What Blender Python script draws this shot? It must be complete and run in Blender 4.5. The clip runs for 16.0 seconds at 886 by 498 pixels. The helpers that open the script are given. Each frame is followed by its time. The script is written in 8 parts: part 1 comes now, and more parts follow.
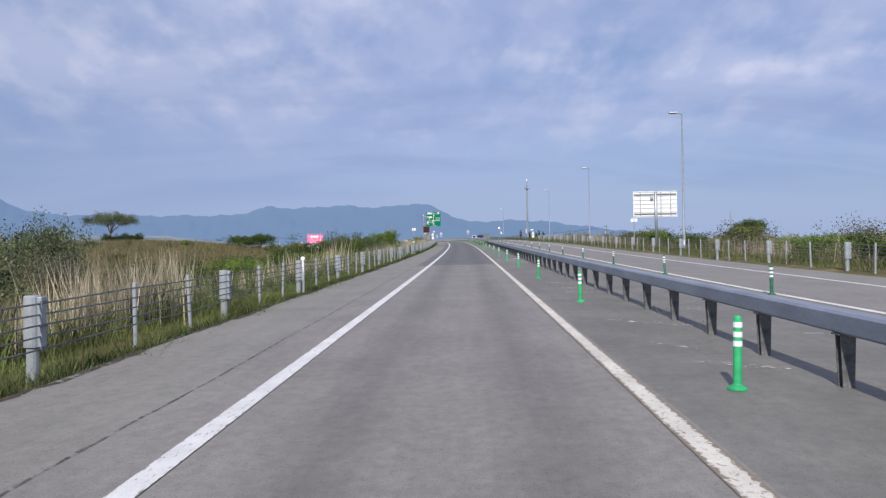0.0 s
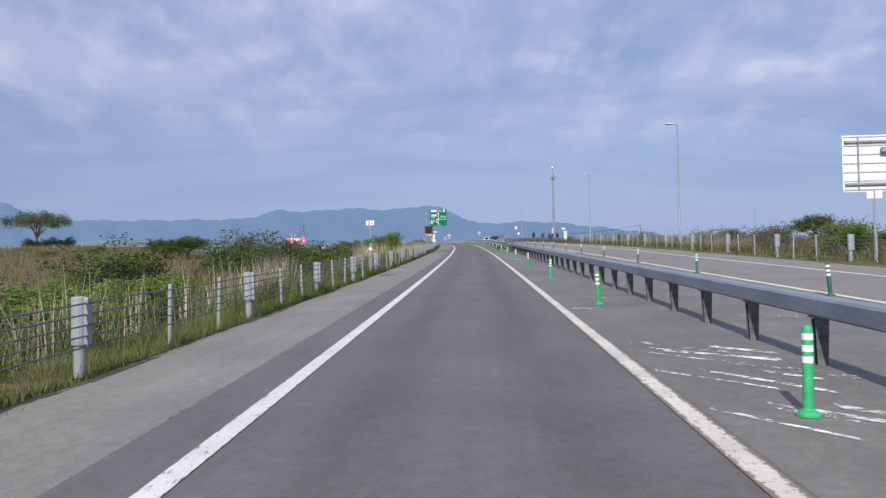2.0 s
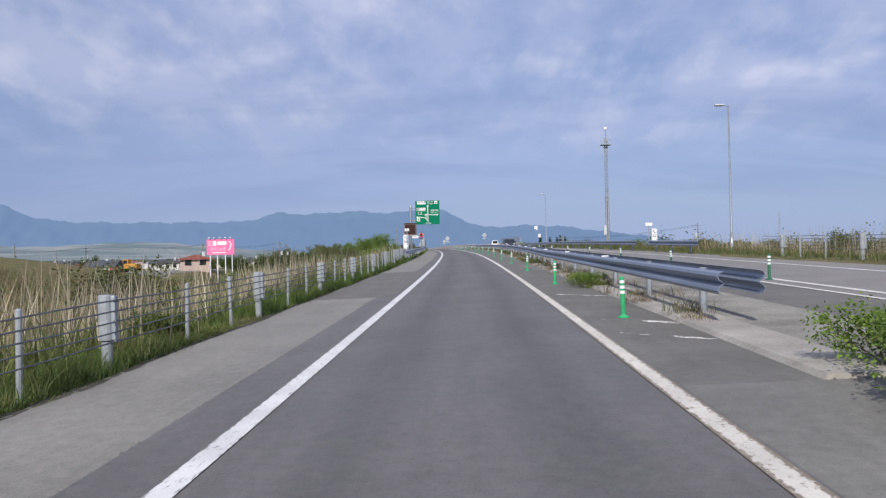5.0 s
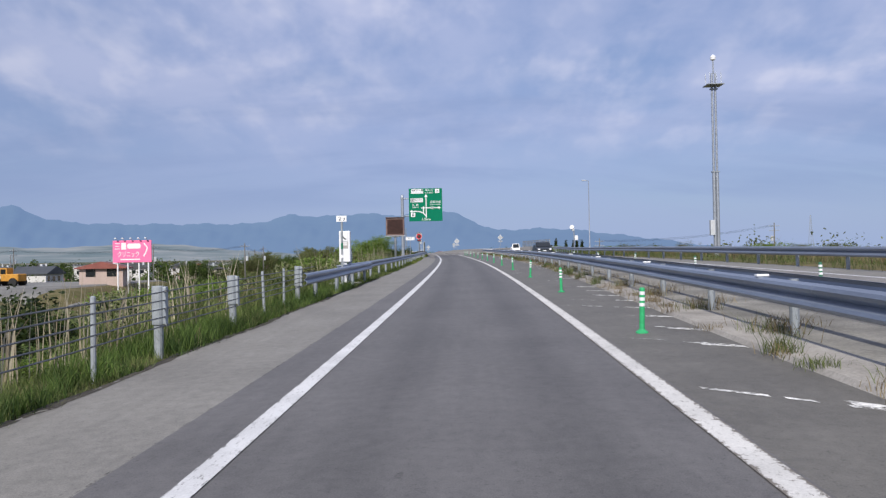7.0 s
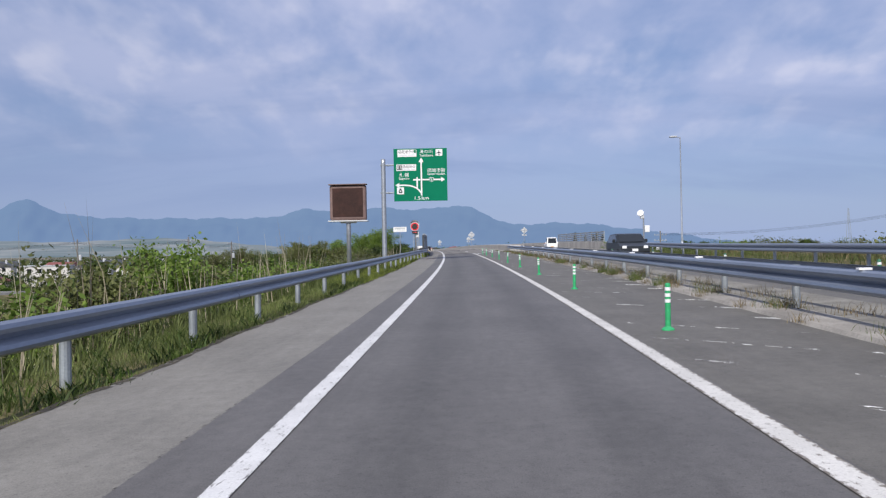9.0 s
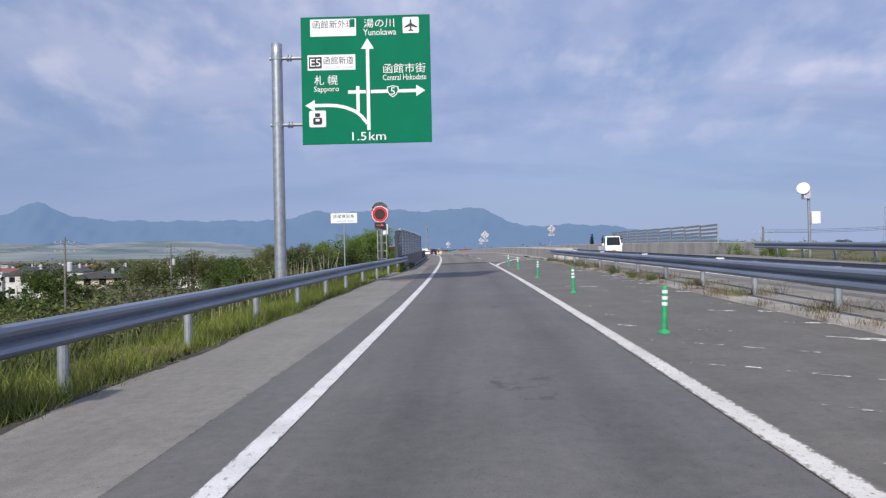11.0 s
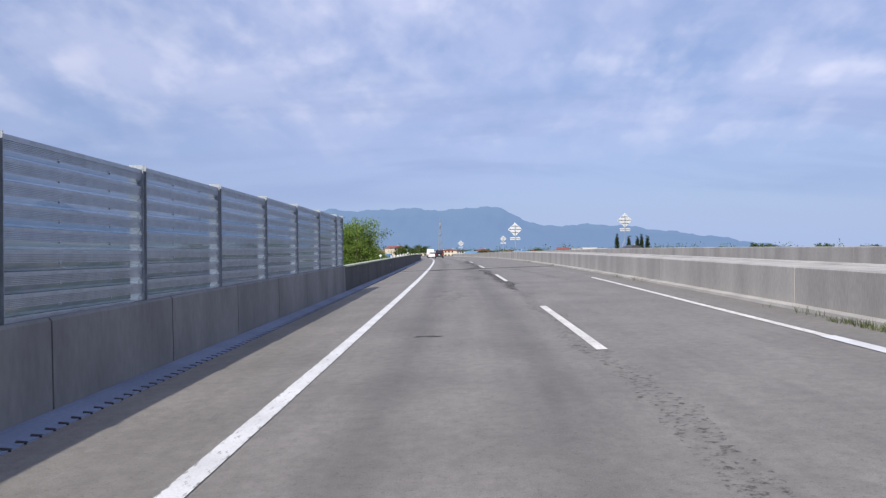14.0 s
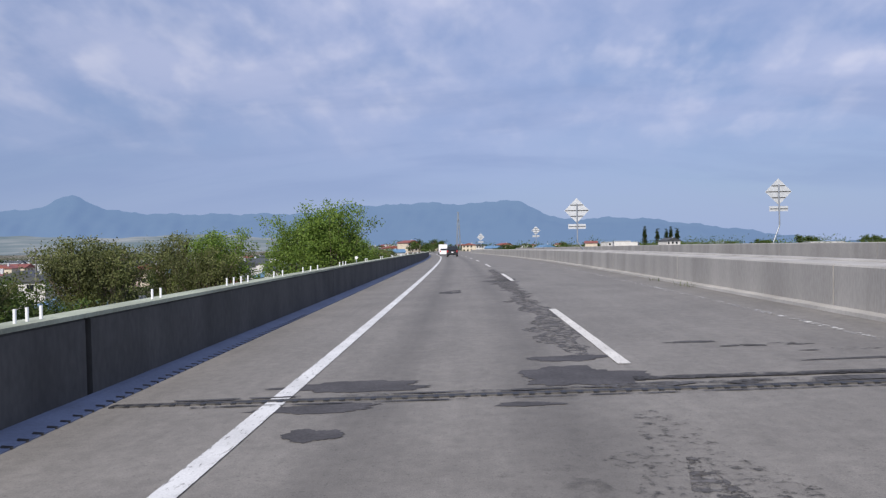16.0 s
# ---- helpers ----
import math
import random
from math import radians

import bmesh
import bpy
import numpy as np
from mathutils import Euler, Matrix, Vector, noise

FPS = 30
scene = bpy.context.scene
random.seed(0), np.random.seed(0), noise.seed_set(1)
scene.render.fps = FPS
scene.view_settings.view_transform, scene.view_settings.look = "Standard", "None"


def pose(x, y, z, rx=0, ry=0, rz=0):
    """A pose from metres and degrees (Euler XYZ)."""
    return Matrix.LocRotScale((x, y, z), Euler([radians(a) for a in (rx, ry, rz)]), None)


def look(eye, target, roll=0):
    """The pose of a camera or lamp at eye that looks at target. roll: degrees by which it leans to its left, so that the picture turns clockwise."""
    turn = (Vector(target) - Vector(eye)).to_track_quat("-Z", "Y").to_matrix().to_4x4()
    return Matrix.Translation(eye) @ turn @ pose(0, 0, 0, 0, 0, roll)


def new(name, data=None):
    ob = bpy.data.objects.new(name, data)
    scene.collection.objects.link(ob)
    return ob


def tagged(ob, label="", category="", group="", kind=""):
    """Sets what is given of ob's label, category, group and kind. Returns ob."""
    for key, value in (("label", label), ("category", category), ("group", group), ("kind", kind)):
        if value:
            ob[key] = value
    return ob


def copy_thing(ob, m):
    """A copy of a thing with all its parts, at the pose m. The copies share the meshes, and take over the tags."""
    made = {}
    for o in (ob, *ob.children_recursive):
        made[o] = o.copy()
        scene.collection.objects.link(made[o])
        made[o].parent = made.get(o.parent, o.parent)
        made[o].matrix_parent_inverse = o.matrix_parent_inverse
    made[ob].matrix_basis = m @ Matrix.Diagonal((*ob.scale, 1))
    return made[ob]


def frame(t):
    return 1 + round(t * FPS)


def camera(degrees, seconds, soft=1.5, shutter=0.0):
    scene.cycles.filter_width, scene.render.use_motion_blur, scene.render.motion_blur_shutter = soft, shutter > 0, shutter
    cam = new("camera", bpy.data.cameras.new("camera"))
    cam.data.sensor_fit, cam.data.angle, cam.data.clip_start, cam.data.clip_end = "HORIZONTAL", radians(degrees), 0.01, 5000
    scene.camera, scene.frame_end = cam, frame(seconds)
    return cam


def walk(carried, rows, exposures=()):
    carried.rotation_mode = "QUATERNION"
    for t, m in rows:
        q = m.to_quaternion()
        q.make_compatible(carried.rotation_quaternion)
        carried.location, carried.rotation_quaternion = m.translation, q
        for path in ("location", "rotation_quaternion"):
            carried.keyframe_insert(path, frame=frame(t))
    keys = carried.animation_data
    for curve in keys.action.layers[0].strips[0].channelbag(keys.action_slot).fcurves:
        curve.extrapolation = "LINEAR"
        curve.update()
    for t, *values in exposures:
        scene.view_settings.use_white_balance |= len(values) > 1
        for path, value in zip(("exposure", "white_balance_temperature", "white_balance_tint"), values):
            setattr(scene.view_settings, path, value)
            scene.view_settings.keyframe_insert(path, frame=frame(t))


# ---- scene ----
# The road's alignment: s along it, u to the right, h above it.
KNOT = [-20 + 60 * i for i in range(14)]
BEND = [0.0043, 0.0054, 0.0122, 0.0276, 0.0256, 0.029, 0.0235, 0.0166, 0.0165, 0.0165, 0.0165, 0.0165, 0.0165, 0.0165]
GRADE = [1.16, 1.46, 1.75, 1.76, 1.15, 1.46, 0.75, -0.01, -0.01, -0.01, -0.01, -0.01, -0.01, -0.01]
STEP = 2.0
ST = np.arange(-60, 1500, STEP)
I0 = int(60 / STEP)
HD = np.cumsum(np.interp(ST, KNOT, BEND)) * STEP
HD = np.radians(HD - HD[I0] - 3.0009)
RX = np.cumsum(-np.sin(HD)) * STEP
RY = np.cumsum(np.cos(HD)) * STEP
RZ = np.cumsum(np.interp(ST, KNOT, GRADE)) * STEP / 100
RX, RY, RZ = RX - RX[I0], RY - RY[I0], RZ - RZ[I0]


def bank(s):
    return np.interp(s, [20, 100], [0.002, 0.025])


def at(s, u, h=0.0):
    """Arrays or numbers of s, u, h to world coordinates."""
    a = np.interp(s, ST, HD)
    return (np.interp(s, ST, RX) + u * np.cos(a), np.interp(s, ST, RY) + u * np.sin(a),
            np.interp(s, ST, RZ) + h + bank(s) * np.clip(u, -8, 16))


def spot(s, u, h=0.0, turn=0.0):
    """The pose of a thing beside the road: x to the right, y along the road, z up."""
    x, y, z = at(s, u, h)
    return pose(x, y, z, 0, 0, math.degrees(np.interp(s, ST, HD)) + turn)


def lin(s, *pairs):
    return np.interp(s, [p[0] for p in pairs], [p[1] for p in pairs])


cam = camera(58.99, 16.0, soft=1.3)
PATH = [
    (0.0, 0.235, -0.012, 1.461, 89.995, 1.123, -1.147),
    (0.5, 0.792, 10.194, 1.56, 90.116, 1.289, -0.855),
    (1.0, 1.31, 20.466, 1.719, 89.952, 1.259, -0.633),
    (1.5, 1.753, 30.804, 1.864, 90.207, 1.114, -0.568),
    (2.0, 2.247, 41.203, 2.01, 90.173, 1.563, -0.332),
    (2.5, 2.656, 51.668, 2.137, 90.458, 0.908, -0.436),
    (3.0, 3.115, 62.194, 2.304, 90.378, 0.858, -0.522),
    (3.5, 3.62, 72.78, 2.485, 90.386, 1.232, -0.423),
    (4.0, 4.093, 83.431, 2.68, 90.313, 1.416, -0.411),
    (4.2, 4.273, 87.699, 2.727, 90.323, 1.399, -0.511),
    (4.7, 4.698, 98.325, 2.903, 90.395, 1.377, -0.261),
    (5.2, 5.096, 108.885, 3.082, 90.467, 1.355, -0.011),
    (5.7, 5.462, 119.382, 3.259, 90.539, 1.332, 0.238),
    (6.1, 5.729, 127.732, 3.401, 90.597, 1.315, 0.438),
    (6.5, 5.971, 136.042, 3.541, 90.654, 1.297, 0.638),
    (7.0, 6.22, 146.371, 3.788, 90.669, 1.095, 0.809),
    (7.5, 6.406, 156.636, 3.95, 90.27, 0.69, 1.097),
    (8.0, 6.472, 166.836, 4.081, 90.154, 0.94, 1.53),
    (8.5, 6.53, 176.983, 4.305, 90.362, 0.929, 1.76),
    (8.7, 6.482, 181.03, 4.337, 90.275, 0.99, 1.799),
    (9.2, 6.547, 191.116, 4.481, 90.315, 1.025, 2.021),
    (9.7, 6.565, 201.161, 4.615, 90.355, 1.059, 2.242),
    (10.2, 6.537, 211.163, 4.738, 90.395, 1.094, 2.464),
    (10.6, 6.482, 219.135, 4.828, 90.427, 1.122, 2.641),
    (11.0, 6.399, 227.079, 4.917, 90.459, 1.15, 2.818),
    (11.5, 6.328, 236.972, 5.073, 90.37, 0.849, 3.14),
    (12.0, 6.198, 246.822, 5.202, 90.346, 1.214, 3.489),
    (12.5, 5.969, 256.695, 5.337, 90.275, 1.081, 3.582),
    (13.0, 5.719, 266.656, 5.44, 90.178, 1.409, 3.842),
    (13.5, 5.419, 276.706, 5.63, 90.447, 1.57, 4.047),
    (14.0, 4.985, 286.841, 5.777, 90.427, 0.707, 4.008),
    (14.5, 4.562, 297.066, 5.903, 89.982, 0.991, 4.222),
    (15.0, 4.073, 307.377, 6.046, 90.155, 1.061, 4.367),
    (15.5, 3.553, 317.777, 6.117, 90.029, 1.263, 4.817),
    (16.0, 2.914, 328.26, 6.234, 90.039, 1.066, 5.437),
]
walk(cam, [(t, pose(x, y, z, rx, ry, rz)) for t, x, y, z, rx, ry, rz in PATH],
     exposures=[(0.0, 0.0), (10.9, -0.05), (12.05, -0.04), (12.45, 0.16), (13.5, 0.2), (15.05, 0.2), (15.45, -0.02), (16.0, -0.04)])

# ---- light ----
SUN_EL, SUN_AZ = 36.0, 12.5
world = bpy.data.worlds.new("world")
scene.world = world
world.use_nodes = True
wn, wl = world.node_tree.nodes, world.node_tree.links
for n_ in list(wn):
    wn.remove(n_)

sky = wn.new("ShaderNodeTexSky")
sky.sky_type, sky.sun_disc = "NISHITA", False
sky.sun_elevation, sky.sun_rotation = radians(SUN_EL), radians(180 + SUN_AZ)
sky.air_density, sky.dust_density, sky.ozone_density = 1.0, 0.6, 2.0
geo = wn.new("ShaderNodeTexCoord")
sep = wn.new("ShaderNodeSeparateXYZ")
wl.new(geo.outputs["Generated"], sep.inputs[0])


def wmath(op, a, b=None, clamp=False):
    n_ = wn.new("ShaderNodeMath")
    n_.operation, n_.use_clamp = op, clamp
    for i, v in enumerate((a, b)):
        if v is None:
            continue
        if isinstance(v, (int, float)):
            n_.inputs[i].default_value = v
        else:
            wl.new(v, n_.inputs[i])
    return n_.outputs[0]


def wramp(v, a, b):
    n_ = wn.new("ShaderNodeMapRange")
    n_.interpolation_type = "SMOOTHSTEP"
    n_.inputs[1].default_value, n_.inputs[2].default_value = a, b
    wl.new(v, n_.inputs[0])
    return n_.outputs[0]


def wmix(f, a, b):
    n_ = wn.new("ShaderNodeMix")
    n_.data_type = "RGBA"
    for k, v in ((0, f), (6, a), (7, b)):
        if isinstance(v, (tuple, float, int)):
            n_.inputs[k].default_value = v
        else:
            wl.new(v, n_.inputs[k])
    return n_.outputs[2]


# a cloud layer: the direction projected on a flat ceiling
up = wmath("MAXIMUM", sep.outputs[2], 0.0)
den = wmath("ADD", up, 0.36)
comb = wn.new("ShaderNodeCombineXYZ")
wl.new(wmath("DIVIDE", sep.outputs[0], den), comb.inputs[0])
wl.new(wmath("DIVIDE", sep.outputs[1], den), comb.inputs[1])


def wnoise(scale, detail, rough, stretch=(1, 1, 1), shift=(0, 0, 0), dist=0.0, turn=0.0):
    m_ = wn.new("ShaderNodeMapping")
    m_.inputs["Scale"].default_value, m_.inputs["Location"].default_value = stretch, shift
    m_.inputs["Rotation"].default_value = (0, 0, turn)
    wl.new(comb.outputs[0], m_.inputs[0])
    n_ = wn.new("ShaderNodeTexNoise")
    n_.inputs["Scale"].default_value, n_.inputs["Detail"].default_value = scale, detail
    n_.inputs["Roughness"].default_value, n_.inputs["Distortion"].default_value = rough, dist
    wl.new(m_.outputs[0], n_.inputs["Vector"])
    return n_.outputs[0]


sky_col = wn.new("ShaderNodeVectorMath")
sky_col.operation = "SCALE"
wl.new(sky.outputs[0], sky_col.inputs[0])
sky_col.inputs["Scale"].default_value = 0.085
veil = wramp(wnoise(1.5, 3, 0.5, (0.5, 1.3, 1), (3.1, 0.4, 0), 0.2, 0.25), 0.26, 0.66)     # wide soft sheets
cover = wramp(wnoise(0.9, 2, 0.5, (0.9, 1.0, 1), (7.9, 2.3, 0), 0.0, 0.3), 0.30, 0.52)       # where cloudlets gather
puff = wramp(wnoise(9.5, 3, 0.5, (1.0, 0.66, 1), (0.7, 2.2, 0), 0.1, 0.15), 0.43, 0.70)      # round cloudlets
fluff = wramp(wnoise(4.2, 5, 0.55, (1.0, 0.75, 1), (4.4, 1.2, 0), 0.15, 0.2), 0.34, 0.62)    # their banks
streak = wramp(wnoise(2.6, 5, 0.55, (0.42, 1.5, 1), (1.6, 5.2, 0), 0.3, -0.10), 0.44, 0.68)  # slate undersides in long bands
high = wramp(sep.outputs[2], 0.08, 0.24)
base = wmix(0.6, sky_col.outputs[0], (0.268, 0.370, 0.700, 1))
c0 = wmix(wmath("MULTIPLY", veil, 0.55), base, (0.400, 0.475, 0.745, 1))
bankc = wmix(wmath("MULTIPLY", wmath("MULTIPLY", fluff, wmath("ADD", wmath("MULTIPLY", cover, 0.6), 0.4)), wmath("MULTIPLY", high, 0.92)), c0, (0.530, 0.580, 0.815, 1))
lump = wmath("MULTIPLY", wmath("MULTIPLY", puff, wmath("ADD", wmath("MULTIPLY", fluff, 0.6), 0.4)), wmath("ADD", wmath("MULTIPLY", cover, 0.7), 0.3))
c1 = wmix(wmath("MULTIPLY", lump, wmath("MULTIPLY", high, 0.72)), bankc, (0.740, 0.752, 0.912, 1))
mid_ = wmath("MULTIPLY", wramp(sep.outputs[2], 0.03, 0.09), wramp(sep.outputs[2], 0.30, 0.16))
c1b = wmix(wmath("MULTIPLY", wmath("MULTIPLY", streak, mid_), 0.55), c1, (0.262, 0.355, 0.605, 1))
low = wramp(sep.outputs[2], 0.12, 0.0)
c2a = wmix(wmath("MULTIPLY", low, 0.75), c1b, (0.355, 0.455, 0.695, 1))
# thicker, greyer cloud towards the west
west = wramp(sep.outputs[0], 0.10, -0.60)
c2 = wmix(wmath("MULTIPLY", west, 0.36), c2a, (0.255, 0.330, 0.525, 1))
bg = wn.new("ShaderNodeBackground")
wl.new(c2, bg.inputs[0])
bg.inputs[1].default_value = 1.0
wo = wn.new("ShaderNodeOutputWorld")
wl.new(bg.outputs[0], wo.inputs[0])

sun = new("sun", bpy.data.lights.new("sun", "SUN"))
sun.data.energy, sun.data.angle, sun.data.color = 4.8, radians(0.7), (1.0, 0.945, 0.875)
se, sa = radians(SUN_EL), radians(SUN_AZ)
sun.matrix_world = look((-math.sin(sa) * math.cos(se) * 90, -math.cos(sa) * math.cos(se) * 90, math.sin(se) * 90), (0, 0, 0))


# ---- materials ----
def material(name, color, rough=0.8, metal=0.0, var=0.25, scale=3.0, fine=40.0, bump=0.2, tint=None, grain=0.3, obvar=0.0, spec=0.4, stretch=(1, 1, 1), tracks=None):
    """A surface with wide stains and fine grain, in object metres."""
    m = bpy.data.materials.new(name)
    m.use_nodes = True
    n, l = m.node_tree.nodes, m.node_tree.links
    b = n["Principled BSDF"]
    tc = n.new("ShaderNodeTexCoord")
    mp = n.new("ShaderNodeMapping")
    mp.inputs["Scale"].default_value = stretch
    l.new(tc.outputs["UV" if tracks is not None else "Object"], mp.inputs[0])
    big, small = n.new("ShaderNodeTexNoise"), n.new("ShaderNodeTexNoise")
    big.inputs["Scale"].default_value, big.inputs["Detail"].default_value = scale, 5
    small.inputs["Scale"].default_value, small.inputs["Detail"].default_value = fine, 3
    for t in (big, small):
        l.new(mp.outputs[0], t.inputs["Vector"])
    dark = tuple(c * (1 - var) for c in color) if tint is None else tint
    lite = tuple(min(1, c * (1 + var)) for c in color)
    mx = n.new("ShaderNodeMix")
    mx.data_type = "RGBA"
    rmp = n.new("ShaderNodeMapRange")
    rmp.inputs[1].default_value, rmp.inputs[2].default_value = 0.32, 0.68
    l.new(big.outputs[0], rmp.inputs[0])
    l.new(rmp.outputs[0], mx.inputs[0])
    mx.inputs[6].default_value, mx.inputs[7].default_value = (*dark, 1), (*lite, 1)
    g = n.new("ShaderNodeMapRange")
    g.inputs[1].default_value, g.inputs[2].default_value = 0.25, 0.75
    g.inputs[3].default_value, g.inputs[4].default_value = 1 - grain, 1 + grain
    l.new(small.outputs[0], g.inputs[0])
    mul = n.new("ShaderNodeVectorMath")
    mul.operation = "SCALE"
    l.new(mx.outputs[2], mul.inputs[0])
    l.new(g.outputs[0], mul.inputs["Scale"])
    out = mul.outputs[0]
    if tracks is not None:
        # mottled wear at the size of a hand, long faint streaks of rubber, and dark pits between the stones
        for sc_, det, amt, box_, lim in ((7.0, 9, 0.12, (1, 0.8, 1), (0.36, 0.64)), (1.6, 5, 0.05, (2.2, 0.09, 1), (0.38, 0.62)), (24, 3, 0.34, (1, 1, 1), (0.57, 0.70))):
            mp2 = n.new("ShaderNodeMapping")
            mp2.inputs["Scale"].default_value = box_
            l.new(tc.outputs["UV"], mp2.inputs[0])
            w_ = n.new("ShaderNodeTexNoise")
            w_.inputs["Scale"].default_value, w_.inputs["Detail"].default_value, w_.inputs["Roughness"].default_value = sc_, det, 0.68
            l.new(mp2.outputs[0], w_.inputs["Vector"])
            g4 = n.new("ShaderNodeMapRange")
            g4.inputs[1].default_value, g4.inputs[2].default_value = lim
            g4.inputs[3].default_value, g4.inputs[4].default_value = (1.0, 1 - amt) if sc_ > 20 else (1 - amt, 1 + amt)
            l.new(w_.outputs[0], g4.inputs[0])
            m4 = n.new("ShaderNodeVectorMath")
            m4.operation = "SCALE"
            l.new(out, m4.inputs[0])
            l.new(g4.outputs[0], m4.inputs["Scale"])
            out = m4.outputs[0]
        small.inputs["Detail"].default_value, small.inputs["Roughness"].default_value = 6, 0.75
    if obvar:
        oi = n.new("ShaderNodeObjectInfo")
        g2 = n.new("ShaderNodeMapRange")
        g2.inputs[3].default_value, g2.inputs[4].default_value = 1 - obvar, 1 + obvar
        l.new(oi.outputs["Random"], g2.inputs[0])
        mul2 = n.new("ShaderNodeVectorMath")
        mul2.operation = "SCALE"
        l.new(out, mul2.inputs[0])
        l.new(g2.outputs[0], mul2.inputs["Scale"])
        out = mul2.outputs[0]
    if tracks:
        # tyres polish two tracks in the lane and leave a darker, oilier band between them
        sx = n.new("ShaderNodeSeparateXYZ")
        l.new(tc.outputs["UV"], sx.inputs[0])
        last = sx.outputs[0]
        for op, v in (("ABSOLUTE", 0), ("SUBTRACT", 0.82), ("ABSOLUTE", 0)):
            q = n.new("ShaderNodeMath")
            q.operation = op
            l.new(last, q.inputs[0])
            q.inputs[1].default_value = v
            last = q.outputs[0]
        wob = n.new("ShaderNodeTexNoise")
        wob.inputs["Scale"].default_value, wob.inputs["Detail"].default_value = 1.1, 4
        l.new(mp.outputs[0], wob.inputs["Vector"])
        add = n.new("ShaderNodeMath")
        l.new(last, add.inputs[0])
        q = n.new("ShaderNodeMath")
        q.operation = "MULTIPLY"
        q.inputs[1].default_value = 0.5
        l.new(wob.outputs[0], q.inputs[0])
        l.new(q.outputs[0], add.inputs[1])
        g3 = n.new("ShaderNodeMapRange")
        g3.interpolation_type = "SMOOTHSTEP"
        g3.inputs[1].default_value, g3.inputs[2].default_value = 0.2, 0.85
        g3.inputs[3].default_value, g3.inputs[4].default_value = 1 - tracks, 1 + tracks
        l.new(add.outputs[0], g3.inputs[0])
        mul3 = n.new("ShaderNodeVectorMath")
        mul3.operation = "SCALE"
        l.new(out, mul3.inputs[0])
        l.new(g3.outputs[0], mul3.inputs["Scale"])
        out = mul3.outputs[0]
    l.new(out, b.inputs["Base Color"])
    b.inputs["Roughness"].default_value, b.inputs["Metallic"].default_value = rough, metal
    b.inputs["Specular IOR Level"].default_value = spec
    if bump:
        bp = n.new("ShaderNodeBump")
        bp.inputs["Strength"].default_value, bp.inputs["Distance"].default_value = bump, 0.01
        l.new(small.outputs[0], bp.inputs["Height"])
        l.new(bp.outputs[0], b.inputs["Normal"])
    return m


def leaf_material(name, a, b_, trans=0.3, rough=0.6, patch=0.9):
    """Foliage: each leaf or blade takes a tone between two greens; some light shines through."""
    m = bpy.data.materials.new(name)
    m.use_nodes = True
    n, l = m.node_tree.nodes, m.node_tree.links
    p = n["Principled BSDF"]
    g = n.new("ShaderNodeNewGeometry")
    mx = n.new("ShaderNodeMix")
    mx.data_type = "RGBA"
    l.new(g.outputs["Random Per Island"], mx.inputs[0])
    mx.inputs[6].default_value, mx.inputs[7].default_value = (*a, 1), (*b_, 1)
    # growth differs from patch to patch
    tc, nz, rg = n.new("ShaderNodeTexCoord"), n.new("ShaderNodeTexNoise"), n.new("ShaderNodeMapRange")
    nz.inputs["Scale"].default_value, nz.inputs["Detail"].default_value = patch, 4
    l.new(tc.outputs["Object"], nz.inputs["Vector"])
    l.new(nz.outputs[0], rg.inputs[0])
    rg.inputs[1].default_value, rg.inputs[2].default_value, rg.inputs[3].default_value, rg.inputs[4].default_value = 0.36, 0.64, 0.60, 1.2
    sc = n.new("ShaderNodeVectorMath")
    sc.operation = "SCALE"
    l.new(mx.outputs[2], sc.inputs[0])
    l.new(rg.outputs[0], sc.inputs["Scale"])
    l.new(sc.outputs[0], p.inputs["Base Color"])
    p.inputs["Roughness"].default_value = rough
    p.inputs["Specular IOR Level"].default_value = 0.25
    t = n.new("ShaderNodeBsdfTranslucent")
    l.new(sc.outputs[0], t.inputs[0])
    s = n.new("ShaderNodeMixShader")
    s.inputs[0].default_value = trans
    l.new(p.outputs[0], s.inputs[1])
    l.new(t.outputs[0], s.inputs[2])
    l.new(s.outputs[0], n["Material Output"].inputs[0])
    return m


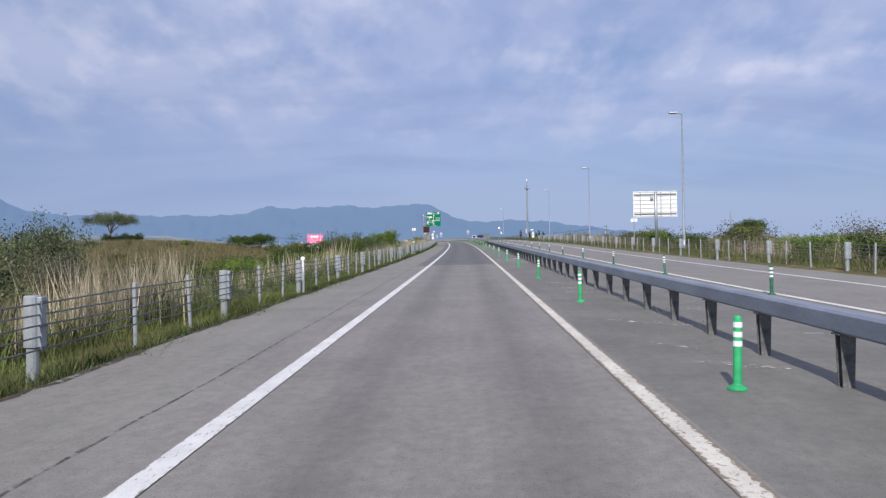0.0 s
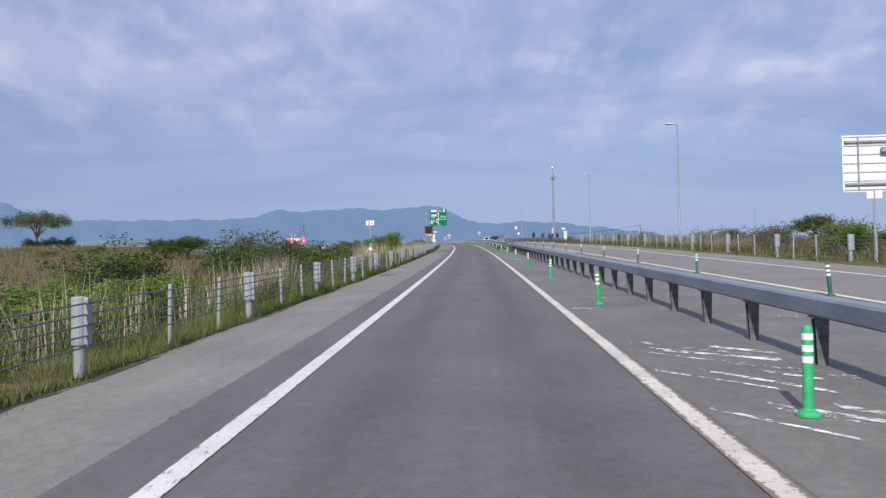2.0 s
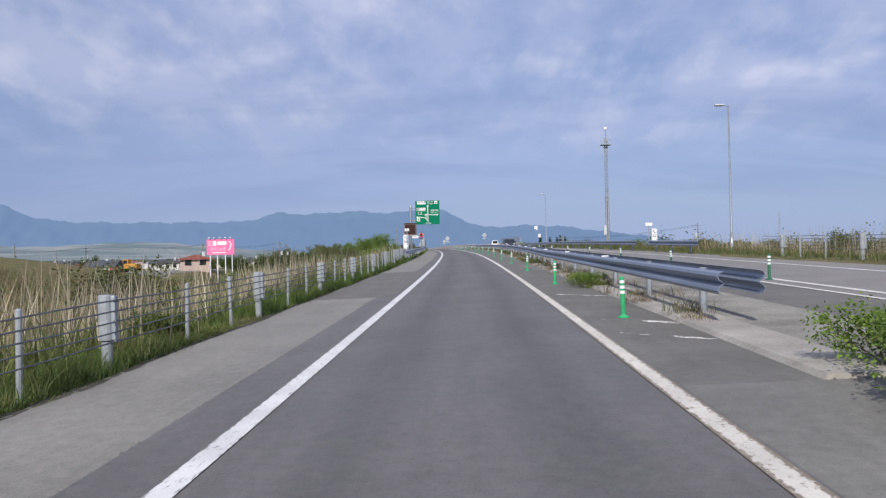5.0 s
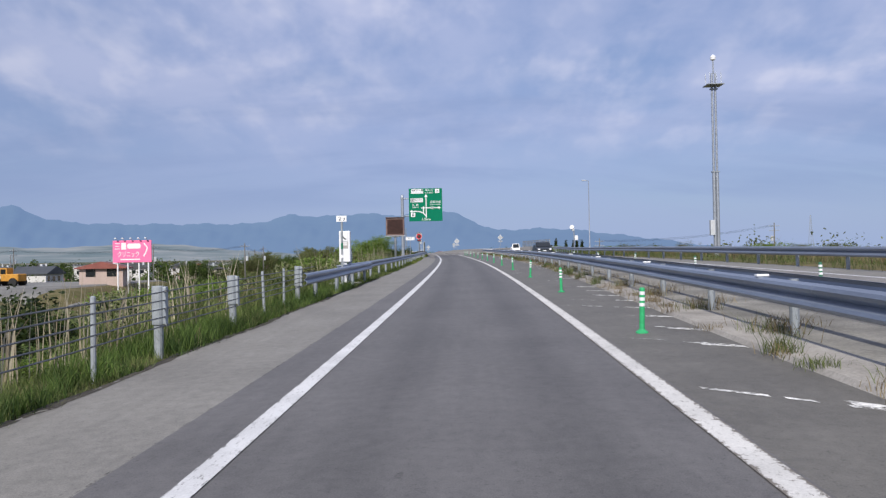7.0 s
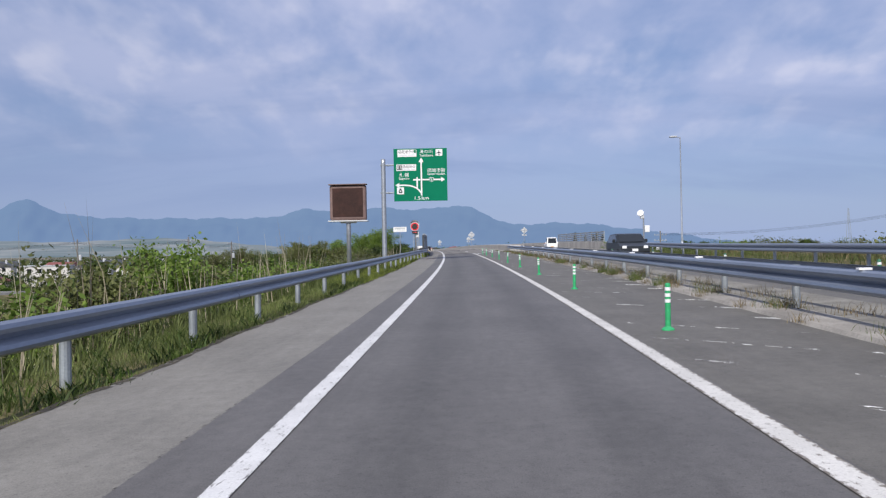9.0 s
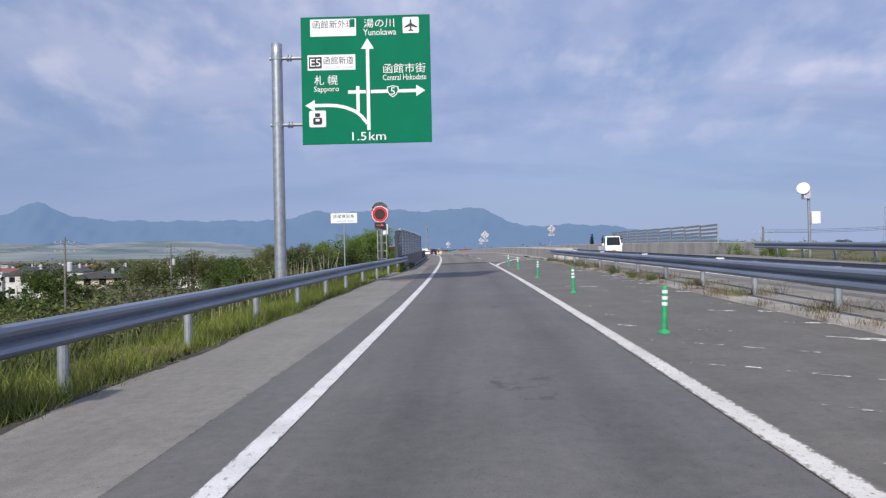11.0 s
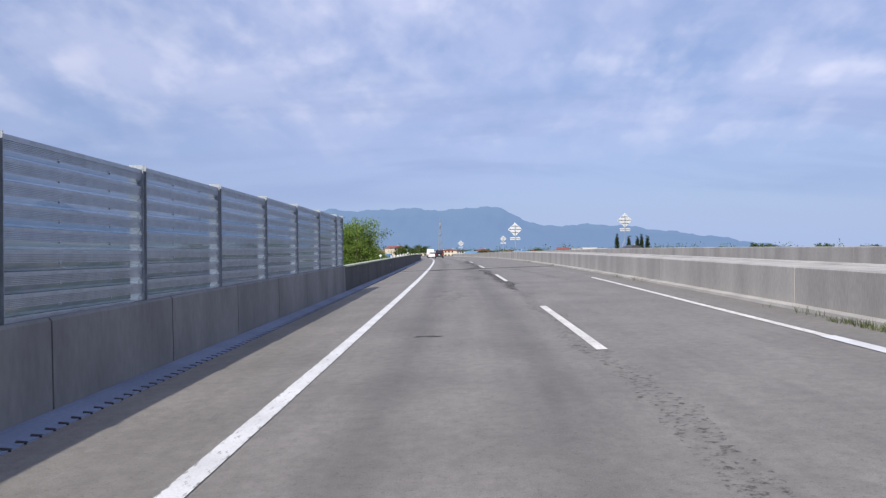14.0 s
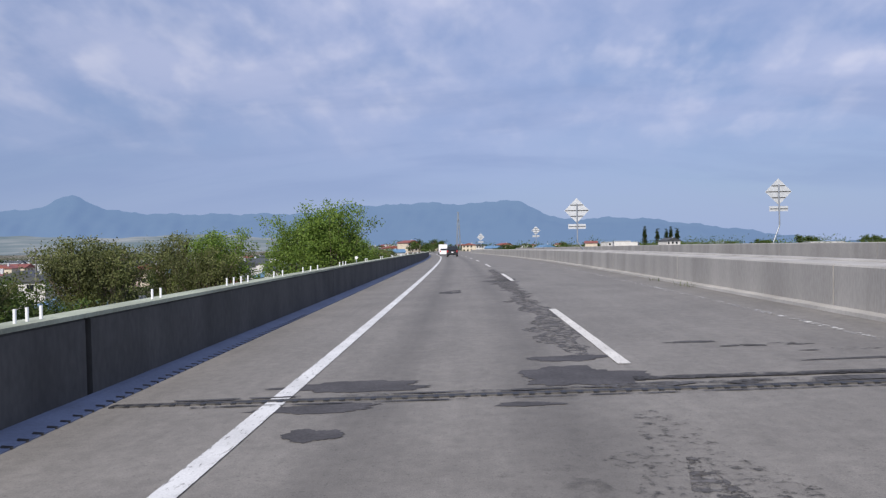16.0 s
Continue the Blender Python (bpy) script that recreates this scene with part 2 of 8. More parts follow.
def worn_paint(name, color, under, wear, scale=6.0, along=(1, 1, 1), space="Object", rim=None):
    """Road paint with bits worn away down to the asphalt."""
    m = material(name, color, 0.7, var=0.12, scale=1.5, fine=60, bump=0.15, grain=0.12)
    n, l = m.node_tree.nodes, m.node_tree.links
    p = n["Principled BSDF"]
    src = p.inputs["Base Color"].links[0].from_socket
    tc = n.new("ShaderNodeTexCoord")
    mp = n.new("ShaderNodeMapping")
    mp.inputs["Scale"].default_value = along
    l.new(tc.outputs[space], mp.inputs[0])
    t = n.new("ShaderNodeTexNoise")
    t.inputs["Scale"].default_value, t.inputs["Detail"].default_value, t.inputs["Roughness"].default_value = scale, 8, 0.75
    l.new(mp.outputs[0], t.inputs["Vector"])
    r = n.new("ShaderNodeMapRange")
    r.inputs[1].default_value, r.inputs[2].default_value = wear - 0.03, wear + 0.05
    last = t.outputs[0]
    if rim:
        # tyres and grit eat the paint from its two sides: more is gone towards them
        sx = n.new("ShaderNodeSeparateXYZ")
        l.new(tc.outputs["UV"], sx.inputs[0])
        e = sx.outputs[0]
        for op, v in (("SUBTRACT", rim[0]), ("ABSOLUTE", 0), ("SUBTRACT", rim[1]), ("MAXIMUM", 0), ("MULTIPLY", -rim[2])):
            q = n.new("ShaderNodeMath")
            q.operation = op
            l.new(e, q.inputs[0])
            q.inputs[1].default_value = v
            e = q.outputs[0]
        q = n.new("ShaderNodeMath")
        l.new(last, q.inputs[0])
        l.new(e, q.inputs[1])
        last = q.outputs[0]
    l.new(last, r.inputs[0])
    mx = n.new("ShaderNodeMix")
    mx.data_type = "RGBA"
    l.new(r.outputs[0], mx.inputs[0])
    mx.inputs[6].default_value = (*under, 1)
    l.new(src, mx.inputs[7])
    l.new(mx.outputs[2], p.inputs["Base Color"])
    return m


ASPHALT = material("asphalt", (0.178, 0.166, 0.153), 0.74, var=0.10, scale=0.7, fine=90, bump=0.16, grain=0.40, stretch=(1, 0.7, 1), tracks=0.12, spec=0.42)
ASPHALT_NEW = material("dark_asphalt", (0.109, 0.104, 0.100), 0.68, var=0.10, scale=0.7, fine=90, bump=0.16, grain=0.40, stretch=(1, 0.7, 1), tracks=0.11, spec=0.42)
ASPHALT_PATCH = material("asphalt_patch", (0.049, 0.048, 0.049), 0.9, var=0.25, scale=1.2, fine=30, bump=0.5, grain=0.25)
SHOULDER = material("shoulder_asphalt", (0.199, 0.189, 0.168), 0.76, var=0.12, scale=0.7, fine=80, bump=0.18, grain=0.42, stretch=(1, 0.7, 1), tracks=0.0, spec=0.5)
MEDIAN = material("median_asphalt", (0.126, 0.119, 0.105), 0.75, var=0.14, scale=0.8, fine=70, bump=0.3, grain=0.34, tracks=0.0, spec=0.5)
MEDIAN_OLD = material("old_median_asphalt", (0.153, 0.146, 0.130), 0.72, var=0.16, scale=0.6, fine=70, bump=0.3, grain=0.32, tracks=0.0, spec=0.5)
DECK = material("deck_asphalt", (0.158, 0.147, 0.132), 0.74, var=0.12, scale=0.7, fine=90, bump=0.16, grain=0.36, stretch=(1, 0.7, 1), tracks=0.14, spec=0.42)
PAINT = worn_paint("white_paint", (0.594, 0.594, 0.594), (0.180, 0.180, 0.180), 0.36, 5)
PAINT_EDGE = worn_paint("edge_line_paint", (0.600, 0.598, 0.590), (0.165, 0.160, 0.152), 0.385, 5, (5, 1.3, 1), "UV", (-1.81, 0.070, 3.5))
PAINT_RIM = worn_paint("rim_worn_paint", (0.58, 0.565, 0.53), (0.17, 0.150, 0.126), 0.385, 5, (4, 2.2, 1), "UV", (1.81, 0.062, 4.0))
PAINT_GRIMY = worn_paint("grimy_paint", (0.57, 0.54, 0.48), (0.20, 0.165, 0.125), 0.40, 5, (4, 2.2, 1), "UV", (1.81, 0.052, 4.5))
PAINT_WORN = worn_paint("worn_paint", (0.60, 0.58, 0.54), (0.24, 0.21, 0.18), 0.40, 4, (6, 1.6, 1), "UV")
CONCRETE = material("concrete", (0.370, 0.352, 0.326), 0.9, var=0.18, scale=0.7, fine=30, bump=0.3, grain=0.12, stretch=(1, 1, 0.25))
# darkened beyond its weathering: the left parapet's shade is in this base colour
CONCRETE_DARK = material("weathered_shaded_concrete", (0.066, 0.066, 0.064), 0.95, var=0.28, scale=0.9, fine=14, bump=0.3, grain=0.16, stretch=(1, 1, 0.5))
GALV = material("galvanised_steel", (0.360, 0.387, 0.423), 0.45, 0.7, var=0.12, scale=6, fine=60, bump=0.05, grain=0.08)
RAIL = material("rail_steel", (0.25, 0.285, 0.35), 0.42, 0.55, var=0.12, scale=2.0, fine=40, bump=0.05, grain=0.08, stretch=(1, 0.2, 1))
GALV_OLD = material("old_galvanised_steel", (0.30, 0.33, 0.36), 0.6, 0.6, var=0.2, scale=3, fine=40, bump=0.1, grain=0.12)
BEAM = material("painted_beam", (0.235, 0.265, 0.315), 0.5, 0.35, var=0.16, scale=2.5, fine=30, bump=0.08, grain=0.1, stretch=(1, 0.3, 1))
POST_PAINT = material("pale_post_paint", (0.27, 0.295, 0.315), 0.6, 0.1, var=0.16, scale=4, fine=40, bump=0.1, grain=0.12)
CABLE = material("steel_cable", (0.16, 0.17, 0.18), 0.6, 0.6, var=0.2, scale=8, fine=60, bump=0.1)
WHITE = material("white_enamel", (0.718, 0.727, 0.736), 0.45, var=0.05, scale=2, fine=30, bump=0.03, grain=0.04)
GREY_SHEET = material("grey_sheet", (0.52, 0.54, 0.56), 0.5, 0.3, var=0.08, scale=3, fine=30, bump=0.03, grain=0.05)
SIGN_GREEN = material("sign_green", (0.0, 0.150, 0.078), 0.7, var=0.05, scale=1, fine=30, bump=0.02, grain=0.03, spec=0.12)
POLE_GREEN = material("green_rubber", (0.03, 0.34, 0.13), 0.55, var=0.15, scale=8, fine=50, bump=0.1, grain=0.1, obvar=0.12)
POLE_DULL = material("dull_green_rubber", (0.03, 0.13, 0.075), 0.6, var=0.2, scale=8, fine=50, bump=0.1, grain=0.1, obvar=0.2)
BLACK = material("black_plastic", (0.02, 0.02, 0.022), 0.5, var=0.1, scale=5, bump=0.05)
RED = material("red_film", (0.62, 0.02, 0.03), 0.4, var=0.06, scale=5, bump=0.02, grain=0.04)
PINK = material("pink_panel", (0.86, 0.16, 0.34), 0.5, var=0.05, scale=1, bump=0.02, grain=0.03)
YELLOW = material("yellow_paint", (0.46, 0.22, 0.03), 0.6, var=0.25, scale=1.2, bump=0.05)
BARK = material("bark", (0.13, 0.10, 0.075), 0.9, var=0.3, scale=8, fine=40, bump=0.5, grain=0.3)
LED_CASE = material("weathered_brown_case", (0.165, 0.110, 0.100), 0.65, var=0.2, scale=3, bump=0.05)
POST_GRIMY = material("grimy_post_steel", (0.125, 0.128, 0.130), 0.75, 0.3, var=0.35, scale=5, fine=30, bump=0.15, grain=0.25)
GRAVEL = material("yard_gravel", (0.185, 0.180, 0.165), 0.95, var=0.2, scale=0.15, fine=4, bump=0.4, grain=0.3)
RUST = material("rusty_brown_paint", (0.30, 0.075, 0.05), 0.6, var=0.15, scale=3, bump=0.05)
DARKGLASS = material("dark_glass", (0.015, 0.018, 0.02), 0.08, var=0.05, scale=2, bump=0.0, spec=0.6)
RUBBER = material("tyre_rubber", (0.02, 0.02, 0.02), 0.85, var=0.1, scale=10, bump=0.2)
CAR_DARK = material("dark_car_paint", (0.018, 0.021, 0.024), 0.3, 0.2, var=0.05, scale=1, bump=0.0, grain=0.02, spec=0.6)
CAR_WHITE = material("white_car_paint", (0.75, 0.75, 0.74), 0.3, var=0.03, scale=1, bump=0.0, grain=0.02, spec=0.6)
LEAF_GREEN = leaf_material("leaf_green", (0.045, 0.085, 0.016), (0.130, 0.185, 0.042))
LEAF_BRIGHT = leaf_material("leaf_bright", (0.106, 0.185, 0.031), (0.238, 0.334, 0.070), 0.4, patch=0.4)
LEAF_OLIVE = leaf_material("leaf_olive", (0.085, 0.105, 0.030), (0.190, 0.205, 0.078))
LEAF_DARK = leaf_material("leaf_dark", (0.017, 0.034, 0.010), (0.051, 0.076, 0.017))
LEAF_GREY = leaf_material("leaf_grey", (0.100, 0.108, 0.070), (0.185, 0.190, 0.125))
LEAF_WILLOW = leaf_material("leaf_willow", (0.070, 0.095, 0.045), (0.165, 0.195, 0.100))
BLOSSOM = leaf_material("blossom", (0.255, 0.289, 0.102), (0.468, 0.476, 0.289))
GRASS = leaf_material("grass_blade", (0.050, 0.075, 0.022), (0.165, 0.195, 0.066), 0.35)
GRASS_LUSH = leaf_material("lush_grass", (0.038, 0.080, 0.016), (0.150, 0.225, 0.052), 0.35)
GRASS_DRY = leaf_material("dry_grass", (0.125, 0.090, 0.048), (0.290, 0.235, 0.130), 0.3)
GRASS_YELLOW = leaf_material("spring_grass", (0.09, 0.13, 0.018), (0.27, 0.31, 0.075), 0.35)
GRASS_FRESH = leaf_material("fresh_grass", (0.075, 0.108, 0.028), (0.225, 0.262, 0.090), 0.35)
WEED = leaf_material("weed_leaf", (0.019, 0.043, 0.009), (0.064, 0.102, 0.017), 0.25)
REED = leaf_material("reed_stem", (0.315, 0.265, 0.180), (0.600, 0.535, 0.400), 0.3)


def crumbled(name, color, thresh, scale):
    """Loose tar or broken asphalt: ragged bits with the road showing between them."""
    m = material(name, color, 0.95, var=0.4, scale=2.5, fine=20, bump=0.8, grain=0.4)
    n, l = m.node_tree.nodes, m.node_tree.links
    tc, t = n.new("ShaderNodeTexCoord"), n.new("ShaderNodeTexNoise")
    t.inputs["Scale"].default_value, t.inputs["Detail"].default_value, t.inputs["Roughness"].default_value = scale, 9, 0.7
    l.new(tc.outputs["Object"], t.inputs["Vector"])
    r = n.new("ShaderNodeMapRange")
    r.inputs[1].default_value, r.inputs[2].default_value = thresh - 0.03, thresh + 0.04
    l.new(t.outputs[0], r.inputs[0])
    tr = n.new("ShaderNodeBsdfTransparent")
    mx = n.new("ShaderNodeMixShader")
    l.new(r.outputs[0], mx.inputs[0])
    l.new(tr.outputs[0], mx.inputs[1])
    l.new(n["Principled BSDF"].outputs[0], mx.inputs[2])
    l.new(mx.outputs[0], n["Material Output"].inputs[0])
    return m


HATCH = crumbled("worn_hatching", (0.62, 0.61, 0.58), 0.47, 7.0)
HATCH_THIN = crumbled("nearly_gone_hatching", (0.46, 0.45, 0.43), 0.535, 8.0)
def stain(name, color, most, scale, low=0.49, high_=0.76):
    """A soft old smudge that lets the road show through."""
    m = crumbled(name, color, 0.5, scale)
    r = [q for q in m.node_tree.nodes if q.bl_idname == "ShaderNodeMapRange"][-1]
    r.inputs[1].default_value, r.inputs[2].default_value, r.inputs[4].default_value = low, high_, most
    return m


CRUMB_FINE = stain("fine_crumbs", (0.062, 0.060, 0.060), 0.8, 13.0, 0.52, 0.68)
STAIN = stain("old_smudge", (0.055, 0.053, 0.055), 0.55, 3.0)
TAR_SOLID = material("tar_patch", (0.060, 0.057, 0.060), 0.9, var=0.2, scale=2.5, fine=30, bump=0.5, grain=0.3)
DIRT = crumbled("edge_dirt", (0.055, 0.048, 0.036), 0.44, 4.0)
TAR = crumbled("tar_smear", (0.06, 0.058, 0.06), 0.47, 1.7)
CRUMB = crumbled("crumbled_asphalt", (0.088, 0.084, 0.085), 0.50, 9.0)


# ---- mesh helpers ----
def mesh_object(name, bm, mat, smooth=False):
    me = bpy.data.meshes.new(name)
    bm.to_mesh(me)
    bm.free()
    me.materials.append(mat)
    if smooth:
        me.shade_smooth()
    return new(name, me)


def part(name, bm, mat, parent, label="", smooth=False):
    """One mesh object under a thing or a part, in the parent's own coordinates."""
    ob = mesh_object(name, bm, mat, smooth)
    ob.parent = parent
    if label:
        tagged(ob, label)
    return ob


def thing(name, m, label, category, group="", kind=""):
    ob = new(name)
    ob.empty_display_size = 0.2
    ob.matrix_basis = m
    return tagged(ob, label, category, group, kind)


def box(bm, x0, x1, y0, y1, z0, z1, bevel=0.0):
    vs = [bm.verts.new((x, y, z)) for z in (z0, z1) for y in (y0, y1) for x in (x0, x1)]
    fs = [bm.faces.new([vs[i] for i in f]) for f in ((0, 2, 3, 1), (4, 5, 7, 6), (0, 1, 5, 4), (2, 6, 7, 3), (0, 4, 6, 2), (1, 3, 7, 5))]
    if bevel:
        es = list({e for f in fs for e in f.edges})
        bmesh.ops.bevel(bm, geom=es, offset=bevel, segments=2, affect="EDGES", profile=0.5)
    return bm


def boxm(*a, bevel=0.0):
    return box(bmesh.new(), *a, bevel=bevel)


def tube(bm, p0, p1, r0, r1=None, n=10, caps=True):
    p0, p1 = Vector(p0), Vector(p1)
    r1 = r0 if r1 is None else r1
    d = (p1 - p0).normalized()
    a = d.orthogonal().normalized()
    b = d.cross(a)
    ring = [[bm.verts.new(p + (a * math.cos(2 * math.pi * i / n) + b * math.sin(2 * math.pi * i / n)) * r) for i in range(n)] for p, r in ((p0, r0), (p1, r1))]
    for i in range(n):
        bm.faces.new((ring[0][i], ring[0][(i + 1) % n], ring[1][(i + 1) % n], ring[1][i]))
    if caps:
        bm.faces.new(ring[0][::-1])
        bm.faces.new(ring[1])
    return bm


def tubem(p0, p1, r0, r1=None, n=10):
    return tube(bmesh.new(), p0, p1, r0, r1, n)


def lathe(bm, profile, n=14, centre=(0, 0, 0)):
    """A turned body from (radius, z) pairs."""
    rings = []
    for r, z in profile:
        rings.append([bm.verts.new((centre[0] + r * math.cos(2 * math.pi * i / n), centre[1] + r * math.sin(2 * math.pi * i / n), centre[2] + z)) for i in range(n)])
    for a, b in zip(rings, rings[1:]):
        for i in range(n):
            bm.faces.new((a[i], a[(i + 1) % n], b[(i + 1) % n], b[i]))
    bm.faces.new(rings[0][::-1])
    bm.faces.new(rings[-1])
    return bm


def prism(bm, outline, y0, y1):
    """A plate from an outline of (x, z), between two depths."""
    a = [bm.verts.new((x, y0, z)) for x, z in outline]
    b = [bm.verts.new((x, y1, z)) for x, z in outline]
    bm.faces.new(a)
    bm.faces.new(b[::-1])
    for i in range(len(a)):
        j = (i + 1) % len(a)
        bm.faces.new((a[j], a[i], b[i], b[j]))
    return bm


def disc(r, n=24, cx=0.0, cz=0.0):
    return [(cx + r * math.cos(2 * math.pi * i / n), cz + r * math.sin(2 * math.pi * i / n)) for i in range(n)]


def loft(name, ss, sections, mat, closed=False, smooth=False):
    """A mesh along the road: sections(s) gives points (u, h)."""
    rows_, faces, k = [], [], None
    for s in ss:
        sec = sections(s)
        k = len(sec)
        for u, h in sec:
            rows_.append(at(s, u, h))
    for i in range(len(ss) - 1):
        for j in range(k if closed else k - 1):
            a, b = i * k + j, i * k + (j + 1) % k
            faces.append((a, b, b + k, a + k))
    if closed:
        faces.append(tuple(range(k))[::-1])
        faces.append(tuple(range((len(ss) - 1) * k, len(ss) * k)))
    me = bpy.data.meshes.new(name)
    me.from_pydata([tuple(float(c) for c in r) for r in rows_], [], faces)
    me.materials.append(mat)
    if not closed:
        flat_uv = [c for s in ss for u, h in sections(s) for c in (float(u), float(s))]
        lay = me.uv_layers.new(name="road")
        for lp in me.loops:
            i = lp.vertex_index
            lay.data[lp.index].uv = (flat_uv[2 * i], flat_uv[2 * i + 1])
    if smooth:
        me.shade_smooth()
    return new(name, me)


def span(a, b, step=4.0):
    return list(np.linspace(a, b, max(2, int(round((b - a) / step)) + 1)))


def flat(name, a, b, u0, u1, h, mat, label, category, kind="structure", step=4.0):
    """A strip of ground laid along the road between two lines."""
    f0 = u0 if callable(u0) else (lambda s: u0)
    f1 = u1 if callable(u1) else (lambda s: u1)
    n = 1 + int(abs(f1(a) - f0(a)) / 1.5)
    return tagged(loft(name, span(a, b, step), lambda s: [(f0(s) + (f1(s) - f0(s)) * i / n, h) for i in range(n + 1)], mat), label, category, kind=kind)


# ---- ground, distance ----
def smooth01(x):
    x = np.clip(x, 0, 1)
    return x * x * (3 - 2 * x)


def road_coords(x, y):
    """s and u of world points, by the nearest place on the road."""
    s = np.clip(np.array(y, float), -58, 1400)
    for _ in range(6):
        a = np.interp(s, ST, HD)
        dx, dy = x - np.interp(s, ST, RX), y - np.interp(s, ST, RY)
        s = np.clip(s + (-dx * np.sin(a) + dy * np.cos(a)) * 0.8, -58, 1450)
    a = np.interp(s, ST, HD)
    dx, dy = x - np.interp(s, ST, RX), y - np.interp(s, ST, RY)
    return s, dx * np.cos(a) + dy * np.sin(a)


def hills(x, y, k):
    return (np.sin(x * 0.013 * k + 1.3) * np.cos(y * 0.011 * k + 0.4) + np.sin((x + y) * 0.021 * k) * 0.5) / 1.5


def ground_height(x, y):
    x, y = np.asarray(x, float), np.asarray(y, float)
    s, u = road_coords(x, y)
    zr = np.interp(s, ST, RZ)
    left = lin(s, (-50, -0.5), (110, -0.6), (150, -1.1), (175, -2.4), (205, -4.4), (260, -6.3), (300, -8.0), (520, -8.0), (600, -4.0), (900, -2.0))
    right = lin(s, (-50, -0.5), (200, -0.6), (265, -1.0), (300, -7.5), (520, -7.5), (600, -3.0), (900, -2.0))
    span_ = smooth01((s - 283) / 5) * smooth01((560 - s) / 30)
    mid = np.where(span_ > 0, -0.13 + span_ * (left + 0.1), -0.13)
    hl = mid + (left - mid) * smooth01((-u - 5.9) / (np.abs(left) * 1.9 + 0.8))
    hr = mid + (right - mid) * smooth01((u - 15.5) / 9.0)
    h = np.where(u < 0, hl, hr) + bank(s) * np.clip(u, -8, 16)
    h = h + np.where((u > -5.8) & (u < -4.35) & (span_ < 0.05), 0.10, 0) + np.where((u > 13.0) & (u < 15.5) & (s < 232), 0.16, 0)
    near = zr + h + hills(x, y, 6) * 0.22 * smooth01((np.abs(u - 4) - 14) / 20)
    dist = np.hypot(x, y - 150)
    az = np.degrees(np.arctan2(x, y - 150))
    plateau = (np.clip(y, -400, 230) * 0.02 + 0.6) * smooth01((238 - y) / 26)
    plain = np.where(u < 0, -3.2 + (plateau + 3.2) * smooth01((238 - y) / 26), -0.6 + np.clip(y, -200, 320) * 0.012) + hills(x, y, 0.4) * 0.5
    rise = smooth01((dist - 900) / 2000) * 16 * smooth01((-az - 9) / 16) + smooth01((dist - 1200) / 2600) * 14 * smooth01((18 - np.abs(az)) / 10)
    far = plain + rise
    w = np.where(u < 0, smooth01((-u - 16) / 60), smooth01((u - 30) / 120))
    w = np.maximum(w, smooth01((s - 1000) / 300))
    z = near * (1 - w) + far * w
    # a gravel yard on a low terrace beside the embankment
    yard = smooth01((x + 95) / 10) * smooth01((-33 - x) / 6) * smooth01((280 - y) / 10) * smooth01((y - 226) / 8)
    return z + yard * np.maximum(0, 1.15 - z)


def axis(fine0, fine1, step, reach, grow=1.22):
    a = list(np.arange(fine0, fine1 + step / 2, step))
    d, lo, hi = step, [], []
    x = fine0
    while x > -reach:
        d *= grow
        x -= d
        lo.append(x)
    x, d = fine1, step
    while x < reach:
        d *= grow
        x += d
        hi.append(x)
    return np.array(lo[::-1] + a + hi)


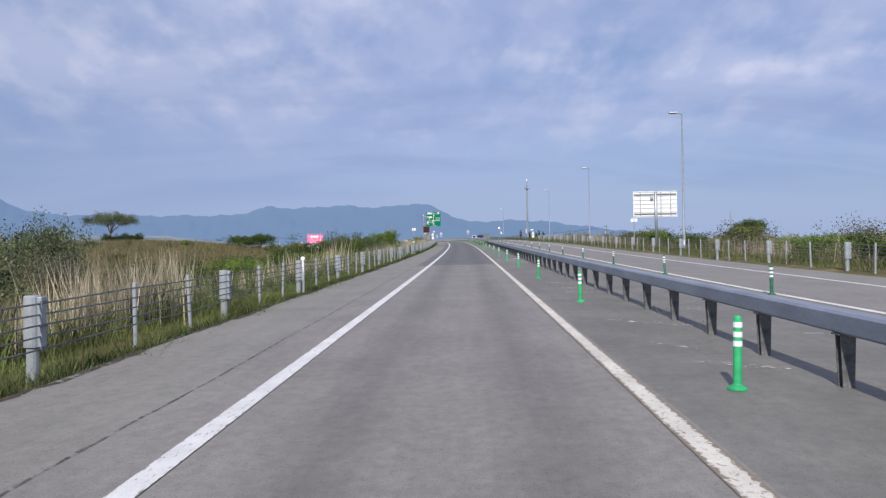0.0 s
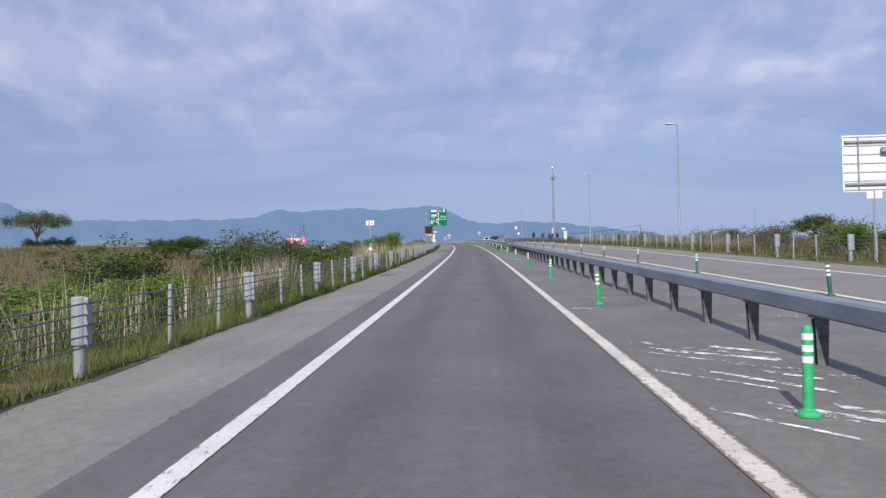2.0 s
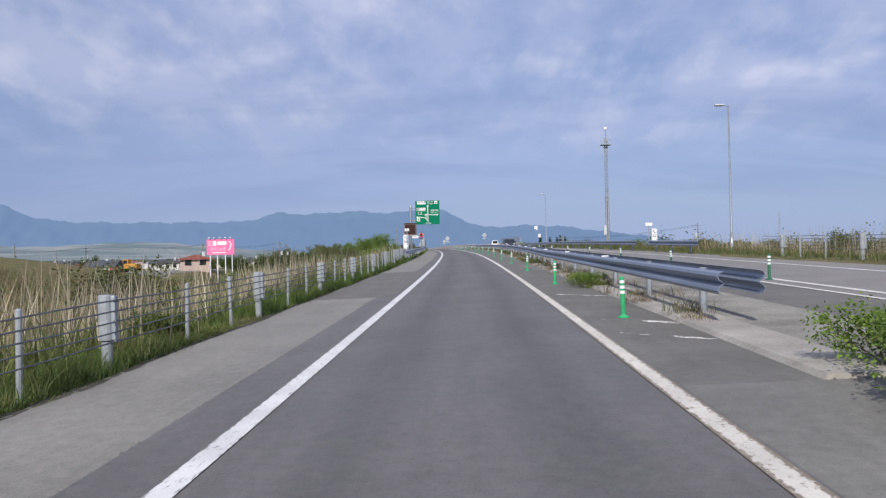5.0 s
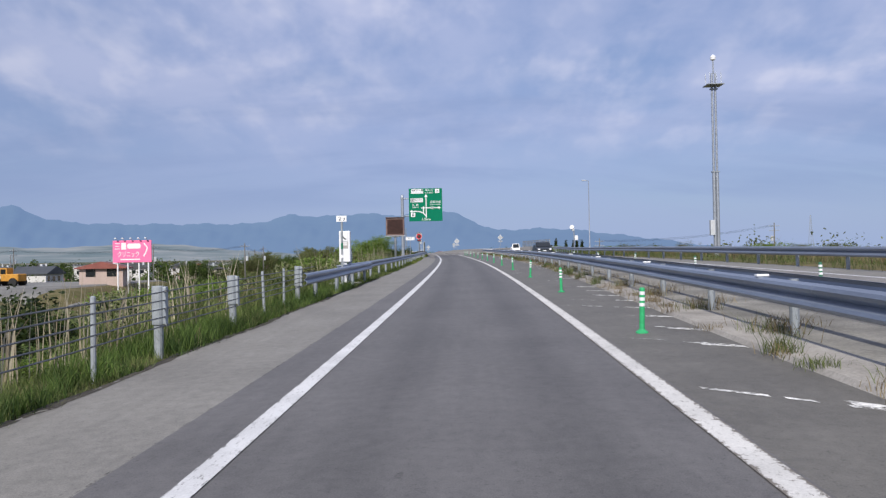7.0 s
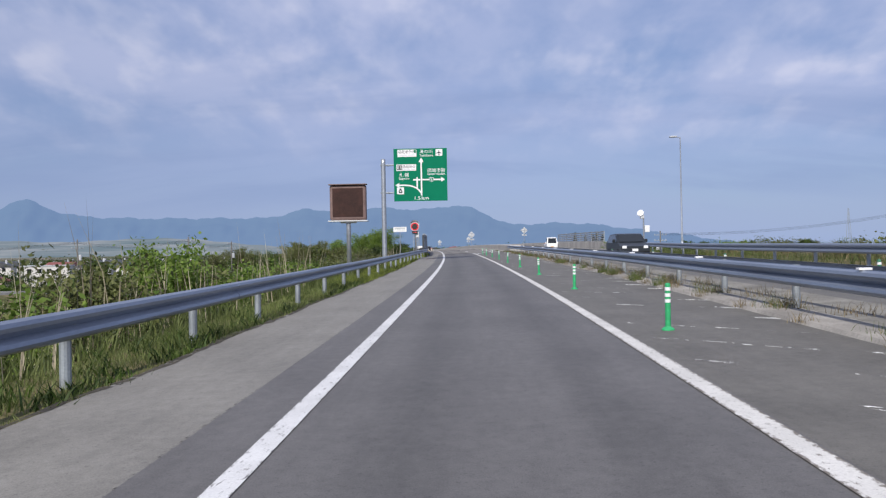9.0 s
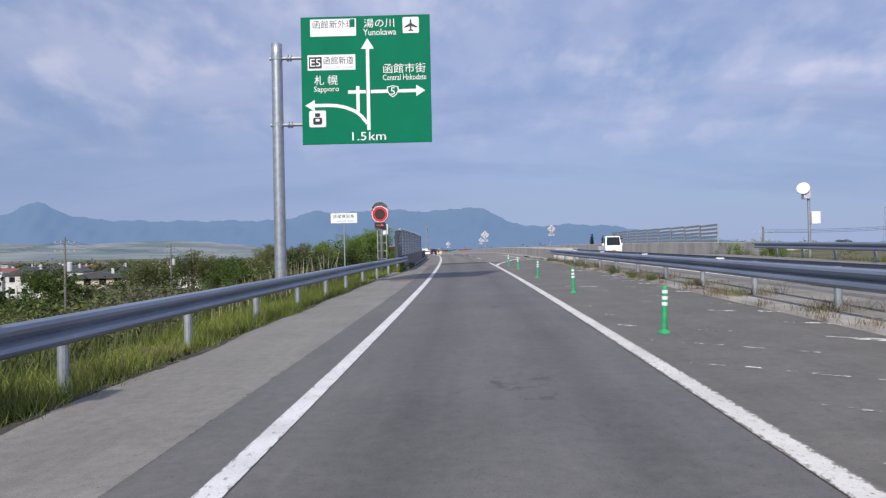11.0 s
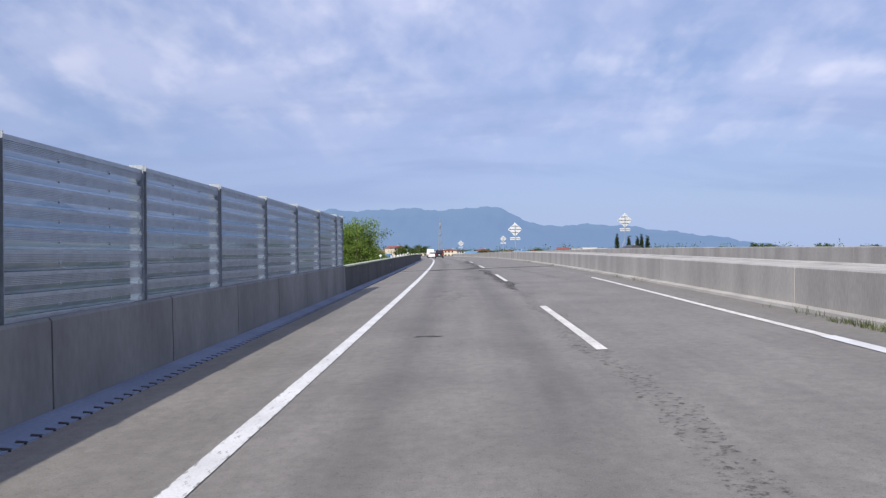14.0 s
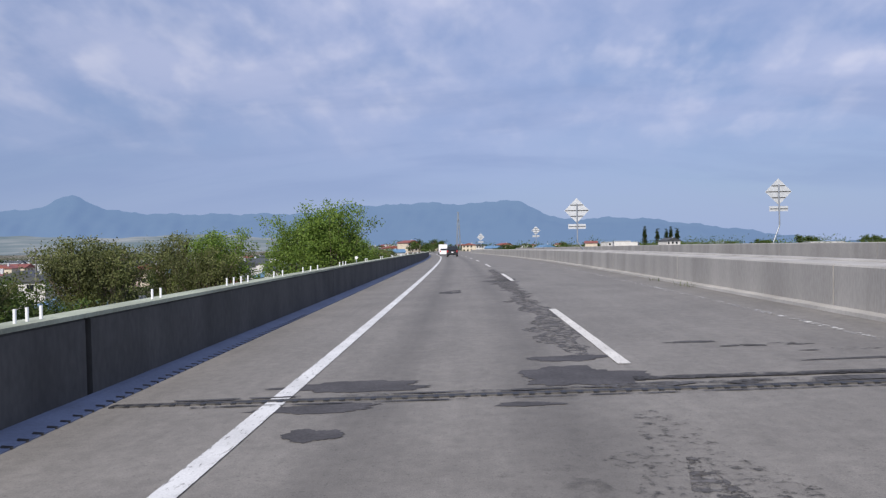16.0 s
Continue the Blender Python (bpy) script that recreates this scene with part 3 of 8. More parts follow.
def ground_material():
    m = bpy.data.materials.new("fields")
    m.use_nodes = True
    n, l = m.node_tree.nodes, m.node_tree.links
    p = n["Principled BSDF"]
    p.inputs["Roughness"].default_value = 0.95
    p.inputs["Specular IOR Level"].default_value = 0.1
    tc = n.new("ShaderNodeTexCoord")

    def noise_(scale, detail):
        t = n.new("ShaderNodeTexNoise")
        t.inputs["Scale"].default_value, t.inputs["Detail"].default_value, t.inputs["Roughness"].default_value = scale, detail, 0.65
        l.new(tc.outputs["Object"], t.inputs["Vector"])
        return t.outputs[0]

    def mix(f, a, b):
        x = n.new("ShaderNodeMix")
        x.data_type = "RGBA"
        for k, v in ((0, f), (6, a), (7, b)):
            if isinstance(v, tuple):
                x.inputs[k].default_value = v
            else:
                l.new(v, x.inputs[k])
        return x.outputs[2]

    def ramp(v, a, b):
        r = n.new("ShaderNodeMapRange")
        r.inputs[1].default_value, r.inputs[2].default_value = a, b
        l.new(v, r.inputs[0])
        return r.outputs[0]
    vo = n.new("ShaderNodeTexVoronoi")
    vo.inputs["Scale"].default_value = 0.009
    mp = n.new("ShaderNodeMapping")
    mp.inputs["Scale"].default_value, mp.inputs["Rotation"].default_value = (1, 1.7, 0), (0, 0, 0.5)
    l.new(tc.outputs["Object"], mp.inputs[0])
    l.new(mp.outputs[0], vo.inputs["Vector"])
    sep_ = n.new("ShaderNodeSeparateColor")
    l.new(vo.outputs["Color"], sep_.inputs[0])
    base = mix(ramp(noise_(0.06, 6), 0.35, 0.65), (0.125, 0.098, 0.05, 1), (0.085, 0.10, 0.036, 1))
    base = mix(ramp(noise_(0.7, 5), 0.45, 0.7), base, (0.19, 0.155, 0.085, 1))
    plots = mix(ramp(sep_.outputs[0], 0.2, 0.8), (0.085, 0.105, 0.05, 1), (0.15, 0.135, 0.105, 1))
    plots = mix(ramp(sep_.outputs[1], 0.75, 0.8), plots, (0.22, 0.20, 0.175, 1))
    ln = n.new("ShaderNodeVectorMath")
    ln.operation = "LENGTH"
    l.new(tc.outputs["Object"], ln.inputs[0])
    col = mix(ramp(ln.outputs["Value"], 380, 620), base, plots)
    l.new(col, p.inputs["Base Color"])
    b = n.new("ShaderNodeBump")
    b.inputs["Strength"].default_value, b.inputs["Distance"].default_value = 0.6, 0.12
    l.new(noise_(2.5, 6), b.inputs["Height"])
    l.new(b.outputs[0], p.inputs["Normal"])
    return m


def make_ground():
    gx, gy = axis(-34, 44, 1.4, 4900), axis(-60, 620, 4.0, 4900)
    X, Y = np.meshgrid(gx, gy)
    Z = ground_height(X, Y)
    nx, ny = len(gx), len(gy)
    me = bpy.data.meshes.new("ground")
    idx = np.arange(nx * ny).reshape(ny, nx)
    f = np.stack([idx[:-1, :-1], idx[:-1, 1:], idx[1:, 1:], idx[1:, :-1]], -1).reshape(-1, 4)
    me.from_pydata(np.stack([X, Y, Z], -1).reshape(-1, 3).tolist(), [], f.tolist())
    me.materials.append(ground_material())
    me.shade_smooth()
    tagged(new("ground", me), "dry brown and green farmland falling away beside the embankment", "ground", kind="structure")


make_ground()


def make_foothills():
    """Farmland climbing towards the mountains, far beyond the town, its haze painted as glow."""
    m = bpy.data.materials.new("far_fields_haze_glow")
    m.use_nodes = True
    n, l = m.node_tree.nodes, m.node_tree.links
    p = n["Principled BSDF"]
    tc, mp, t, r, mx = n.new("ShaderNodeTexCoord"), n.new("ShaderNodeMapping"), n.new("ShaderNodeTexNoise"), n.new("ShaderNodeMapRange"), n.new("ShaderNodeMix")
    mp.inputs["Scale"].default_value = (0.0035, 0.0035, 0.075)
    t.inputs["Scale"].default_value, t.inputs["Detail"].default_value, t.inputs["Roughness"].default_value = 1.0, 5, 0.6
    l.new(tc.outputs["Object"], mp.inputs[0])
    l.new(mp.outputs[0], t.inputs["Vector"])
    l.new(t.outputs[0], r.inputs[0])
    r.inputs[1].default_value, r.inputs[2].default_value = 0.40, 0.66
    mx.data_type = "RGBA"
    l.new(r.outputs[0], mx.inputs[0])
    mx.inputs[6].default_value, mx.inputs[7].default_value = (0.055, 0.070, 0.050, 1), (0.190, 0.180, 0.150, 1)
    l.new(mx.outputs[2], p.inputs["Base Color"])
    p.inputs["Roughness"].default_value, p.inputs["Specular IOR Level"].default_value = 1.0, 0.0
    # blue grey emission stands in for the air in front of these fields
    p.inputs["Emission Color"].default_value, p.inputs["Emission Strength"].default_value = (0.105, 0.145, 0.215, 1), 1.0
    az = np.linspace(-68, 14, 260)
    e = 0.20 + 1.12 * smooth01((-az - 7) / 13) + 0.10 * np.sin(az * 0.55 + 1) + 0.03 * np.sin(az * 2.9)
    verts = []
    for k in np.linspace(0, 1, 10):
        d, a = 2750 + 850 * k, np.radians(az)
        z = np.tan(np.radians(e)) * 3600 * k ** 1.15 - 6 * (1 - k) + 4 * np.sin(az * 1.3 + 4 * k) * k * (1 - k)
        verts += np.stack([d * np.sin(a), 150 + d * np.cos(a), z], -1).tolist()
    na = len(az)
    faces = [(i * na + j, i * na + j + 1, (i + 1) * na + j + 1, (i + 1) * na + j) for i in range(9) for j in range(na - 1)]
    me = bpy.data.meshes.new("backdrop")
    me.from_pydata(verts, [], faces)
    me.materials.append(m)
    me.shade_smooth()
    tagged(new("backdrop", me), "far farmland rising to the foot of the mountains, haze painted in as glow", "hills", kind="structure")


make_foothills()


def mountain_rise(az):
    """Elevation of the skyline in degrees against the compass direction."""
    g = lambda c, w, a: a * np.exp(-((az - c) / w) ** 2)
    e = 2.72 - 0.75 * smooth01((az - 0.0) / 3.6) - 1.55 * smooth01((az - 5) / 17.5) - 0.35 * smooth01((az - 14) / 8)
    e = e + 0.50 * smooth01((az + 14.6) / 3.0) * smooth01((3.5 - az) / 4.0) + g(-6.6, 1.3, 0.16) + g(-11.8, 0.9, 0.10) + g(-0.9, 1.2, 0.22)
    e = e + g(-29.7, 1.5, 0.85) + g(-29.3, 3.4, 0.32) + g(-38.5, 3.5, 1.2) + g(8, 3.0, 0.12)
    e = e + 0.05 * np.sin(az * 2.1 + 1) + 0.035 * np.sin(az * 5.3) + 0.02 * np.sin(az * 11.7 + 2)
    return np.maximum(e, 0.12) * smooth01((62 - np.abs(az)) / 20)


def make_mountains():
    m = bpy.data.materials.new("far_forest_haze_glow")
    m.use_nodes = True
    n, l = m.node_tree.nodes, m.node_tree.links
    p = n["Principled BSDF"]
    tc, t = n.new("ShaderNodeTexCoord"), n.new("ShaderNodeTexNoise")
    t.inputs["Scale"].default_value, t.inputs["Detail"].default_value = 0.006, 7
    l.new(tc.outputs["Object"], t.inputs["Vector"])
    mx = n.new("ShaderNodeMix")
    mx.data_type = "RGBA"
    l.new(t.outputs[0], mx.inputs[0])
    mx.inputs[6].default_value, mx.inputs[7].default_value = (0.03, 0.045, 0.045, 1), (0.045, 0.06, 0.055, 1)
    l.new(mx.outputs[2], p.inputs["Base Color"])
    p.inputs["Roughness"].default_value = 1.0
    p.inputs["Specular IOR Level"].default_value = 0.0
    # haze painted as a bluish glow over the dark forest colours
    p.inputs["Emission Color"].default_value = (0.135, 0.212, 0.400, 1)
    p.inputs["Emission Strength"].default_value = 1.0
    az = np.linspace(-70, 62, 530)
    rr = np.linspace(0, 1, 16)
    verts = []
    for k in rr:
        r = 3650 + 1080 * k
        e = mountain_rise(az)
        hgt = np.tan(np.radians(e)) * 4730
        spur = 0.9 + 0.05 * np.sin(az * 1.9 + k * 5) * np.sin(k * math.pi) + 0.03 * np.sin(az * 6.1 - k * 9) * np.sin(k * math.pi)
        z = hgt * (k ** 0.8) * np.where(k < 1, spur, 1.0) - 10 * (1 - k)
        a = np.radians(az)
        verts += np.stack([r * np.sin(a), 150 + r * np.cos(a), z + 3], -1).tolist()
    na = len(az)
    faces = [(i * na + j, i * na + j + 1, (i + 1) * na + j + 1, (i + 1) * na + j) for i in range(len(rr) - 1) for j in range(na - 1)]
    me = bpy.data.meshes.new("backdrop")
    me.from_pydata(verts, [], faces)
    me.materials.append(m)
    me.shade_smooth()
    tagged(new("backdrop", me), "long forested mountain range on the horizon, blue haze painted in as glow", "mountains", kind="structure")


make_mountains()

# ---- carriageways ----
BR0, BR1 = 283.0, 520.0          # the bridge
kerb_u = lambda s: lin(s, (111, 3.2), (145, 3.35), (158, 3.5), (187, 4.3), (215, 4.75), (240, 5.1), (250, 5.3), (283, 5.6), (520, 5.6))
opp0 = lambda s: lin(s, (-60, 7.3), (60, 7.4), (110, 8.0), (160, 8.1), (300, 8.6), (900, 8.8))
opp1 = lambda s: lin(s, (-60, 10.55), (60, 10.8), (110, 11.5), (160, 11.6), (190, 11.4), (300, 12.0), (900, 12.2))
edge1 = lambda s: opp1(s) + 1.9 + lin(s, (232, 0.0), (274, 3.6))

flat("road", -55, 42.3, -2.55, 1.95, 0, ASPHALT, "worn grey asphalt lane with darker wheel tracks", "road")
flat("road", 42.3, BR0, -2.5, 1.95, 0, ASPHALT_NEW, "dark grey asphalt lane", "road")
flat("road", BR0, BR1, -4.0, 6.6, 0, DECK, "pale worn asphalt on the bridge deck", "road")
flat("road", BR1, 1200, -4.4, 13, 0, DECK, "pale asphalt road going on far ahead", "road", step=12)
shoulder_in = lambda s: lin(s, (-55, -2.55), (42, -2.55), (42.5, -2.5), (283, -2.5))
flat("shoulder", -55, BR0, -4.3, shoulder_in, 0.0, SHOULDER, "light grey asphalt hard shoulder", "shoulder")
tagged(loft("shoulder_patch", span(126, 143.9, 3), lambda s: [(-4.2, 0.004), (-3.3, 0.004), (-2.0, 0.004)], MEDIAN), "darker asphalt patch on the shoulder", "asphalt patch", kind="structure")
flat("median_pavement", -55, 112, 1.95, lambda s: opp0(s) - 0.4, 0, MEDIAN_OLD, "old weathered asphalt of the median", "median")
flat("median_pavement", 112, BR0, 1.95, lambda s: opp0(s) - 0.4, 0, MEDIAN, "rough grey asphalt of the median", "median")
flat("opposite_lane", -55, BR0, lambda s: opp0(s) - 0.4, lambda s: opp1(s) + 0.3, 0, ASPHALT, "grey asphalt lane of the opposite carriageway", "road")
flat("opposite_shoulder", -55, BR0, lambda s: opp1(s) + 0.3, edge1, 0, SHOULDER, "light grey shoulder of the opposite carriageway", "shoulder")
deck_h = lambda s: lin(s, (283, 0.0), (289, -0.32), (520, -0.32))
tagged(loft("opposite_deck", span(BR0, BR1, 3), lambda s: [(7.85, deck_h(s)), (9, deck_h(s)), (11, deck_h(s)), (14, deck_h(s)), (17.55, deck_h(s))], DECK), "pale asphalt of the opposite bridge deck, slightly lower", "road", kind="structure")


def line(name, a, b, u, w, mat, label, step=2.0, h=0.008):
    f = u if callable(u) else (lambda s: u)
    return tagged(loft(name, span(a, b, step), lambda s: [(f(s) - w / 2, h), (f(s) + w / 2, h)], mat), label, "road marking", kind="structure")


line("edge_line", -55, 700, -1.81, 0.19, PAINT_EDGE, "solid white edge line", 3)
line("inner_line", -55, 146, 1.81, 0.21, PAINT_GRIMY, "worn cream white inner edge line")
line("inner_line", 146, 277.3, 1.81, 0.215, PAINT_RIM, "white inner edge line, dirty along its rim")
fork_u = lambda s: lin(s, (275.8, 1.84), (277.2, 2.0), (280.1, 2.33), (282.2, 2.69), (284.5, 3.08), (287.4, 3.68), (290.5, 4.30), (292.2, 4.60), (294.4, 4.93), (295.3, 5.0), (303.6, 5.02), (321, 5.25), (520, 5.4))
line("inner_line", 275.8, 298, fork_u, 0.22, PAINT, "white line swinging out to open a second lane", 0.7, 0.009)
line("inner_line", 298, 318, fork_u, 0.15, PAINT_WORN, "worn inner edge line at the start of the bridge")
line("inner_line", 318, 520, fork_u, 0.15, HATCH_THIN, "faint worn inner edge line on the bridge")
line("dash", 277.4, 283.75, 1.80, 0.16, PAINT, "white lane dash beside the fork", h=0.010)
for i in range(10):
    a = 297.4 + 20.0 * i
    line("dash", a, a + 7.4, 1.80, 0.15, PAINT_WORN, "worn white lane dash", 1.5)
line("edge_line", -55, 283, lambda s: opp0(s) + 0.05, 0.18, PAINT_WORN, "pale worn inner line of the opposite lane", 3)
line("edge_line", -55, 283, opp1, 0.16, PAINT, "white outer line of the opposite lane", 3)
line("edge_line", 289, 520, lambda s: opp0(s) + 0.05, 0.18, PAINT_WORN, "pale worn inner line on the opposite deck", 3, -0.312)
line("edge_line", 289, 520, opp1, 0.16, PAINT, "white outer line on the opposite deck", 3, -0.312)
line("edge_line", 96, 128, lambda s: opp0(s) - 0.55, 0.12, PAINT_WORN, "second pale line opening beside the opposite lane", 3)


# ---- asphalt marks ----
def blob(name, s, u, ds, du, mat, label, h=0.004, seed=1, n=72, rag=0.25):
    """A patch with a ragged rim lying on the road."""
    rnd = random.Random(seed)
    ph = [rnd.uniform(0, 6.28) for _ in range(4)]
    pts = []
    for i in range(n):
        a = 2 * math.pi * i / n
        r = 1 + rag * (math.sin(2 * a + ph[0]) * 0.4 + math.sin(3 * a + ph[1]) * 0.35 + math.sin(5 * a + ph[2]) * 0.25 + 0.16 * math.sin(11 * a + ph[3]) + 0.12 * math.sin(23 * a + ph[0]) + rnd.uniform(-0.14, 0.14))
        pts.append(at(s + math.sin(a) * ds * r, u + math.cos(a) * du * r, h))
    me = bpy.data.meshes.new(name)
    me.from_pydata([tuple(map(float, p)) for p in pts], [], [tuple(range(n))])
    me.materials.append(mat)
    return tagged(new(name, me), label, "asphalt patch", kind="structure")


tagged(loft("asphalt_patch", span(276.2, 283.9, 1), lambda s: [(-2.5, 0.0035), (0, 0.0035), (1.9, 0.0035)], ASPHALT_NEW), "dark asphalt before the bridge joint", "asphalt patch", kind="structure")
def skew_patch(s0, s1, u0, u1, skew, mat, label, h=0.004):
    """A straight-edged patch whose ends run slantwise across the lane."""
    vs, fs, n = [], [], 6
    for i in range(n + 1):
        u = u0 + (u1 - u0) * i / n
        for j in range(5):
            vs.append(tuple(map(float, at(s0 + (s1 - s0) * j / 4 - skew * u, u, h))))
            if i and j:
                k = i * 5 + j
                fs.append((k - 6, k - 5, k, k - 1))
    me = bpy.data.meshes.new("asphalt_patch")
    me.from_pydata(vs, [], [f[::-1] for f in fs])
    me.materials.append(mat)
    return tagged(new("asphalt_patch", me), label, "asphalt patch", kind="structure")


skew_patch(284.15, 287.0, -1.72, 1.62, 0.16, ASPHALT_PATCH, "black asphalt patch behind the bridge joint")
def seam(a, b, mid, half, mat, label, k=1.0):
    """A ragged strip along the road."""
    r_ = np.random.default_rng(int(a * 7))
    ss = span(a, b, 0.35)
    j0, j1 = r_.normal(0, 0.35, len(ss)), r_.normal(0, 0.35, len(ss))
    idx = {round(float(s), 4): i for i, s in enumerate(ss)}
    m_ = lambda s: float(mid(s)) + 0.08 * k * math.sin(s * 0.9)

    def sec(s):
        i = idx[round(float(s), 4)]
        h_ = float(half(s)) * min(1.0, 0.2 + 0.5 * min(s - a, b - s))
        return [(m_(s) - h_ * (1 + j0[i]), 0.004), (m_(s) + h_ * (1 + j1[i]), 0.004)]
    return tagged(loft("asphalt_patch", ss, sec, mat), label, "asphalt patch", kind="structure")


seam(288.5, 312, lambda s: 1.72, lambda s: 0.18, CRUMB_FINE, "faint crumbling seam between the lanes")
seam(311, 333.6, lambda s: lin(s, (311, 1.75), (324, 1.58), (333, 1.52)), lambda s: lin(s, (311, 0.12), (317, 0.19), (330, 0.19), (334, 0.24)), CRUMB, "crumbling dark strip along the lane seam")
seam(312, 335.0, lambda s: lin(s, (312, 1.6), (336, 1.5)), lambda s: 0.42, CRUMB_FINE, "loose grit beside the lane seam", 0.7)
seam(316, 333, lambda s: 4.1 - 0.05 * (s - 316), lambda s: 0.22, CRUMB_FINE, "faint crumbling line in the second lane", 0.5)
seam(338.2, 372, lambda s: lin(s, (338, 1.42), (356, 1.5), (372, 1.6)), lambda s: lin(s, (338, 0.30), (350, 0.24), (357, 0.4), (372, 0.2)), CRUMB, "dark broken strip along the lane seam")
seam(2, 276, lambda s: -4.31, lambda s: 0.07, DIRT, "dark soil and litter along the rim of the shoulder", 0.8)
seam(2, 42.2, lambda s: -2.55, lambda s: 0.014, CRUMB, "cracked seam beside the shoulder", 0.15)
seam(43, 282, lambda s: -2.5, lambda s: 0.01, CRUMB_FINE, "hairline seam beside the shoulder", 0.1)
for s_, u_, a_, b_, k_ in ((336.62, -1.15, 0.30, 0.80, 5), (335.55, -1.35, 0.17, 0.62, 6), (334.55, -1.2, 0.22, 0.22, 7), (338.0, 1.25, 0.26, 0.42, 8), (336.75, 1.2, 0.62, 0.62, 9), (335.42, 0.55, 0.09, 0.3, 10),
                           (339.0, 3.0, 0.10, 0.35, 11), (338.5, 3.8, 0.14, 0.5, 12), (337.9, 4.5, 0.10, 0.4, 13), (352, -0.4, 0.8, 0.3, 14), (358, 1.3, 0.9, 0.6, 15), (299.6, -0.6, 0.12, 0.2, 16),
                           (337.2, 4.3, 0.06, 0.5, 18), (284.75, 1.3, 0.5, 0.5, 22), (284.3, -0.6, 0.12, 0.3, 23)):
    blob("asphalt_patch", s_, u_, a_, b_, TAR_SOLID if k_ in (5, 6, 7, 8, 9, 10, 22, 23) else TAR, "dark repair patch in the asphalt", 0.0045 + 0.0002 * k_ / 10, k_, rag=0.35)
for s_, u_, a_, b_, k_ in ((59.9, 0.05, 0.45, 0.18, 19), (59.5, 0.62, 0.2, 0.14, 24), (245, 0.4, 0.5, 0.28, 20), (66, 0.2, 0.4, 0.25, 21), (235, 0.3, 0.9, 0.25, 25), (150, -0.5, 1.2, 0.3, 26), (281, -0.4, 0.15, 0.35, 27),
                           (310, -0.2, 2.5, 0.5, 28), (322, 0.4, 2.2, 0.6, 29), (331.5, 0.7, 1.6, 0.7, 30), (331.8, 3.4, 0.8, 0.4, 31)):
    blob("asphalt_stain", s_, u_, a_, b_, STAIN, "dark smudge in the asphalt", 0.0045, k_, rag=0.5)


JOINT_STEEL = material("joint_steel", (0.085, 0.08, 0.075), 0.8, 0.3, var=0.3, scale=5, fine=40, bump=0.2)


def joint(s, u0, u1, teeth, turn):
    ob = thing("expansion_joint", spot(s, 0, 0.0, turn), "dark steel bridge joint with interlocking teeth", "bridge joint", kind="structure")
    bm = box(bmesh.new(), u0, u1, -0.065, -0.02, -0.05, 0.0125)
    part("edge_plate", bm, JOINT_STEEL, ob)
    bm = box(bmesh.new(), u0, u1, 0.02, 0.065, -0.05, 0.0125)
    part("edge_plate", bm, JOINT_STEEL, ob)
    bm = box(bmesh.new(), u0, u1, -0.02, 0.02, -0.06, 0.0118)
    part("seal", bm, BLACK, ob)
    if teeth:
        bm = bmesh.new()
        u = u0
        while u < u1:
            box(bm, u, u + 0.05, -0.085, 0.018, 0, 0.0145)
            u += 0.15
        part("tooth_row", bm, BLACK, ob)


def bank_spot(ob, s):
    ob.matrix_basis = ob.matrix_basis @ pose(0, 0, 0, 0, -math.degrees(math.atan(bank(s))), 0)


joint(284.08, -3.45, 5.9, False, -8)
joint(335.93, -3.45, 6.1, True, -1.5)
for o_ in [o for o in bpy.data.objects if o.name.startswith("expansion_joint")]:
    bank_spot(o_, 300)

def cross_tar(s_mid, u0, u1, half, mat, seed, skew=0.0):
    """A ragged tar line right across the deck."""
    r_ = np.random.default_rng(seed)
    n = int((u1 - u0) / 0.05)
    vs, fs = [], []
    soft_ = np.array([1, 2, 3, 4, 3, 2, 1]) / 16
    j0, j1 = (np.convolve(r_.normal(0, 0.8, n + 7), soft_, "same") + r_.normal(0, 0.07, n + 7) for _ in range(2))
    for i in range(n + 1):
        u = u0 + (u1 - u0) * i / n
        s = s_mid - skew * u
        w0, w1 = half * max(0.08, 1 + j0[i]), half * max(0.08, 1 + j1[i])
        vs += [tuple(map(float, at(s - w0, u, 0.0112))), tuple(map(float, at(s + w1, u, 0.0112)))]
        if i:
            fs.append((2 * i - 2, 2 * i - 1, 2 * i + 1, 2 * i))
    me = bpy.data.meshes.new("asphalt_patch")
    me.from_pydata(vs, [], fs)
    me.materials.append(mat)
    tagged(new("asphalt_patch", me), "ragged tar line across the bridge joint", "asphalt patch", kind="structure")


cross_tar(336.10, -2.9, 1.4, 0.035, TAR, 31, 0.02)
cross_tar(336.14, 1.4, 6.0, 0.10, TAR, 38, 0.02)
cross_tar(336.5, 1.7, 6.0, 0.08, TAR, 32, 0.03)
cross_tar(336.45, 1.7, 4.6, 0.04, TAR_SOLID, 37, 0.03)
cross_tar(335.74, -2.6, 6.0, 0.022, TAR, 34, 0.02)
cross_tar(284.5, 1.7, 5.3, 0.26, TAR_SOLID, 33, 0.13)
cross_tar(284.3, -3.4, 1.6, 0.10, TAR, 35, 0.14)
cross_tar(283.3, -2.4, 1.6, 0.10, CRUMB_FINE, 36, 0.14)
blob("asphalt_patch", 75.6, -3.75, 0.95, 0.33, CRUMB, "rough dark broken patch at the shoulder's rim", 0.005, 41, rag=0.4)
drain = thing("drain_cover", spot(260.95, -3.02, 0.0), "rusty brown drain cover set in the shoulder", "drain cover", kind="structure")
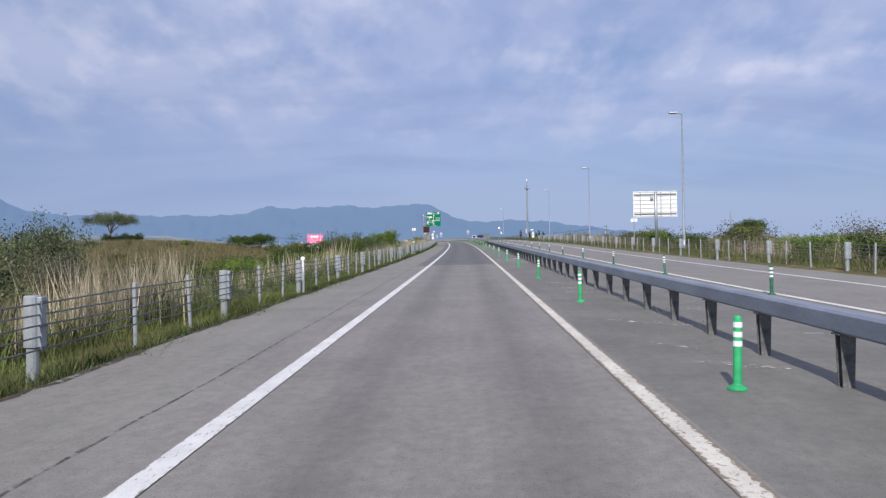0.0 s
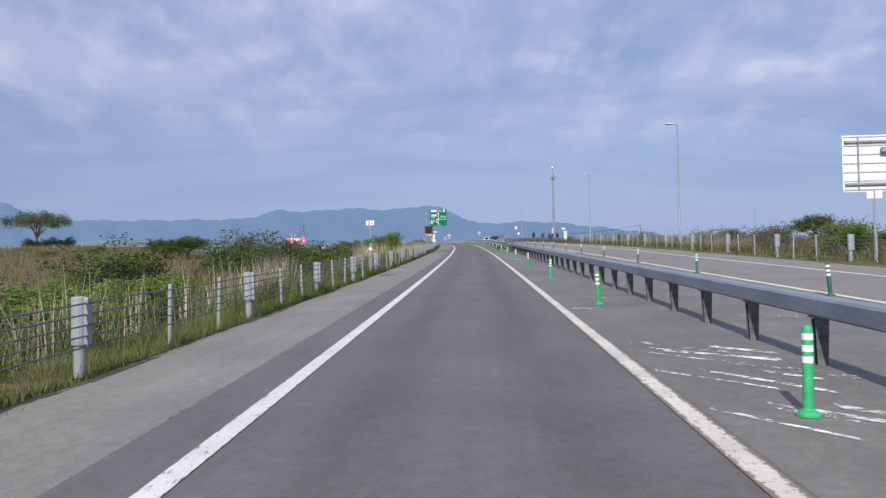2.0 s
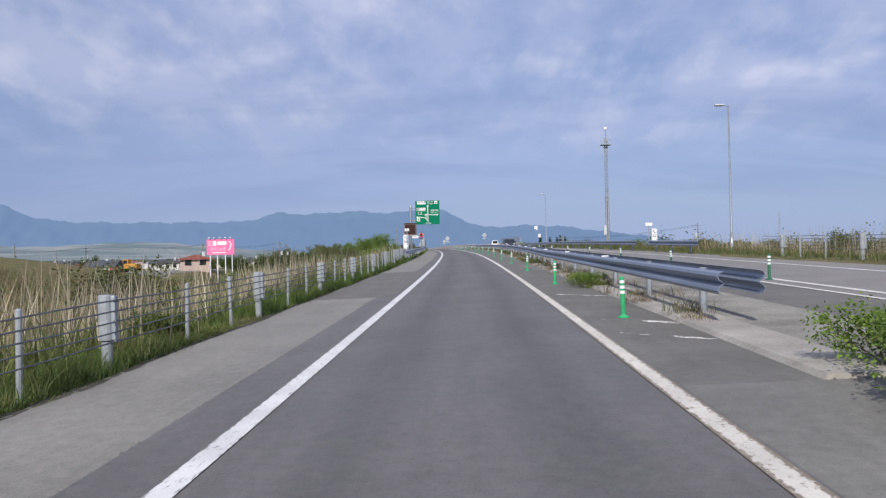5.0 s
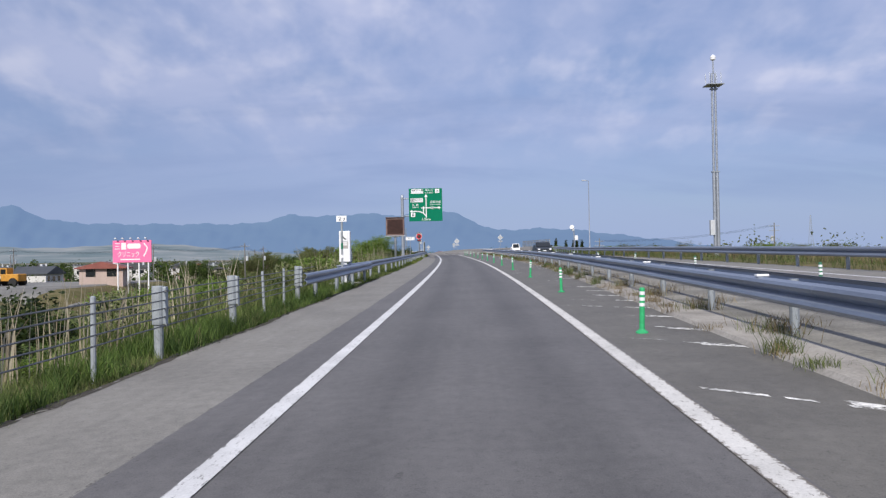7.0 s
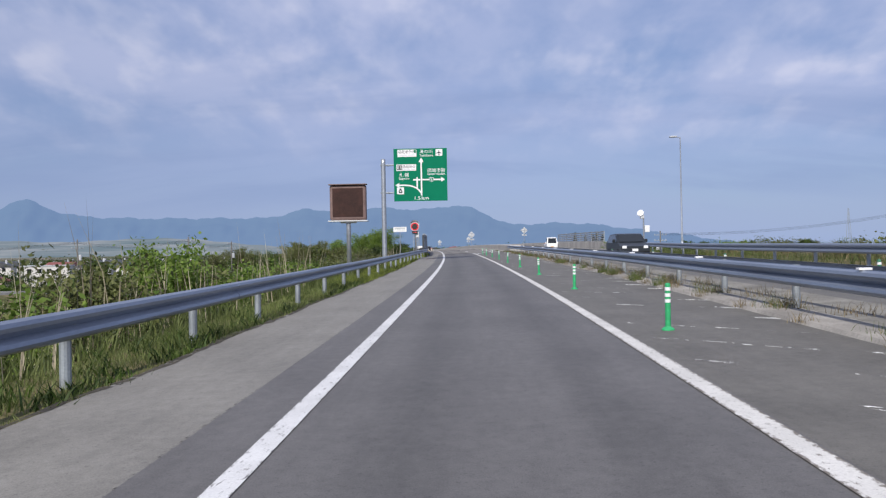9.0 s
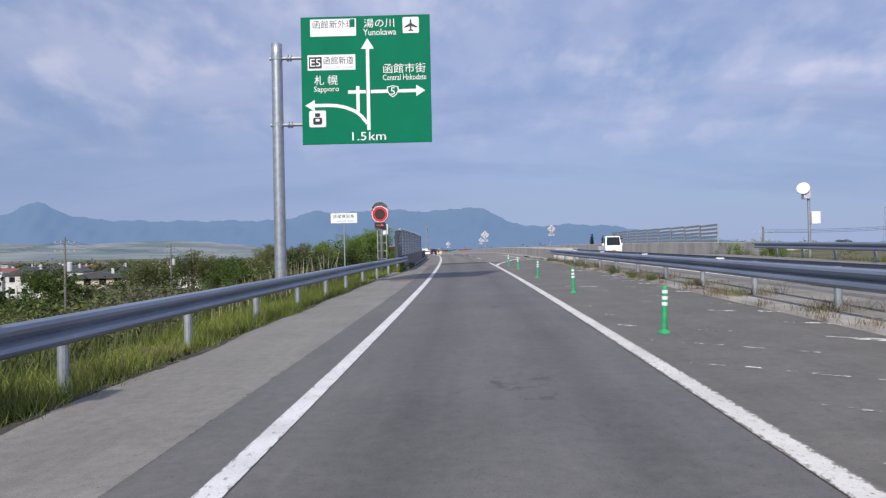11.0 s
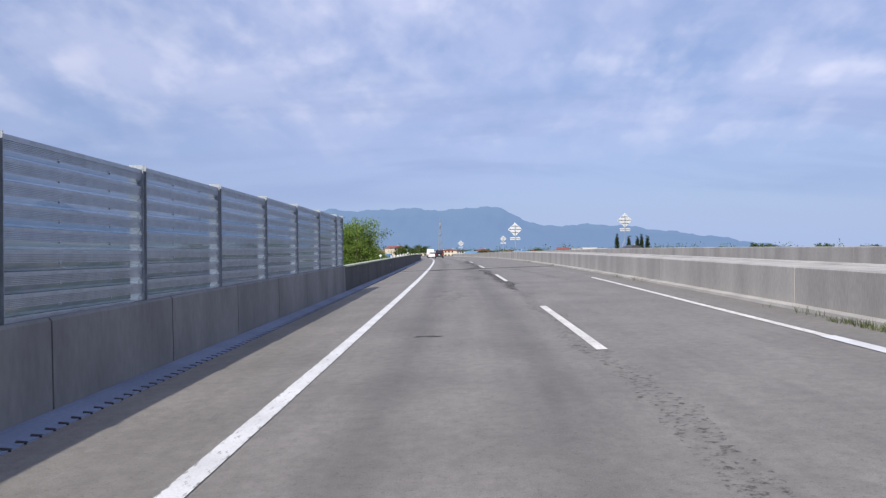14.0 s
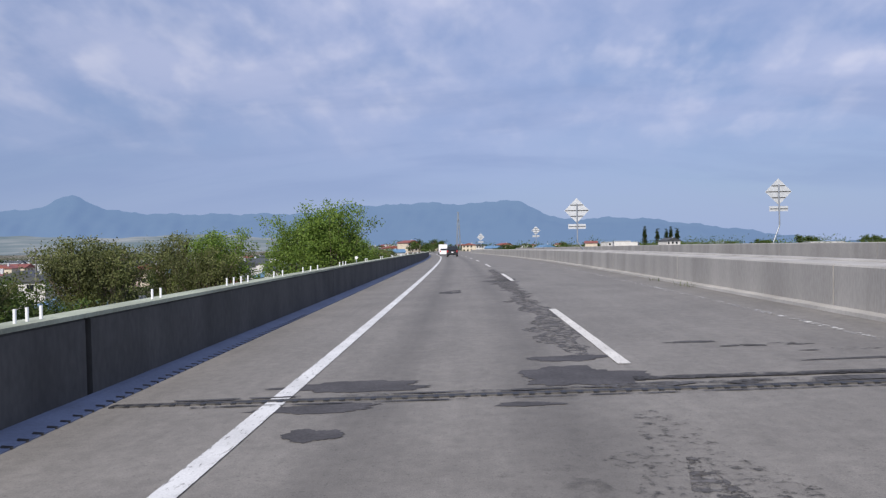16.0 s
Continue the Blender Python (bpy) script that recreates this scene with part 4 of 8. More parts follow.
part("plate", boxm(-0.47, 0.47, -0.5, 0.5, -0.03, 0.012, bevel=0.006), material("rusted_steel", (0.16, 0.09, 0.07), 0.85, var=0.25, scale=4, fine=40, bump=0.3, grain=0.2), drain)
bank_spot(drain, 260)
# faint old hatching on the median
rnd = random.Random(4)
hatch = thing("old_hatching", Matrix(), "faded white hatching left on the median asphalt", "road marking", kind="structure")


def stroke(s, u0, u1, skew, w, mat):
    n = 5
    vs, fs = [], []
    for i in range(n + 1):
        u = u0 + (u1 - u0) * i / n
        c = s - skew * (u - u0)
        ww = w * (0.75 + 0.5 * rnd.random())
        vs += [tuple(map(float, at(c - ww / 2, u, 0.005))), tuple(map(float, at(c + ww / 2, u, 0.005)))]
        if i:
            k = 2 * i
            fs.append((k - 2, k - 1, k + 1, k))
    me = bpy.data.meshes.new("stroke")
    me.from_pydata(vs, [], fs)
    me.materials.append(mat)
    o = new("stroke", me)
    o.parent = hatch


for s_ in np.arange(4, 110, 2.3):
    if rnd.random() < 0.75:
        a = rnd.uniform(2.0, 2.9)
        stroke(s_ + rnd.uniform(-0.6, 0.6), a, a + rnd.uniform(0.4, 1.3), rnd.uniform(0.3, 1.3), rnd.uniform(0.12, 0.34), HATCH_THIN)
    if rnd.random() < 0.6:
        a = rnd.uniform(4.1, 5.6)
        stroke(s_ + rnd.uniform(-0.6, 0.6), a, a + rnd.uniform(0.5, 1.8), rnd.uniform(0.3, 1.3), rnd.uniform(0.10, 0.24), HATCH_THIN)
for s_ in (44.2, 47.6, 49.4, 51.1, 68.0, 86.6, 92.4, 96.8, 101.0, 104.6, 108.8):
    for k in range(3 if s_ < 60 else 1):
        a = rnd.uniform(1.98, 2.9) if k < 2 else rnd.uniform(2.9, 3.3)
        stroke(s_ + rnd.uniform(-0.12, 0.12), a, a + rnd.uniform(0.35, 0.9), rnd.uniform(1.2, 1.7), rnd.uniform(0.08, 0.2), HATCH)
stroke(50.9, 2.4, 3.45, 0.95, 0.22, HATCH)
for s_, u_ in ((286.9, 4.85), (289.2, 5.0), (291.3, 5.1), (293.2, 5.15), (295.0, 5.2), (296.8, 5.25)):
    stroke(s_, u_, 5.85, 1.1, 0.14, HATCH)
for i in range(22):
    a = rnd.uniform(2.0, 3.4)
    stroke(89.8 - 1.1 * (a - 2.0) + rnd.uniform(-0.15, 0.15), a, a + rnd.uniform(0.1, 0.32), 1.1, rnd.uniform(0.06, 0.18), HATCH)
for s_ in np.arange(116, 292, 2.0):
    k = float(kerb_u(s_))
    u = 2.15 if s_ < 276 else float(fork_u(s_)) + 0.25
    while u < k - 0.35:
        ln = rnd.uniform(0.12, 0.55)
        if rnd.random() < 0.62:
            stroke(s_ + rnd.uniform(-0.05, 0.05) - 1.05 * (u - 2.15), u, min(u + ln, k - 0.1), 1.05, rnd.uniform(0.06, 0.15), HATCH if rnd.random() < 0.35 else HATCH_THIN)
        u += ln + rnd.uniform(0.05, 0.3)
    if rnd.random() < 0.65:
        stroke(s_ - 1.05 * (k - 2.6), k - rnd.uniform(0.3, 0.6), k - 0.03, 1.05, rnd.uniform(0.16, 0.30), HATCH)


# ---- median kerb and bridge walls ----
MEDIAN_KERB = material("kerb_concrete", (0.30, 0.28, 0.25), 0.95, var=0.25, scale=0.9, fine=25, bump=0.4, grain=0.2)
MEDIAN_SLAB = material("dirty_slab", (0.21, 0.20, 0.175), 0.95, var=0.3, scale=0.9, fine=20, bump=0.5, grain=0.25)
kerb_prof = lambda s: [(kerb_u(s), -0.02), (kerb_u(s) + 0.06, 0.055), (kerb_u(s) + 0.75, 0.05), (kerb_u(s) + 0.75, -0.05)]
tagged(loft("median_slab", span(112, BR0, 3), kerb_prof, MEDIAN_KERB, closed=True), "low weathered concrete kerb slab under the median rail", "kerb", kind="structure")
tagged(loft("median_slab", span(112, BR0, 3), lambda s: [(kerb_u(s) + 0.77, -0.04), (kerb_u(s) + 0.77, 0.02), (kerb_u(s) + 2.3, 0.02), (kerb_u(s) + 2.3, -0.04)], MEDIAN_SLAB, closed=True), "dirty concrete strip between the median rails", "slab", kind="structure")


def wall(name, cuts, inner, w, top, mat, label, gap=0.03):
    """A concrete parapet in cast lengths with joints; a slight batter on both faces."""
    ob = thing(name, Matrix(), label, "parapet", kind="structure")
    f = inner if callable(inner) else (lambda q: inner)
    sec = lambda q: [(f(q), -0.3), (f(q) + w * 0.06, top - 0.03), (f(q) + w * 0.14, top), (f(q) + w * 0.86, top), (f(q) + w * 0.94, top - 0.03), (f(q) + w, -0.6)]
    for s, e in zip(cuts, cuts[1:]):
        o = loft("panel", span(s, e - gap, 5), sec, mat, closed=True)
        o.parent = ob
    return ob


def every(a, b, step):
    return list(np.arange(a, b - step * 0.5, step)) + [b]


CONCRETE_LEFT = material("streaked_concrete", (0.185, 0.184, 0.18), 0.9, var=0.22, scale=1.1, fine=14, bump=0.2, grain=0.10, stretch=(1, 1, 0.4))
wall("bridge_parapet_left", every(275.9, 313.3, 3.06), -4.22, 0.36, 0.92, CONCRETE_LEFT, "grey streaked concrete bridge parapet under the noise barrier")
wall("bridge_parapet_left", [313.35, 328.8, 336.4], -4.22, 0.36, 0.86, CONCRETE_DARK, "weathered concrete bridge parapet, its shade in the dark colour", 0.02)
wall("bridge_parapet_left", [336.5] + every(351.6, BR1, 15.2), -4.22, 0.36, 0.86, CONCRETE_DARK, "weathered concrete parapet of the next span, its shade in the dark colour", 0.02)
wall("bridge_parapet_median", every(282.4, BR1, 10.0), lambda s: lin(s, (281, 6.18), (300, 6.42), (520, 6.5)), 0.35, 0.80, CONCRETE, "pale weathered concrete median parapet")
wall("bridge_parapet_median", every(282.4, BR1, 10.0), 7.55, 0.35, 0.80, CONCRETE, "pale concrete parapet of the opposite deck")
wall("bridge_parapet_right", [273.9] + every(282.0, BR1, 10.0), 17.5, 0.4, 0.80, CONCRETE, "pale concrete parapet of the opposite bridge")
tagged(loft("median_cover", span(282.4, BR1, 6), lambda s: [(6.62, 0.70), (6.62, 0.765), (7.62, 0.765), (7.62, 0.70)], CONCRETE, closed=True), "pale cover slab between the median parapets", "slab", kind="structure")
tagged(loft("wall_end", span(281.8, 282.38, 1), lambda s: [(6.2, -0.1), (6.2, 0.80), (7.9, 0.80), (7.9, -0.1)], CONCRETE, closed=True), "pale concrete end block of the median wall", "end block", kind="structure")
# footing kerb along the median wall, gutter along the other
tagged(loft("wall_footing", span(282.4, BR1, 4), lambda s: [(lin(s, (281, 5.95), (300, 6.2), (520, 6.28)), -0.05), (lin(s, (281, 5.98), (300, 6.23), (520, 6.31)), 0.06), (lin(s, (281, 6.3), (300, 6.54), (520, 6.62)), 0.09), (lin(s, (281, 6.3), (300, 6.54), (520, 6.62)), -0.05)], CONCRETE, closed=True), "chipped concrete footing along the median wall", "kerb", kind="structure")
COPING = material("mossy_concrete", (0.30, 0.325, 0.25), 0.92, var=0.25, scale=0.8, fine=24, bump=0.3, grain=0.15)
# blue grey base carries the shadow that the parapet throws on the kerb
GUTTER = material("shaded_gutter_concrete", (0.155, 0.19, 0.275), 0.7, var=0.15, scale=1.2, fine=25, bump=0.2, grain=0.12)
SLOT0 = 283.5
tagged(loft("gutter_kerb", span(SLOT0, BR1, 4), lambda s: [(-3.87, -0.05), (-3.87, 0.06), (-3.78, 0.055), (-3.53, 0.012), (-3.52, -0.05)], GUTTER, closed=True), "sloped drain kerb along the parapet, painted the blue grey of its shade", "kerb", kind="structure")
slots = thing("drain_slots", Matrix(), "row of dark drain slots in the kerb", "drain", kind="structure")
bm0 = bmesh.new()
prism(bm0, [(-0.05, -0.002), (0.035, -0.002), (0.035, 0.008), (-0.05, 0.020)], -0.04, 0.04)
mesh_slot = bpy.data.meshes.new("slot")
bm0.to_mesh(mesh_slot)
bm0.free()
mesh_slot.materials.append(BLACK)
for i, s_ in enumerate(np.arange(SLOT0 + 0.8, 346, 0.222)):
    o_ = new("slot", mesh_slot)
    o_.matrix_basis = spot(s_, -3.56, 0.006, 24)
    o_.parent = slots
tagged(loft("gutter_kerb", span(276.2, 283.2, 2), lambda s: [(-3.87, -0.05), (-3.87, 0.14), (-3.68, 0.13), (-3.60, -0.05)], CONCRETE, closed=True), "weedy pale concrete kerb before the bridge joint", "kerb", kind="structure")
for s_, h_, dx_ in ((284.55, 0.64, 0.20), (332.2, 0.52, 0.12)):
    o_ = thing("wall_plate", spot(s_, -3.872, h_), "small steel cover plate on the parapet", "cover plate", kind="structure")
    part("plate", boxm(0.0, 0.022, -dx_, dx_, -0.075, 0.075, bevel=0.004), BLACK if s_ < 300 else CONCRETE_LEFT, o_)
tagged(loft("parapet_coping", span(313.4, BR1, 5), lambda s: [(-4.26, 0.855), (-4.26, 0.90), (-3.86, 0.90), (-3.86, 0.855)], COPING, closed=True), "pale mossy coping on the dark parapet", "coping", kind="structure")
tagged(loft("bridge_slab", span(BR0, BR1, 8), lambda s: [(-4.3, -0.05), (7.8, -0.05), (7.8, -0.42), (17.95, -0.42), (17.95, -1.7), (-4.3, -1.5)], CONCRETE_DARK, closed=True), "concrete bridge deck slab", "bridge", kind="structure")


# ---- rails along the road ----
def w_profile(f, side, low=0.45, top=0.79):
    """The folded section of a guard rail; side +1 faces right."""
    d = 0.085 * side
    z = low + (top - low) * np.array([0.0, 0.09, 0.2, 0.33, 0.5, 0.67, 0.8, 0.93, 1.0])
    push = [0.0, 0.8, 1.0, 0.85, 0.0, 0.85, 1.0, 0.8, 0.0]

    def sec(s):
        front = [(f(s) + d * p, q) for p, q in zip(push, z)]
        back = [(f(s) + d * p - 0.012 * side, q) for p, q in zip(push, z)]
        return front + back[::-1]
    return sec


def guard_rail(a, b, f, side, posts, label, low=0.45, top=0.79, length=8.0, mat=None, back=0.11):
    ob = thing("guard_rail", Matrix(), label, "guard rail", "guard rails")
    s = a
    k = 0
    while s < b - 0.3:
        e = min(s + length, b)
        g = (lambda q, k=k: f(q) + 0.006 * side * (k % 2))
        o = loft("rail", span(s, min(e + 0.25, b), 2.0), w_profile(g, side, low, top), mat or RAIL, closed=True, smooth=False)
        o.parent = ob
        s, k = e, k + 1
    for q in np.arange(a + posts / 2, b, posts) if posts else ():
        m = spot(q, float(f(q)) - back * side, 0)
        bm = tubem((0, 0, -0.35), (0, 0, top - 0.02), 0.066, n=12)
        bmesh.ops.transform(bm, matrix=m, verts=bm.verts)
        p = part("post", bm, GALV_OLD, ob)
        bm = boxm(-0.06, 0.06, -0.035, 0.035, (low + top) / 2 - 0.06, (low + top) / 2 + 0.06, bevel=0.008)
        bmesh.ops.transform(bm, matrix=m @ pose(0.06 * side, 0, 0), verts=bm.verts)
        part("bracket", bm, GALV_OLD, p)
        if back > 0.2:
            bm = boxm(-0.05, 0.05, -0.035, 0.035, (low + top) / 2 - 0.06, (low + top) / 2 + 0.06, bevel=0.008)
            bmesh.ops.transform(bm, matrix=m @ pose(-0.09 * side, 0, 0) @ Matrix.Diagonal((3.0, 1, 1, 1)), verts=bm.verts)
            part("bracket", bm, GALV_OLD, p)
    return ob


near_rail = lambda s: lin(s, (114, 3.62), (143, 3.75), (156, 4.14), (188, 4.82), (215, 5.25), (240, 5.58), (250, 5.78), (271, 5.82), (283, 5.95))
far_rail = lambda s: near_rail(s) + lin(s, (114, 0.5), (150, 0.6), (240, 0.72), (272, 0.95), (283, 1.6))
guard_rail(116, 281.2, near_rail, -1, 3.95, "galvanised median guard rail facing the lane", 0.46, 0.80, back=0.28)
guard_rail(116, 281.2, far_rail, 1, 0, "galvanised median guard rail facing the opposite lane", 0.46, 0.80)
left_a = lambda s: lin(s, (166, -4.66), (171, -4.55), (190, -4.5))
left_b = lambda s: lin(s, (177, -5.35), (186, -4.95), (200, -4.78), (240, -4.78), (258, -4.55), (270, -3.98), (275, -3.76), (280, -3.74))
guard_rail(168.3, 183.4, left_a, 1, 3.9, "galvanised guard rail in front of the emergency phone", 0.50, 0.84)
guard_rail(178.0, 276.5, left_b, 1, 4.0, "long galvanised guard rail above the grass verge", 0.50, 0.84)
right_rail = lambda s: edge1(s) - 0.35
guard_rail(149, 160.5, right_rail, -1, 4.0, "short guard rail beyond the opposite lane", 0.45, 0.80)
guard_rail(164.0, 273.6, right_rail, -1, 4.0, "galvanised guard rail beyond the opposite lane", 0.45, 0.80)
# reflectors on the median rail
bm = bmesh.new()
box(bm, -0.09, 0.09, -0.05, 0.05, 0, 0.035, bevel=0.008)
brk = thing("rail_reflector", spot(126, float(near_rail(126)) + 0.03, 0.80), "small pale reflector block on the median rail", "reflector", "rail reflectors")
part("block", bm, WHITE, brk)
for s_ in np.arange(134, 280, 8):
    copy_thing(brk, spot(s_, float(near_rail(s_)) + 0.03, 0.80))


def box_beam():
    """The median rail of square hollow section on tapered posts."""
    ob = thing("box_beam_rail", Matrix(), "grey blue painted box beam rail on tapered posts", "guard rail", "guard rails")
    f = lambda s: lin(s, (-20, 3.75), (30, 3.71), (111, 3.74))
    w, lo, hi, r = 0.10, 0.505, 0.71, 0.025
    sec = lambda s: [(f(s) - w, lo + r), (f(s) - w, hi - r), (f(s) - w + r, hi), (f(s) + w - r, hi), (f(s) + w, hi - r), (f(s) + w, lo + r), (f(s) + w - r, lo), (f(s) - w + r, lo)]
    s = -16.55
    while s < 110.5:
        e = min(s + 6.0, 110.6)
        o = loft("beam", span(s, e - 0.008, 3), sec, BEAM, closed=True)
        o.parent = ob
        s = e
    bm0 = bmesh.new()
    prism(bm0, [(-0.05, -0.1), (0.05, -0.1), (0.072, 0.51), (-0.072, 0.51)], -0.055, -0.043)
    prism(bm0, [(-0.05, -0.1), (0.05, -0.1), (0.072, 0.51), (-0.072, 0.51)], 0.043, 0.055)
    prism(bm0, [(-0.012, -0.1), (0.012, -0.1), (0.012, 0.51), (-0.012, 0.51)], -0.044, 0.044)
    box(bm0, -0.10, 0.10, -0.075, 0.075, 0.49, 0.505)
    me = bpy.data.meshes.new("post")
    bm0.to_mesh(me)
    bm0.free()
    me.materials.append(POST_GRIMY)
    for i in range(64):
        q = 7.4 + 2.008 * (i - 11)
        if q < 110:
            o = new("post", me)
            o.matrix_basis = spot(q, float(f(q)), 0, random.Random(i).uniform(-3, 3))
            o.parent = ob


box_beam()


# ---- cable fences ----
def rope(bm, pts, r, n=5):
    """One unbroken thin tube through a row of points."""
    rings = []
    for i, p in enumerate(pts):
        a, c = Vector(pts[max(0, i - 1)]), Vector(pts[min(len(pts) - 1, i + 1)])
        d = (c - a).normalized()
        x = d.cross(Vector((0, 0, 1))).normalized()
        y = x.cross(d)
        rings.append([bm.verts.new(Vector(p) + (x * math.cos(2 * math.pi * k / n) + y * math.sin(2 * math.pi * k / n)) * r) for k in range(n)])
    for a, c in zip(rings, rings[1:]):
        for k in range(n):
            bm.faces.new((a[k], a[(k + 1) % n], c[(k + 1) % n], c[k]))


def cable_fence(posts, f, label, heavy_mat, base, heights=(0.34, 0.47, 0.60, 0.73, 0.86)):
    """Stout tube posts in sleeves with a clamp channel towards the road, slim posts between them, five cables."""
    ob = thing("cable_fence", Matrix(), label, "cable fence", "cable fences")

    def mesh_of(name, bm, mat):
        me = bpy.data.meshes.new(name)
        bm.to_mesh(me)
        bm.free()
        me.materials.append(mat)
        return me
    heavy = mesh_of("post", tubem((0, 0, -0.4), (0, 0, 0.42), 0.070, n=14), heavy_mat)
    sleeve = mesh_of("sleeve", lathe(bmesh.new(), [(0.078, 0.35), (0.095, 0.36), (0.095, 0.925), (0.085, 0.94), (0.02, 0.945)], 16), heavy_mat)
    bm = boxm(0.075, 0.135, -0.055, 0.055, 0.36, 0.93, bevel=0.012)
    channel = mesh_of("clamp_channel", bm, GALV_OLD)
    clamps = [("clamp", mesh_of("clamp", boxm(0.115, 0.148, -0.062, 0.062, h - 0.012, h + 0.022, bevel=0.004), CABLE)) for h in heights[::2]]
    slim = mesh_of("slim_post", lathe(bmesh.new(), [(0.034, -0.4), (0.034, 0.92), (0.022, 0.935)], 10), heavy_mat)
    rnd_ = random.Random(int(posts[0]) + 3)
    for i, q in enumerate(posts):
        m = spot(q, float(f(q)), float(base(q)), rnd_.uniform(-5, 5)) @ pose(0, 0, 0, rnd_.uniform(-1.2, 1.2), rnd_.uniform(-1.2, 1.2), 0)
        o = new("post", heavy)
        o.matrix_basis, o.parent = m, ob
        for nm, me in [("sleeve", sleeve), ("clamp_channel", channel)] + clamps:
            c = new(nm, me)
            c.parent = o
        gap_ = posts[i + 1] - q if i + 1 < len(posts) else 0
        for k in ((0.40, 0.73) if gap_ > 5 else ()):
            p = q + gap_ * k
            o = new("slim_post", slim)
            o.matrix_basis = spot(p, float(f(p)) - 0.02, float(base(p)), 0) @ pose(0, 0, 0, rnd_.uniform(-2.5, 2.5), rnd_.uniform(-2.5, 2.5), 0)
            o.parent = ob
    for h in heights:
        bm = bmesh.new()
        rope(bm, [at(q_, float(f(q_)) + 0.125, float(base(q_)) + h + 0.012 * math.sin(q_ * 1.1 + h * 9)) for q_ in np.arange(posts[0] - 5, posts[-1] + 3, 2.4)], 0.011)
        part("cable", bm, CABLE, ob)


cable_fence([float(np.interp(i, [0, 5, 9, 13, 14, 15, 19, 20, 21, 22, 23], [8.7, 43.45, 71.7, 100.4, 107.5, 114.7, 143.8, 150.5, 158.3, 162.3, 169.4])) for i in range(24)],
            lambda s: lin(s, (0, -4.72), (70, -4.62), (150, -4.64), (162, -4.82), (170, -5.05), (180, -5.4)), "cable fence with pale steel posts on the grass verge", POST_PAINT,
            lambda s: lin(s, (0, -0.02), (100, 0.0), (143, 0.02), (158, 0.09), (170, 0.09)))
cable_fence([6.4 + 7.05 * i for i in range(20)], lambda s: edge1(s) + 0.75, "cable fence with pale posts beyond the opposite lane", POST_PAINT, lambda s: 0.06)


# ---- green delineators ----
def set_first(ob, m):
    ob.matrix_basis = m


def delineator(rubber=None, label="green rubber delineator post with white reflective bands"):
    rubber = rubber or POLE_GREEN
    ob = thing("delineator_post", Matrix(), label, "delineator", "green delineator posts")
    part("base", lathe(bmesh.new(), [(0.094, 0.0), (0.094, 0.016), (0.075, 0.034), (0.05, 0.048), (0.045, 0.06)], 16), rubber, ob)
    part("tube", lathe(bmesh.new(), [(0.041, 0.05), (0.04, 0.66), (0.034, 0.685), (0.012, 0.69)], 14), rubber, ob, smooth=False)
    for z in (0.405, 0.49, 0.58):
        part("reflective_band", lathe(bmesh.new(), [(0.0425, z), (0.0425, z + 0.05)], 14), WHITE, ob, "white reflective band")
    return ob


pole0 = delineator()
rnd = random.Random(8)
places = [float(np.interp(i, [0, 2, 6, 9, 14, 17, 18, 23, 24, 26], [7.35, 27.28, 67.4, 97.7, 148.4, 178.5, 188.8, 238.7, 248.2, 267.9])) for i in range(27)] + [275.0]
first = True
for s_ in places:
    m = spot(s_, float(lin(s_, (0, 2.72), (60, 2.64), (150, 2.57), (275, 2.56))), 0.0) @ pose(0, 0, 0, rnd.uniform(-2, 2), rnd.uniform(-2, 2), rnd.uniform(0, 90))
    if first:
        pole0.matrix_basis, first = m, False
    else:
        copy_thing(pole0, m)
dull0 = delineator(POLE_DULL, "dull dark green delineator post with white bands")
for i in range(24):
    s_ = 8.6 + 9.75 * i
    (copy_thing if i else set_first)(dull0, spot(s_, float(opp0(s_)) - 0.12, 0.0) @ pose(0, 0, 0, rnd.uniform(-3, 3), rnd.uniform(-3, 3), rnd.uniform(0, 90)))


# ---- noise barriers on the bridge ----
def louvre_glass():
    m = bpy.data.materials.new("ribbed_clear_sheet")
    m.use_nodes = True
    n, l = m.node_tree.nodes, m.node_tree.links
    p = n["Principled BSDF"]
    p.inputs["Base Color"].default_value = (0.33, 0.39, 0.48, 1)
    p.inputs["Roughness"].default_value = 0.35
    t = n.new("ShaderNodeBsdfTransparent")
    t.inputs[0].default_value = (0.72, 0.80, 0.90, 1)
    mx = n.new("ShaderNodeMixShader")
    tc, w = n.new("ShaderNodeTexCoord"), n.new("ShaderNodeTexNoise")
    w.inputs["Scale"].default_value = 3
    l.new(tc.outputs["Object"], w.inputs["Vector"])
    r = n.new("ShaderNodeMapRange")
    r.inputs[3].default_value, r.inputs[4].default_value = 0.50, 0.78
    l.new(w.outputs[0], r.inputs[0])
    l.new(r.outputs[0], mx.inputs[0])
    l.new(t.outputs[0], mx.inputs[1])
    l.new(p.outputs[0], mx.inputs[2])
    l.new(mx.outputs[0], n["Material Output"].inputs[0])
    return m


CLEAR = louvre_glass()


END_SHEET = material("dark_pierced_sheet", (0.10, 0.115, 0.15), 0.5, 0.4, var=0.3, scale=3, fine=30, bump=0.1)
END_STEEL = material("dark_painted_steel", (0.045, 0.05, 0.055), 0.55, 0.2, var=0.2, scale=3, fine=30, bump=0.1)


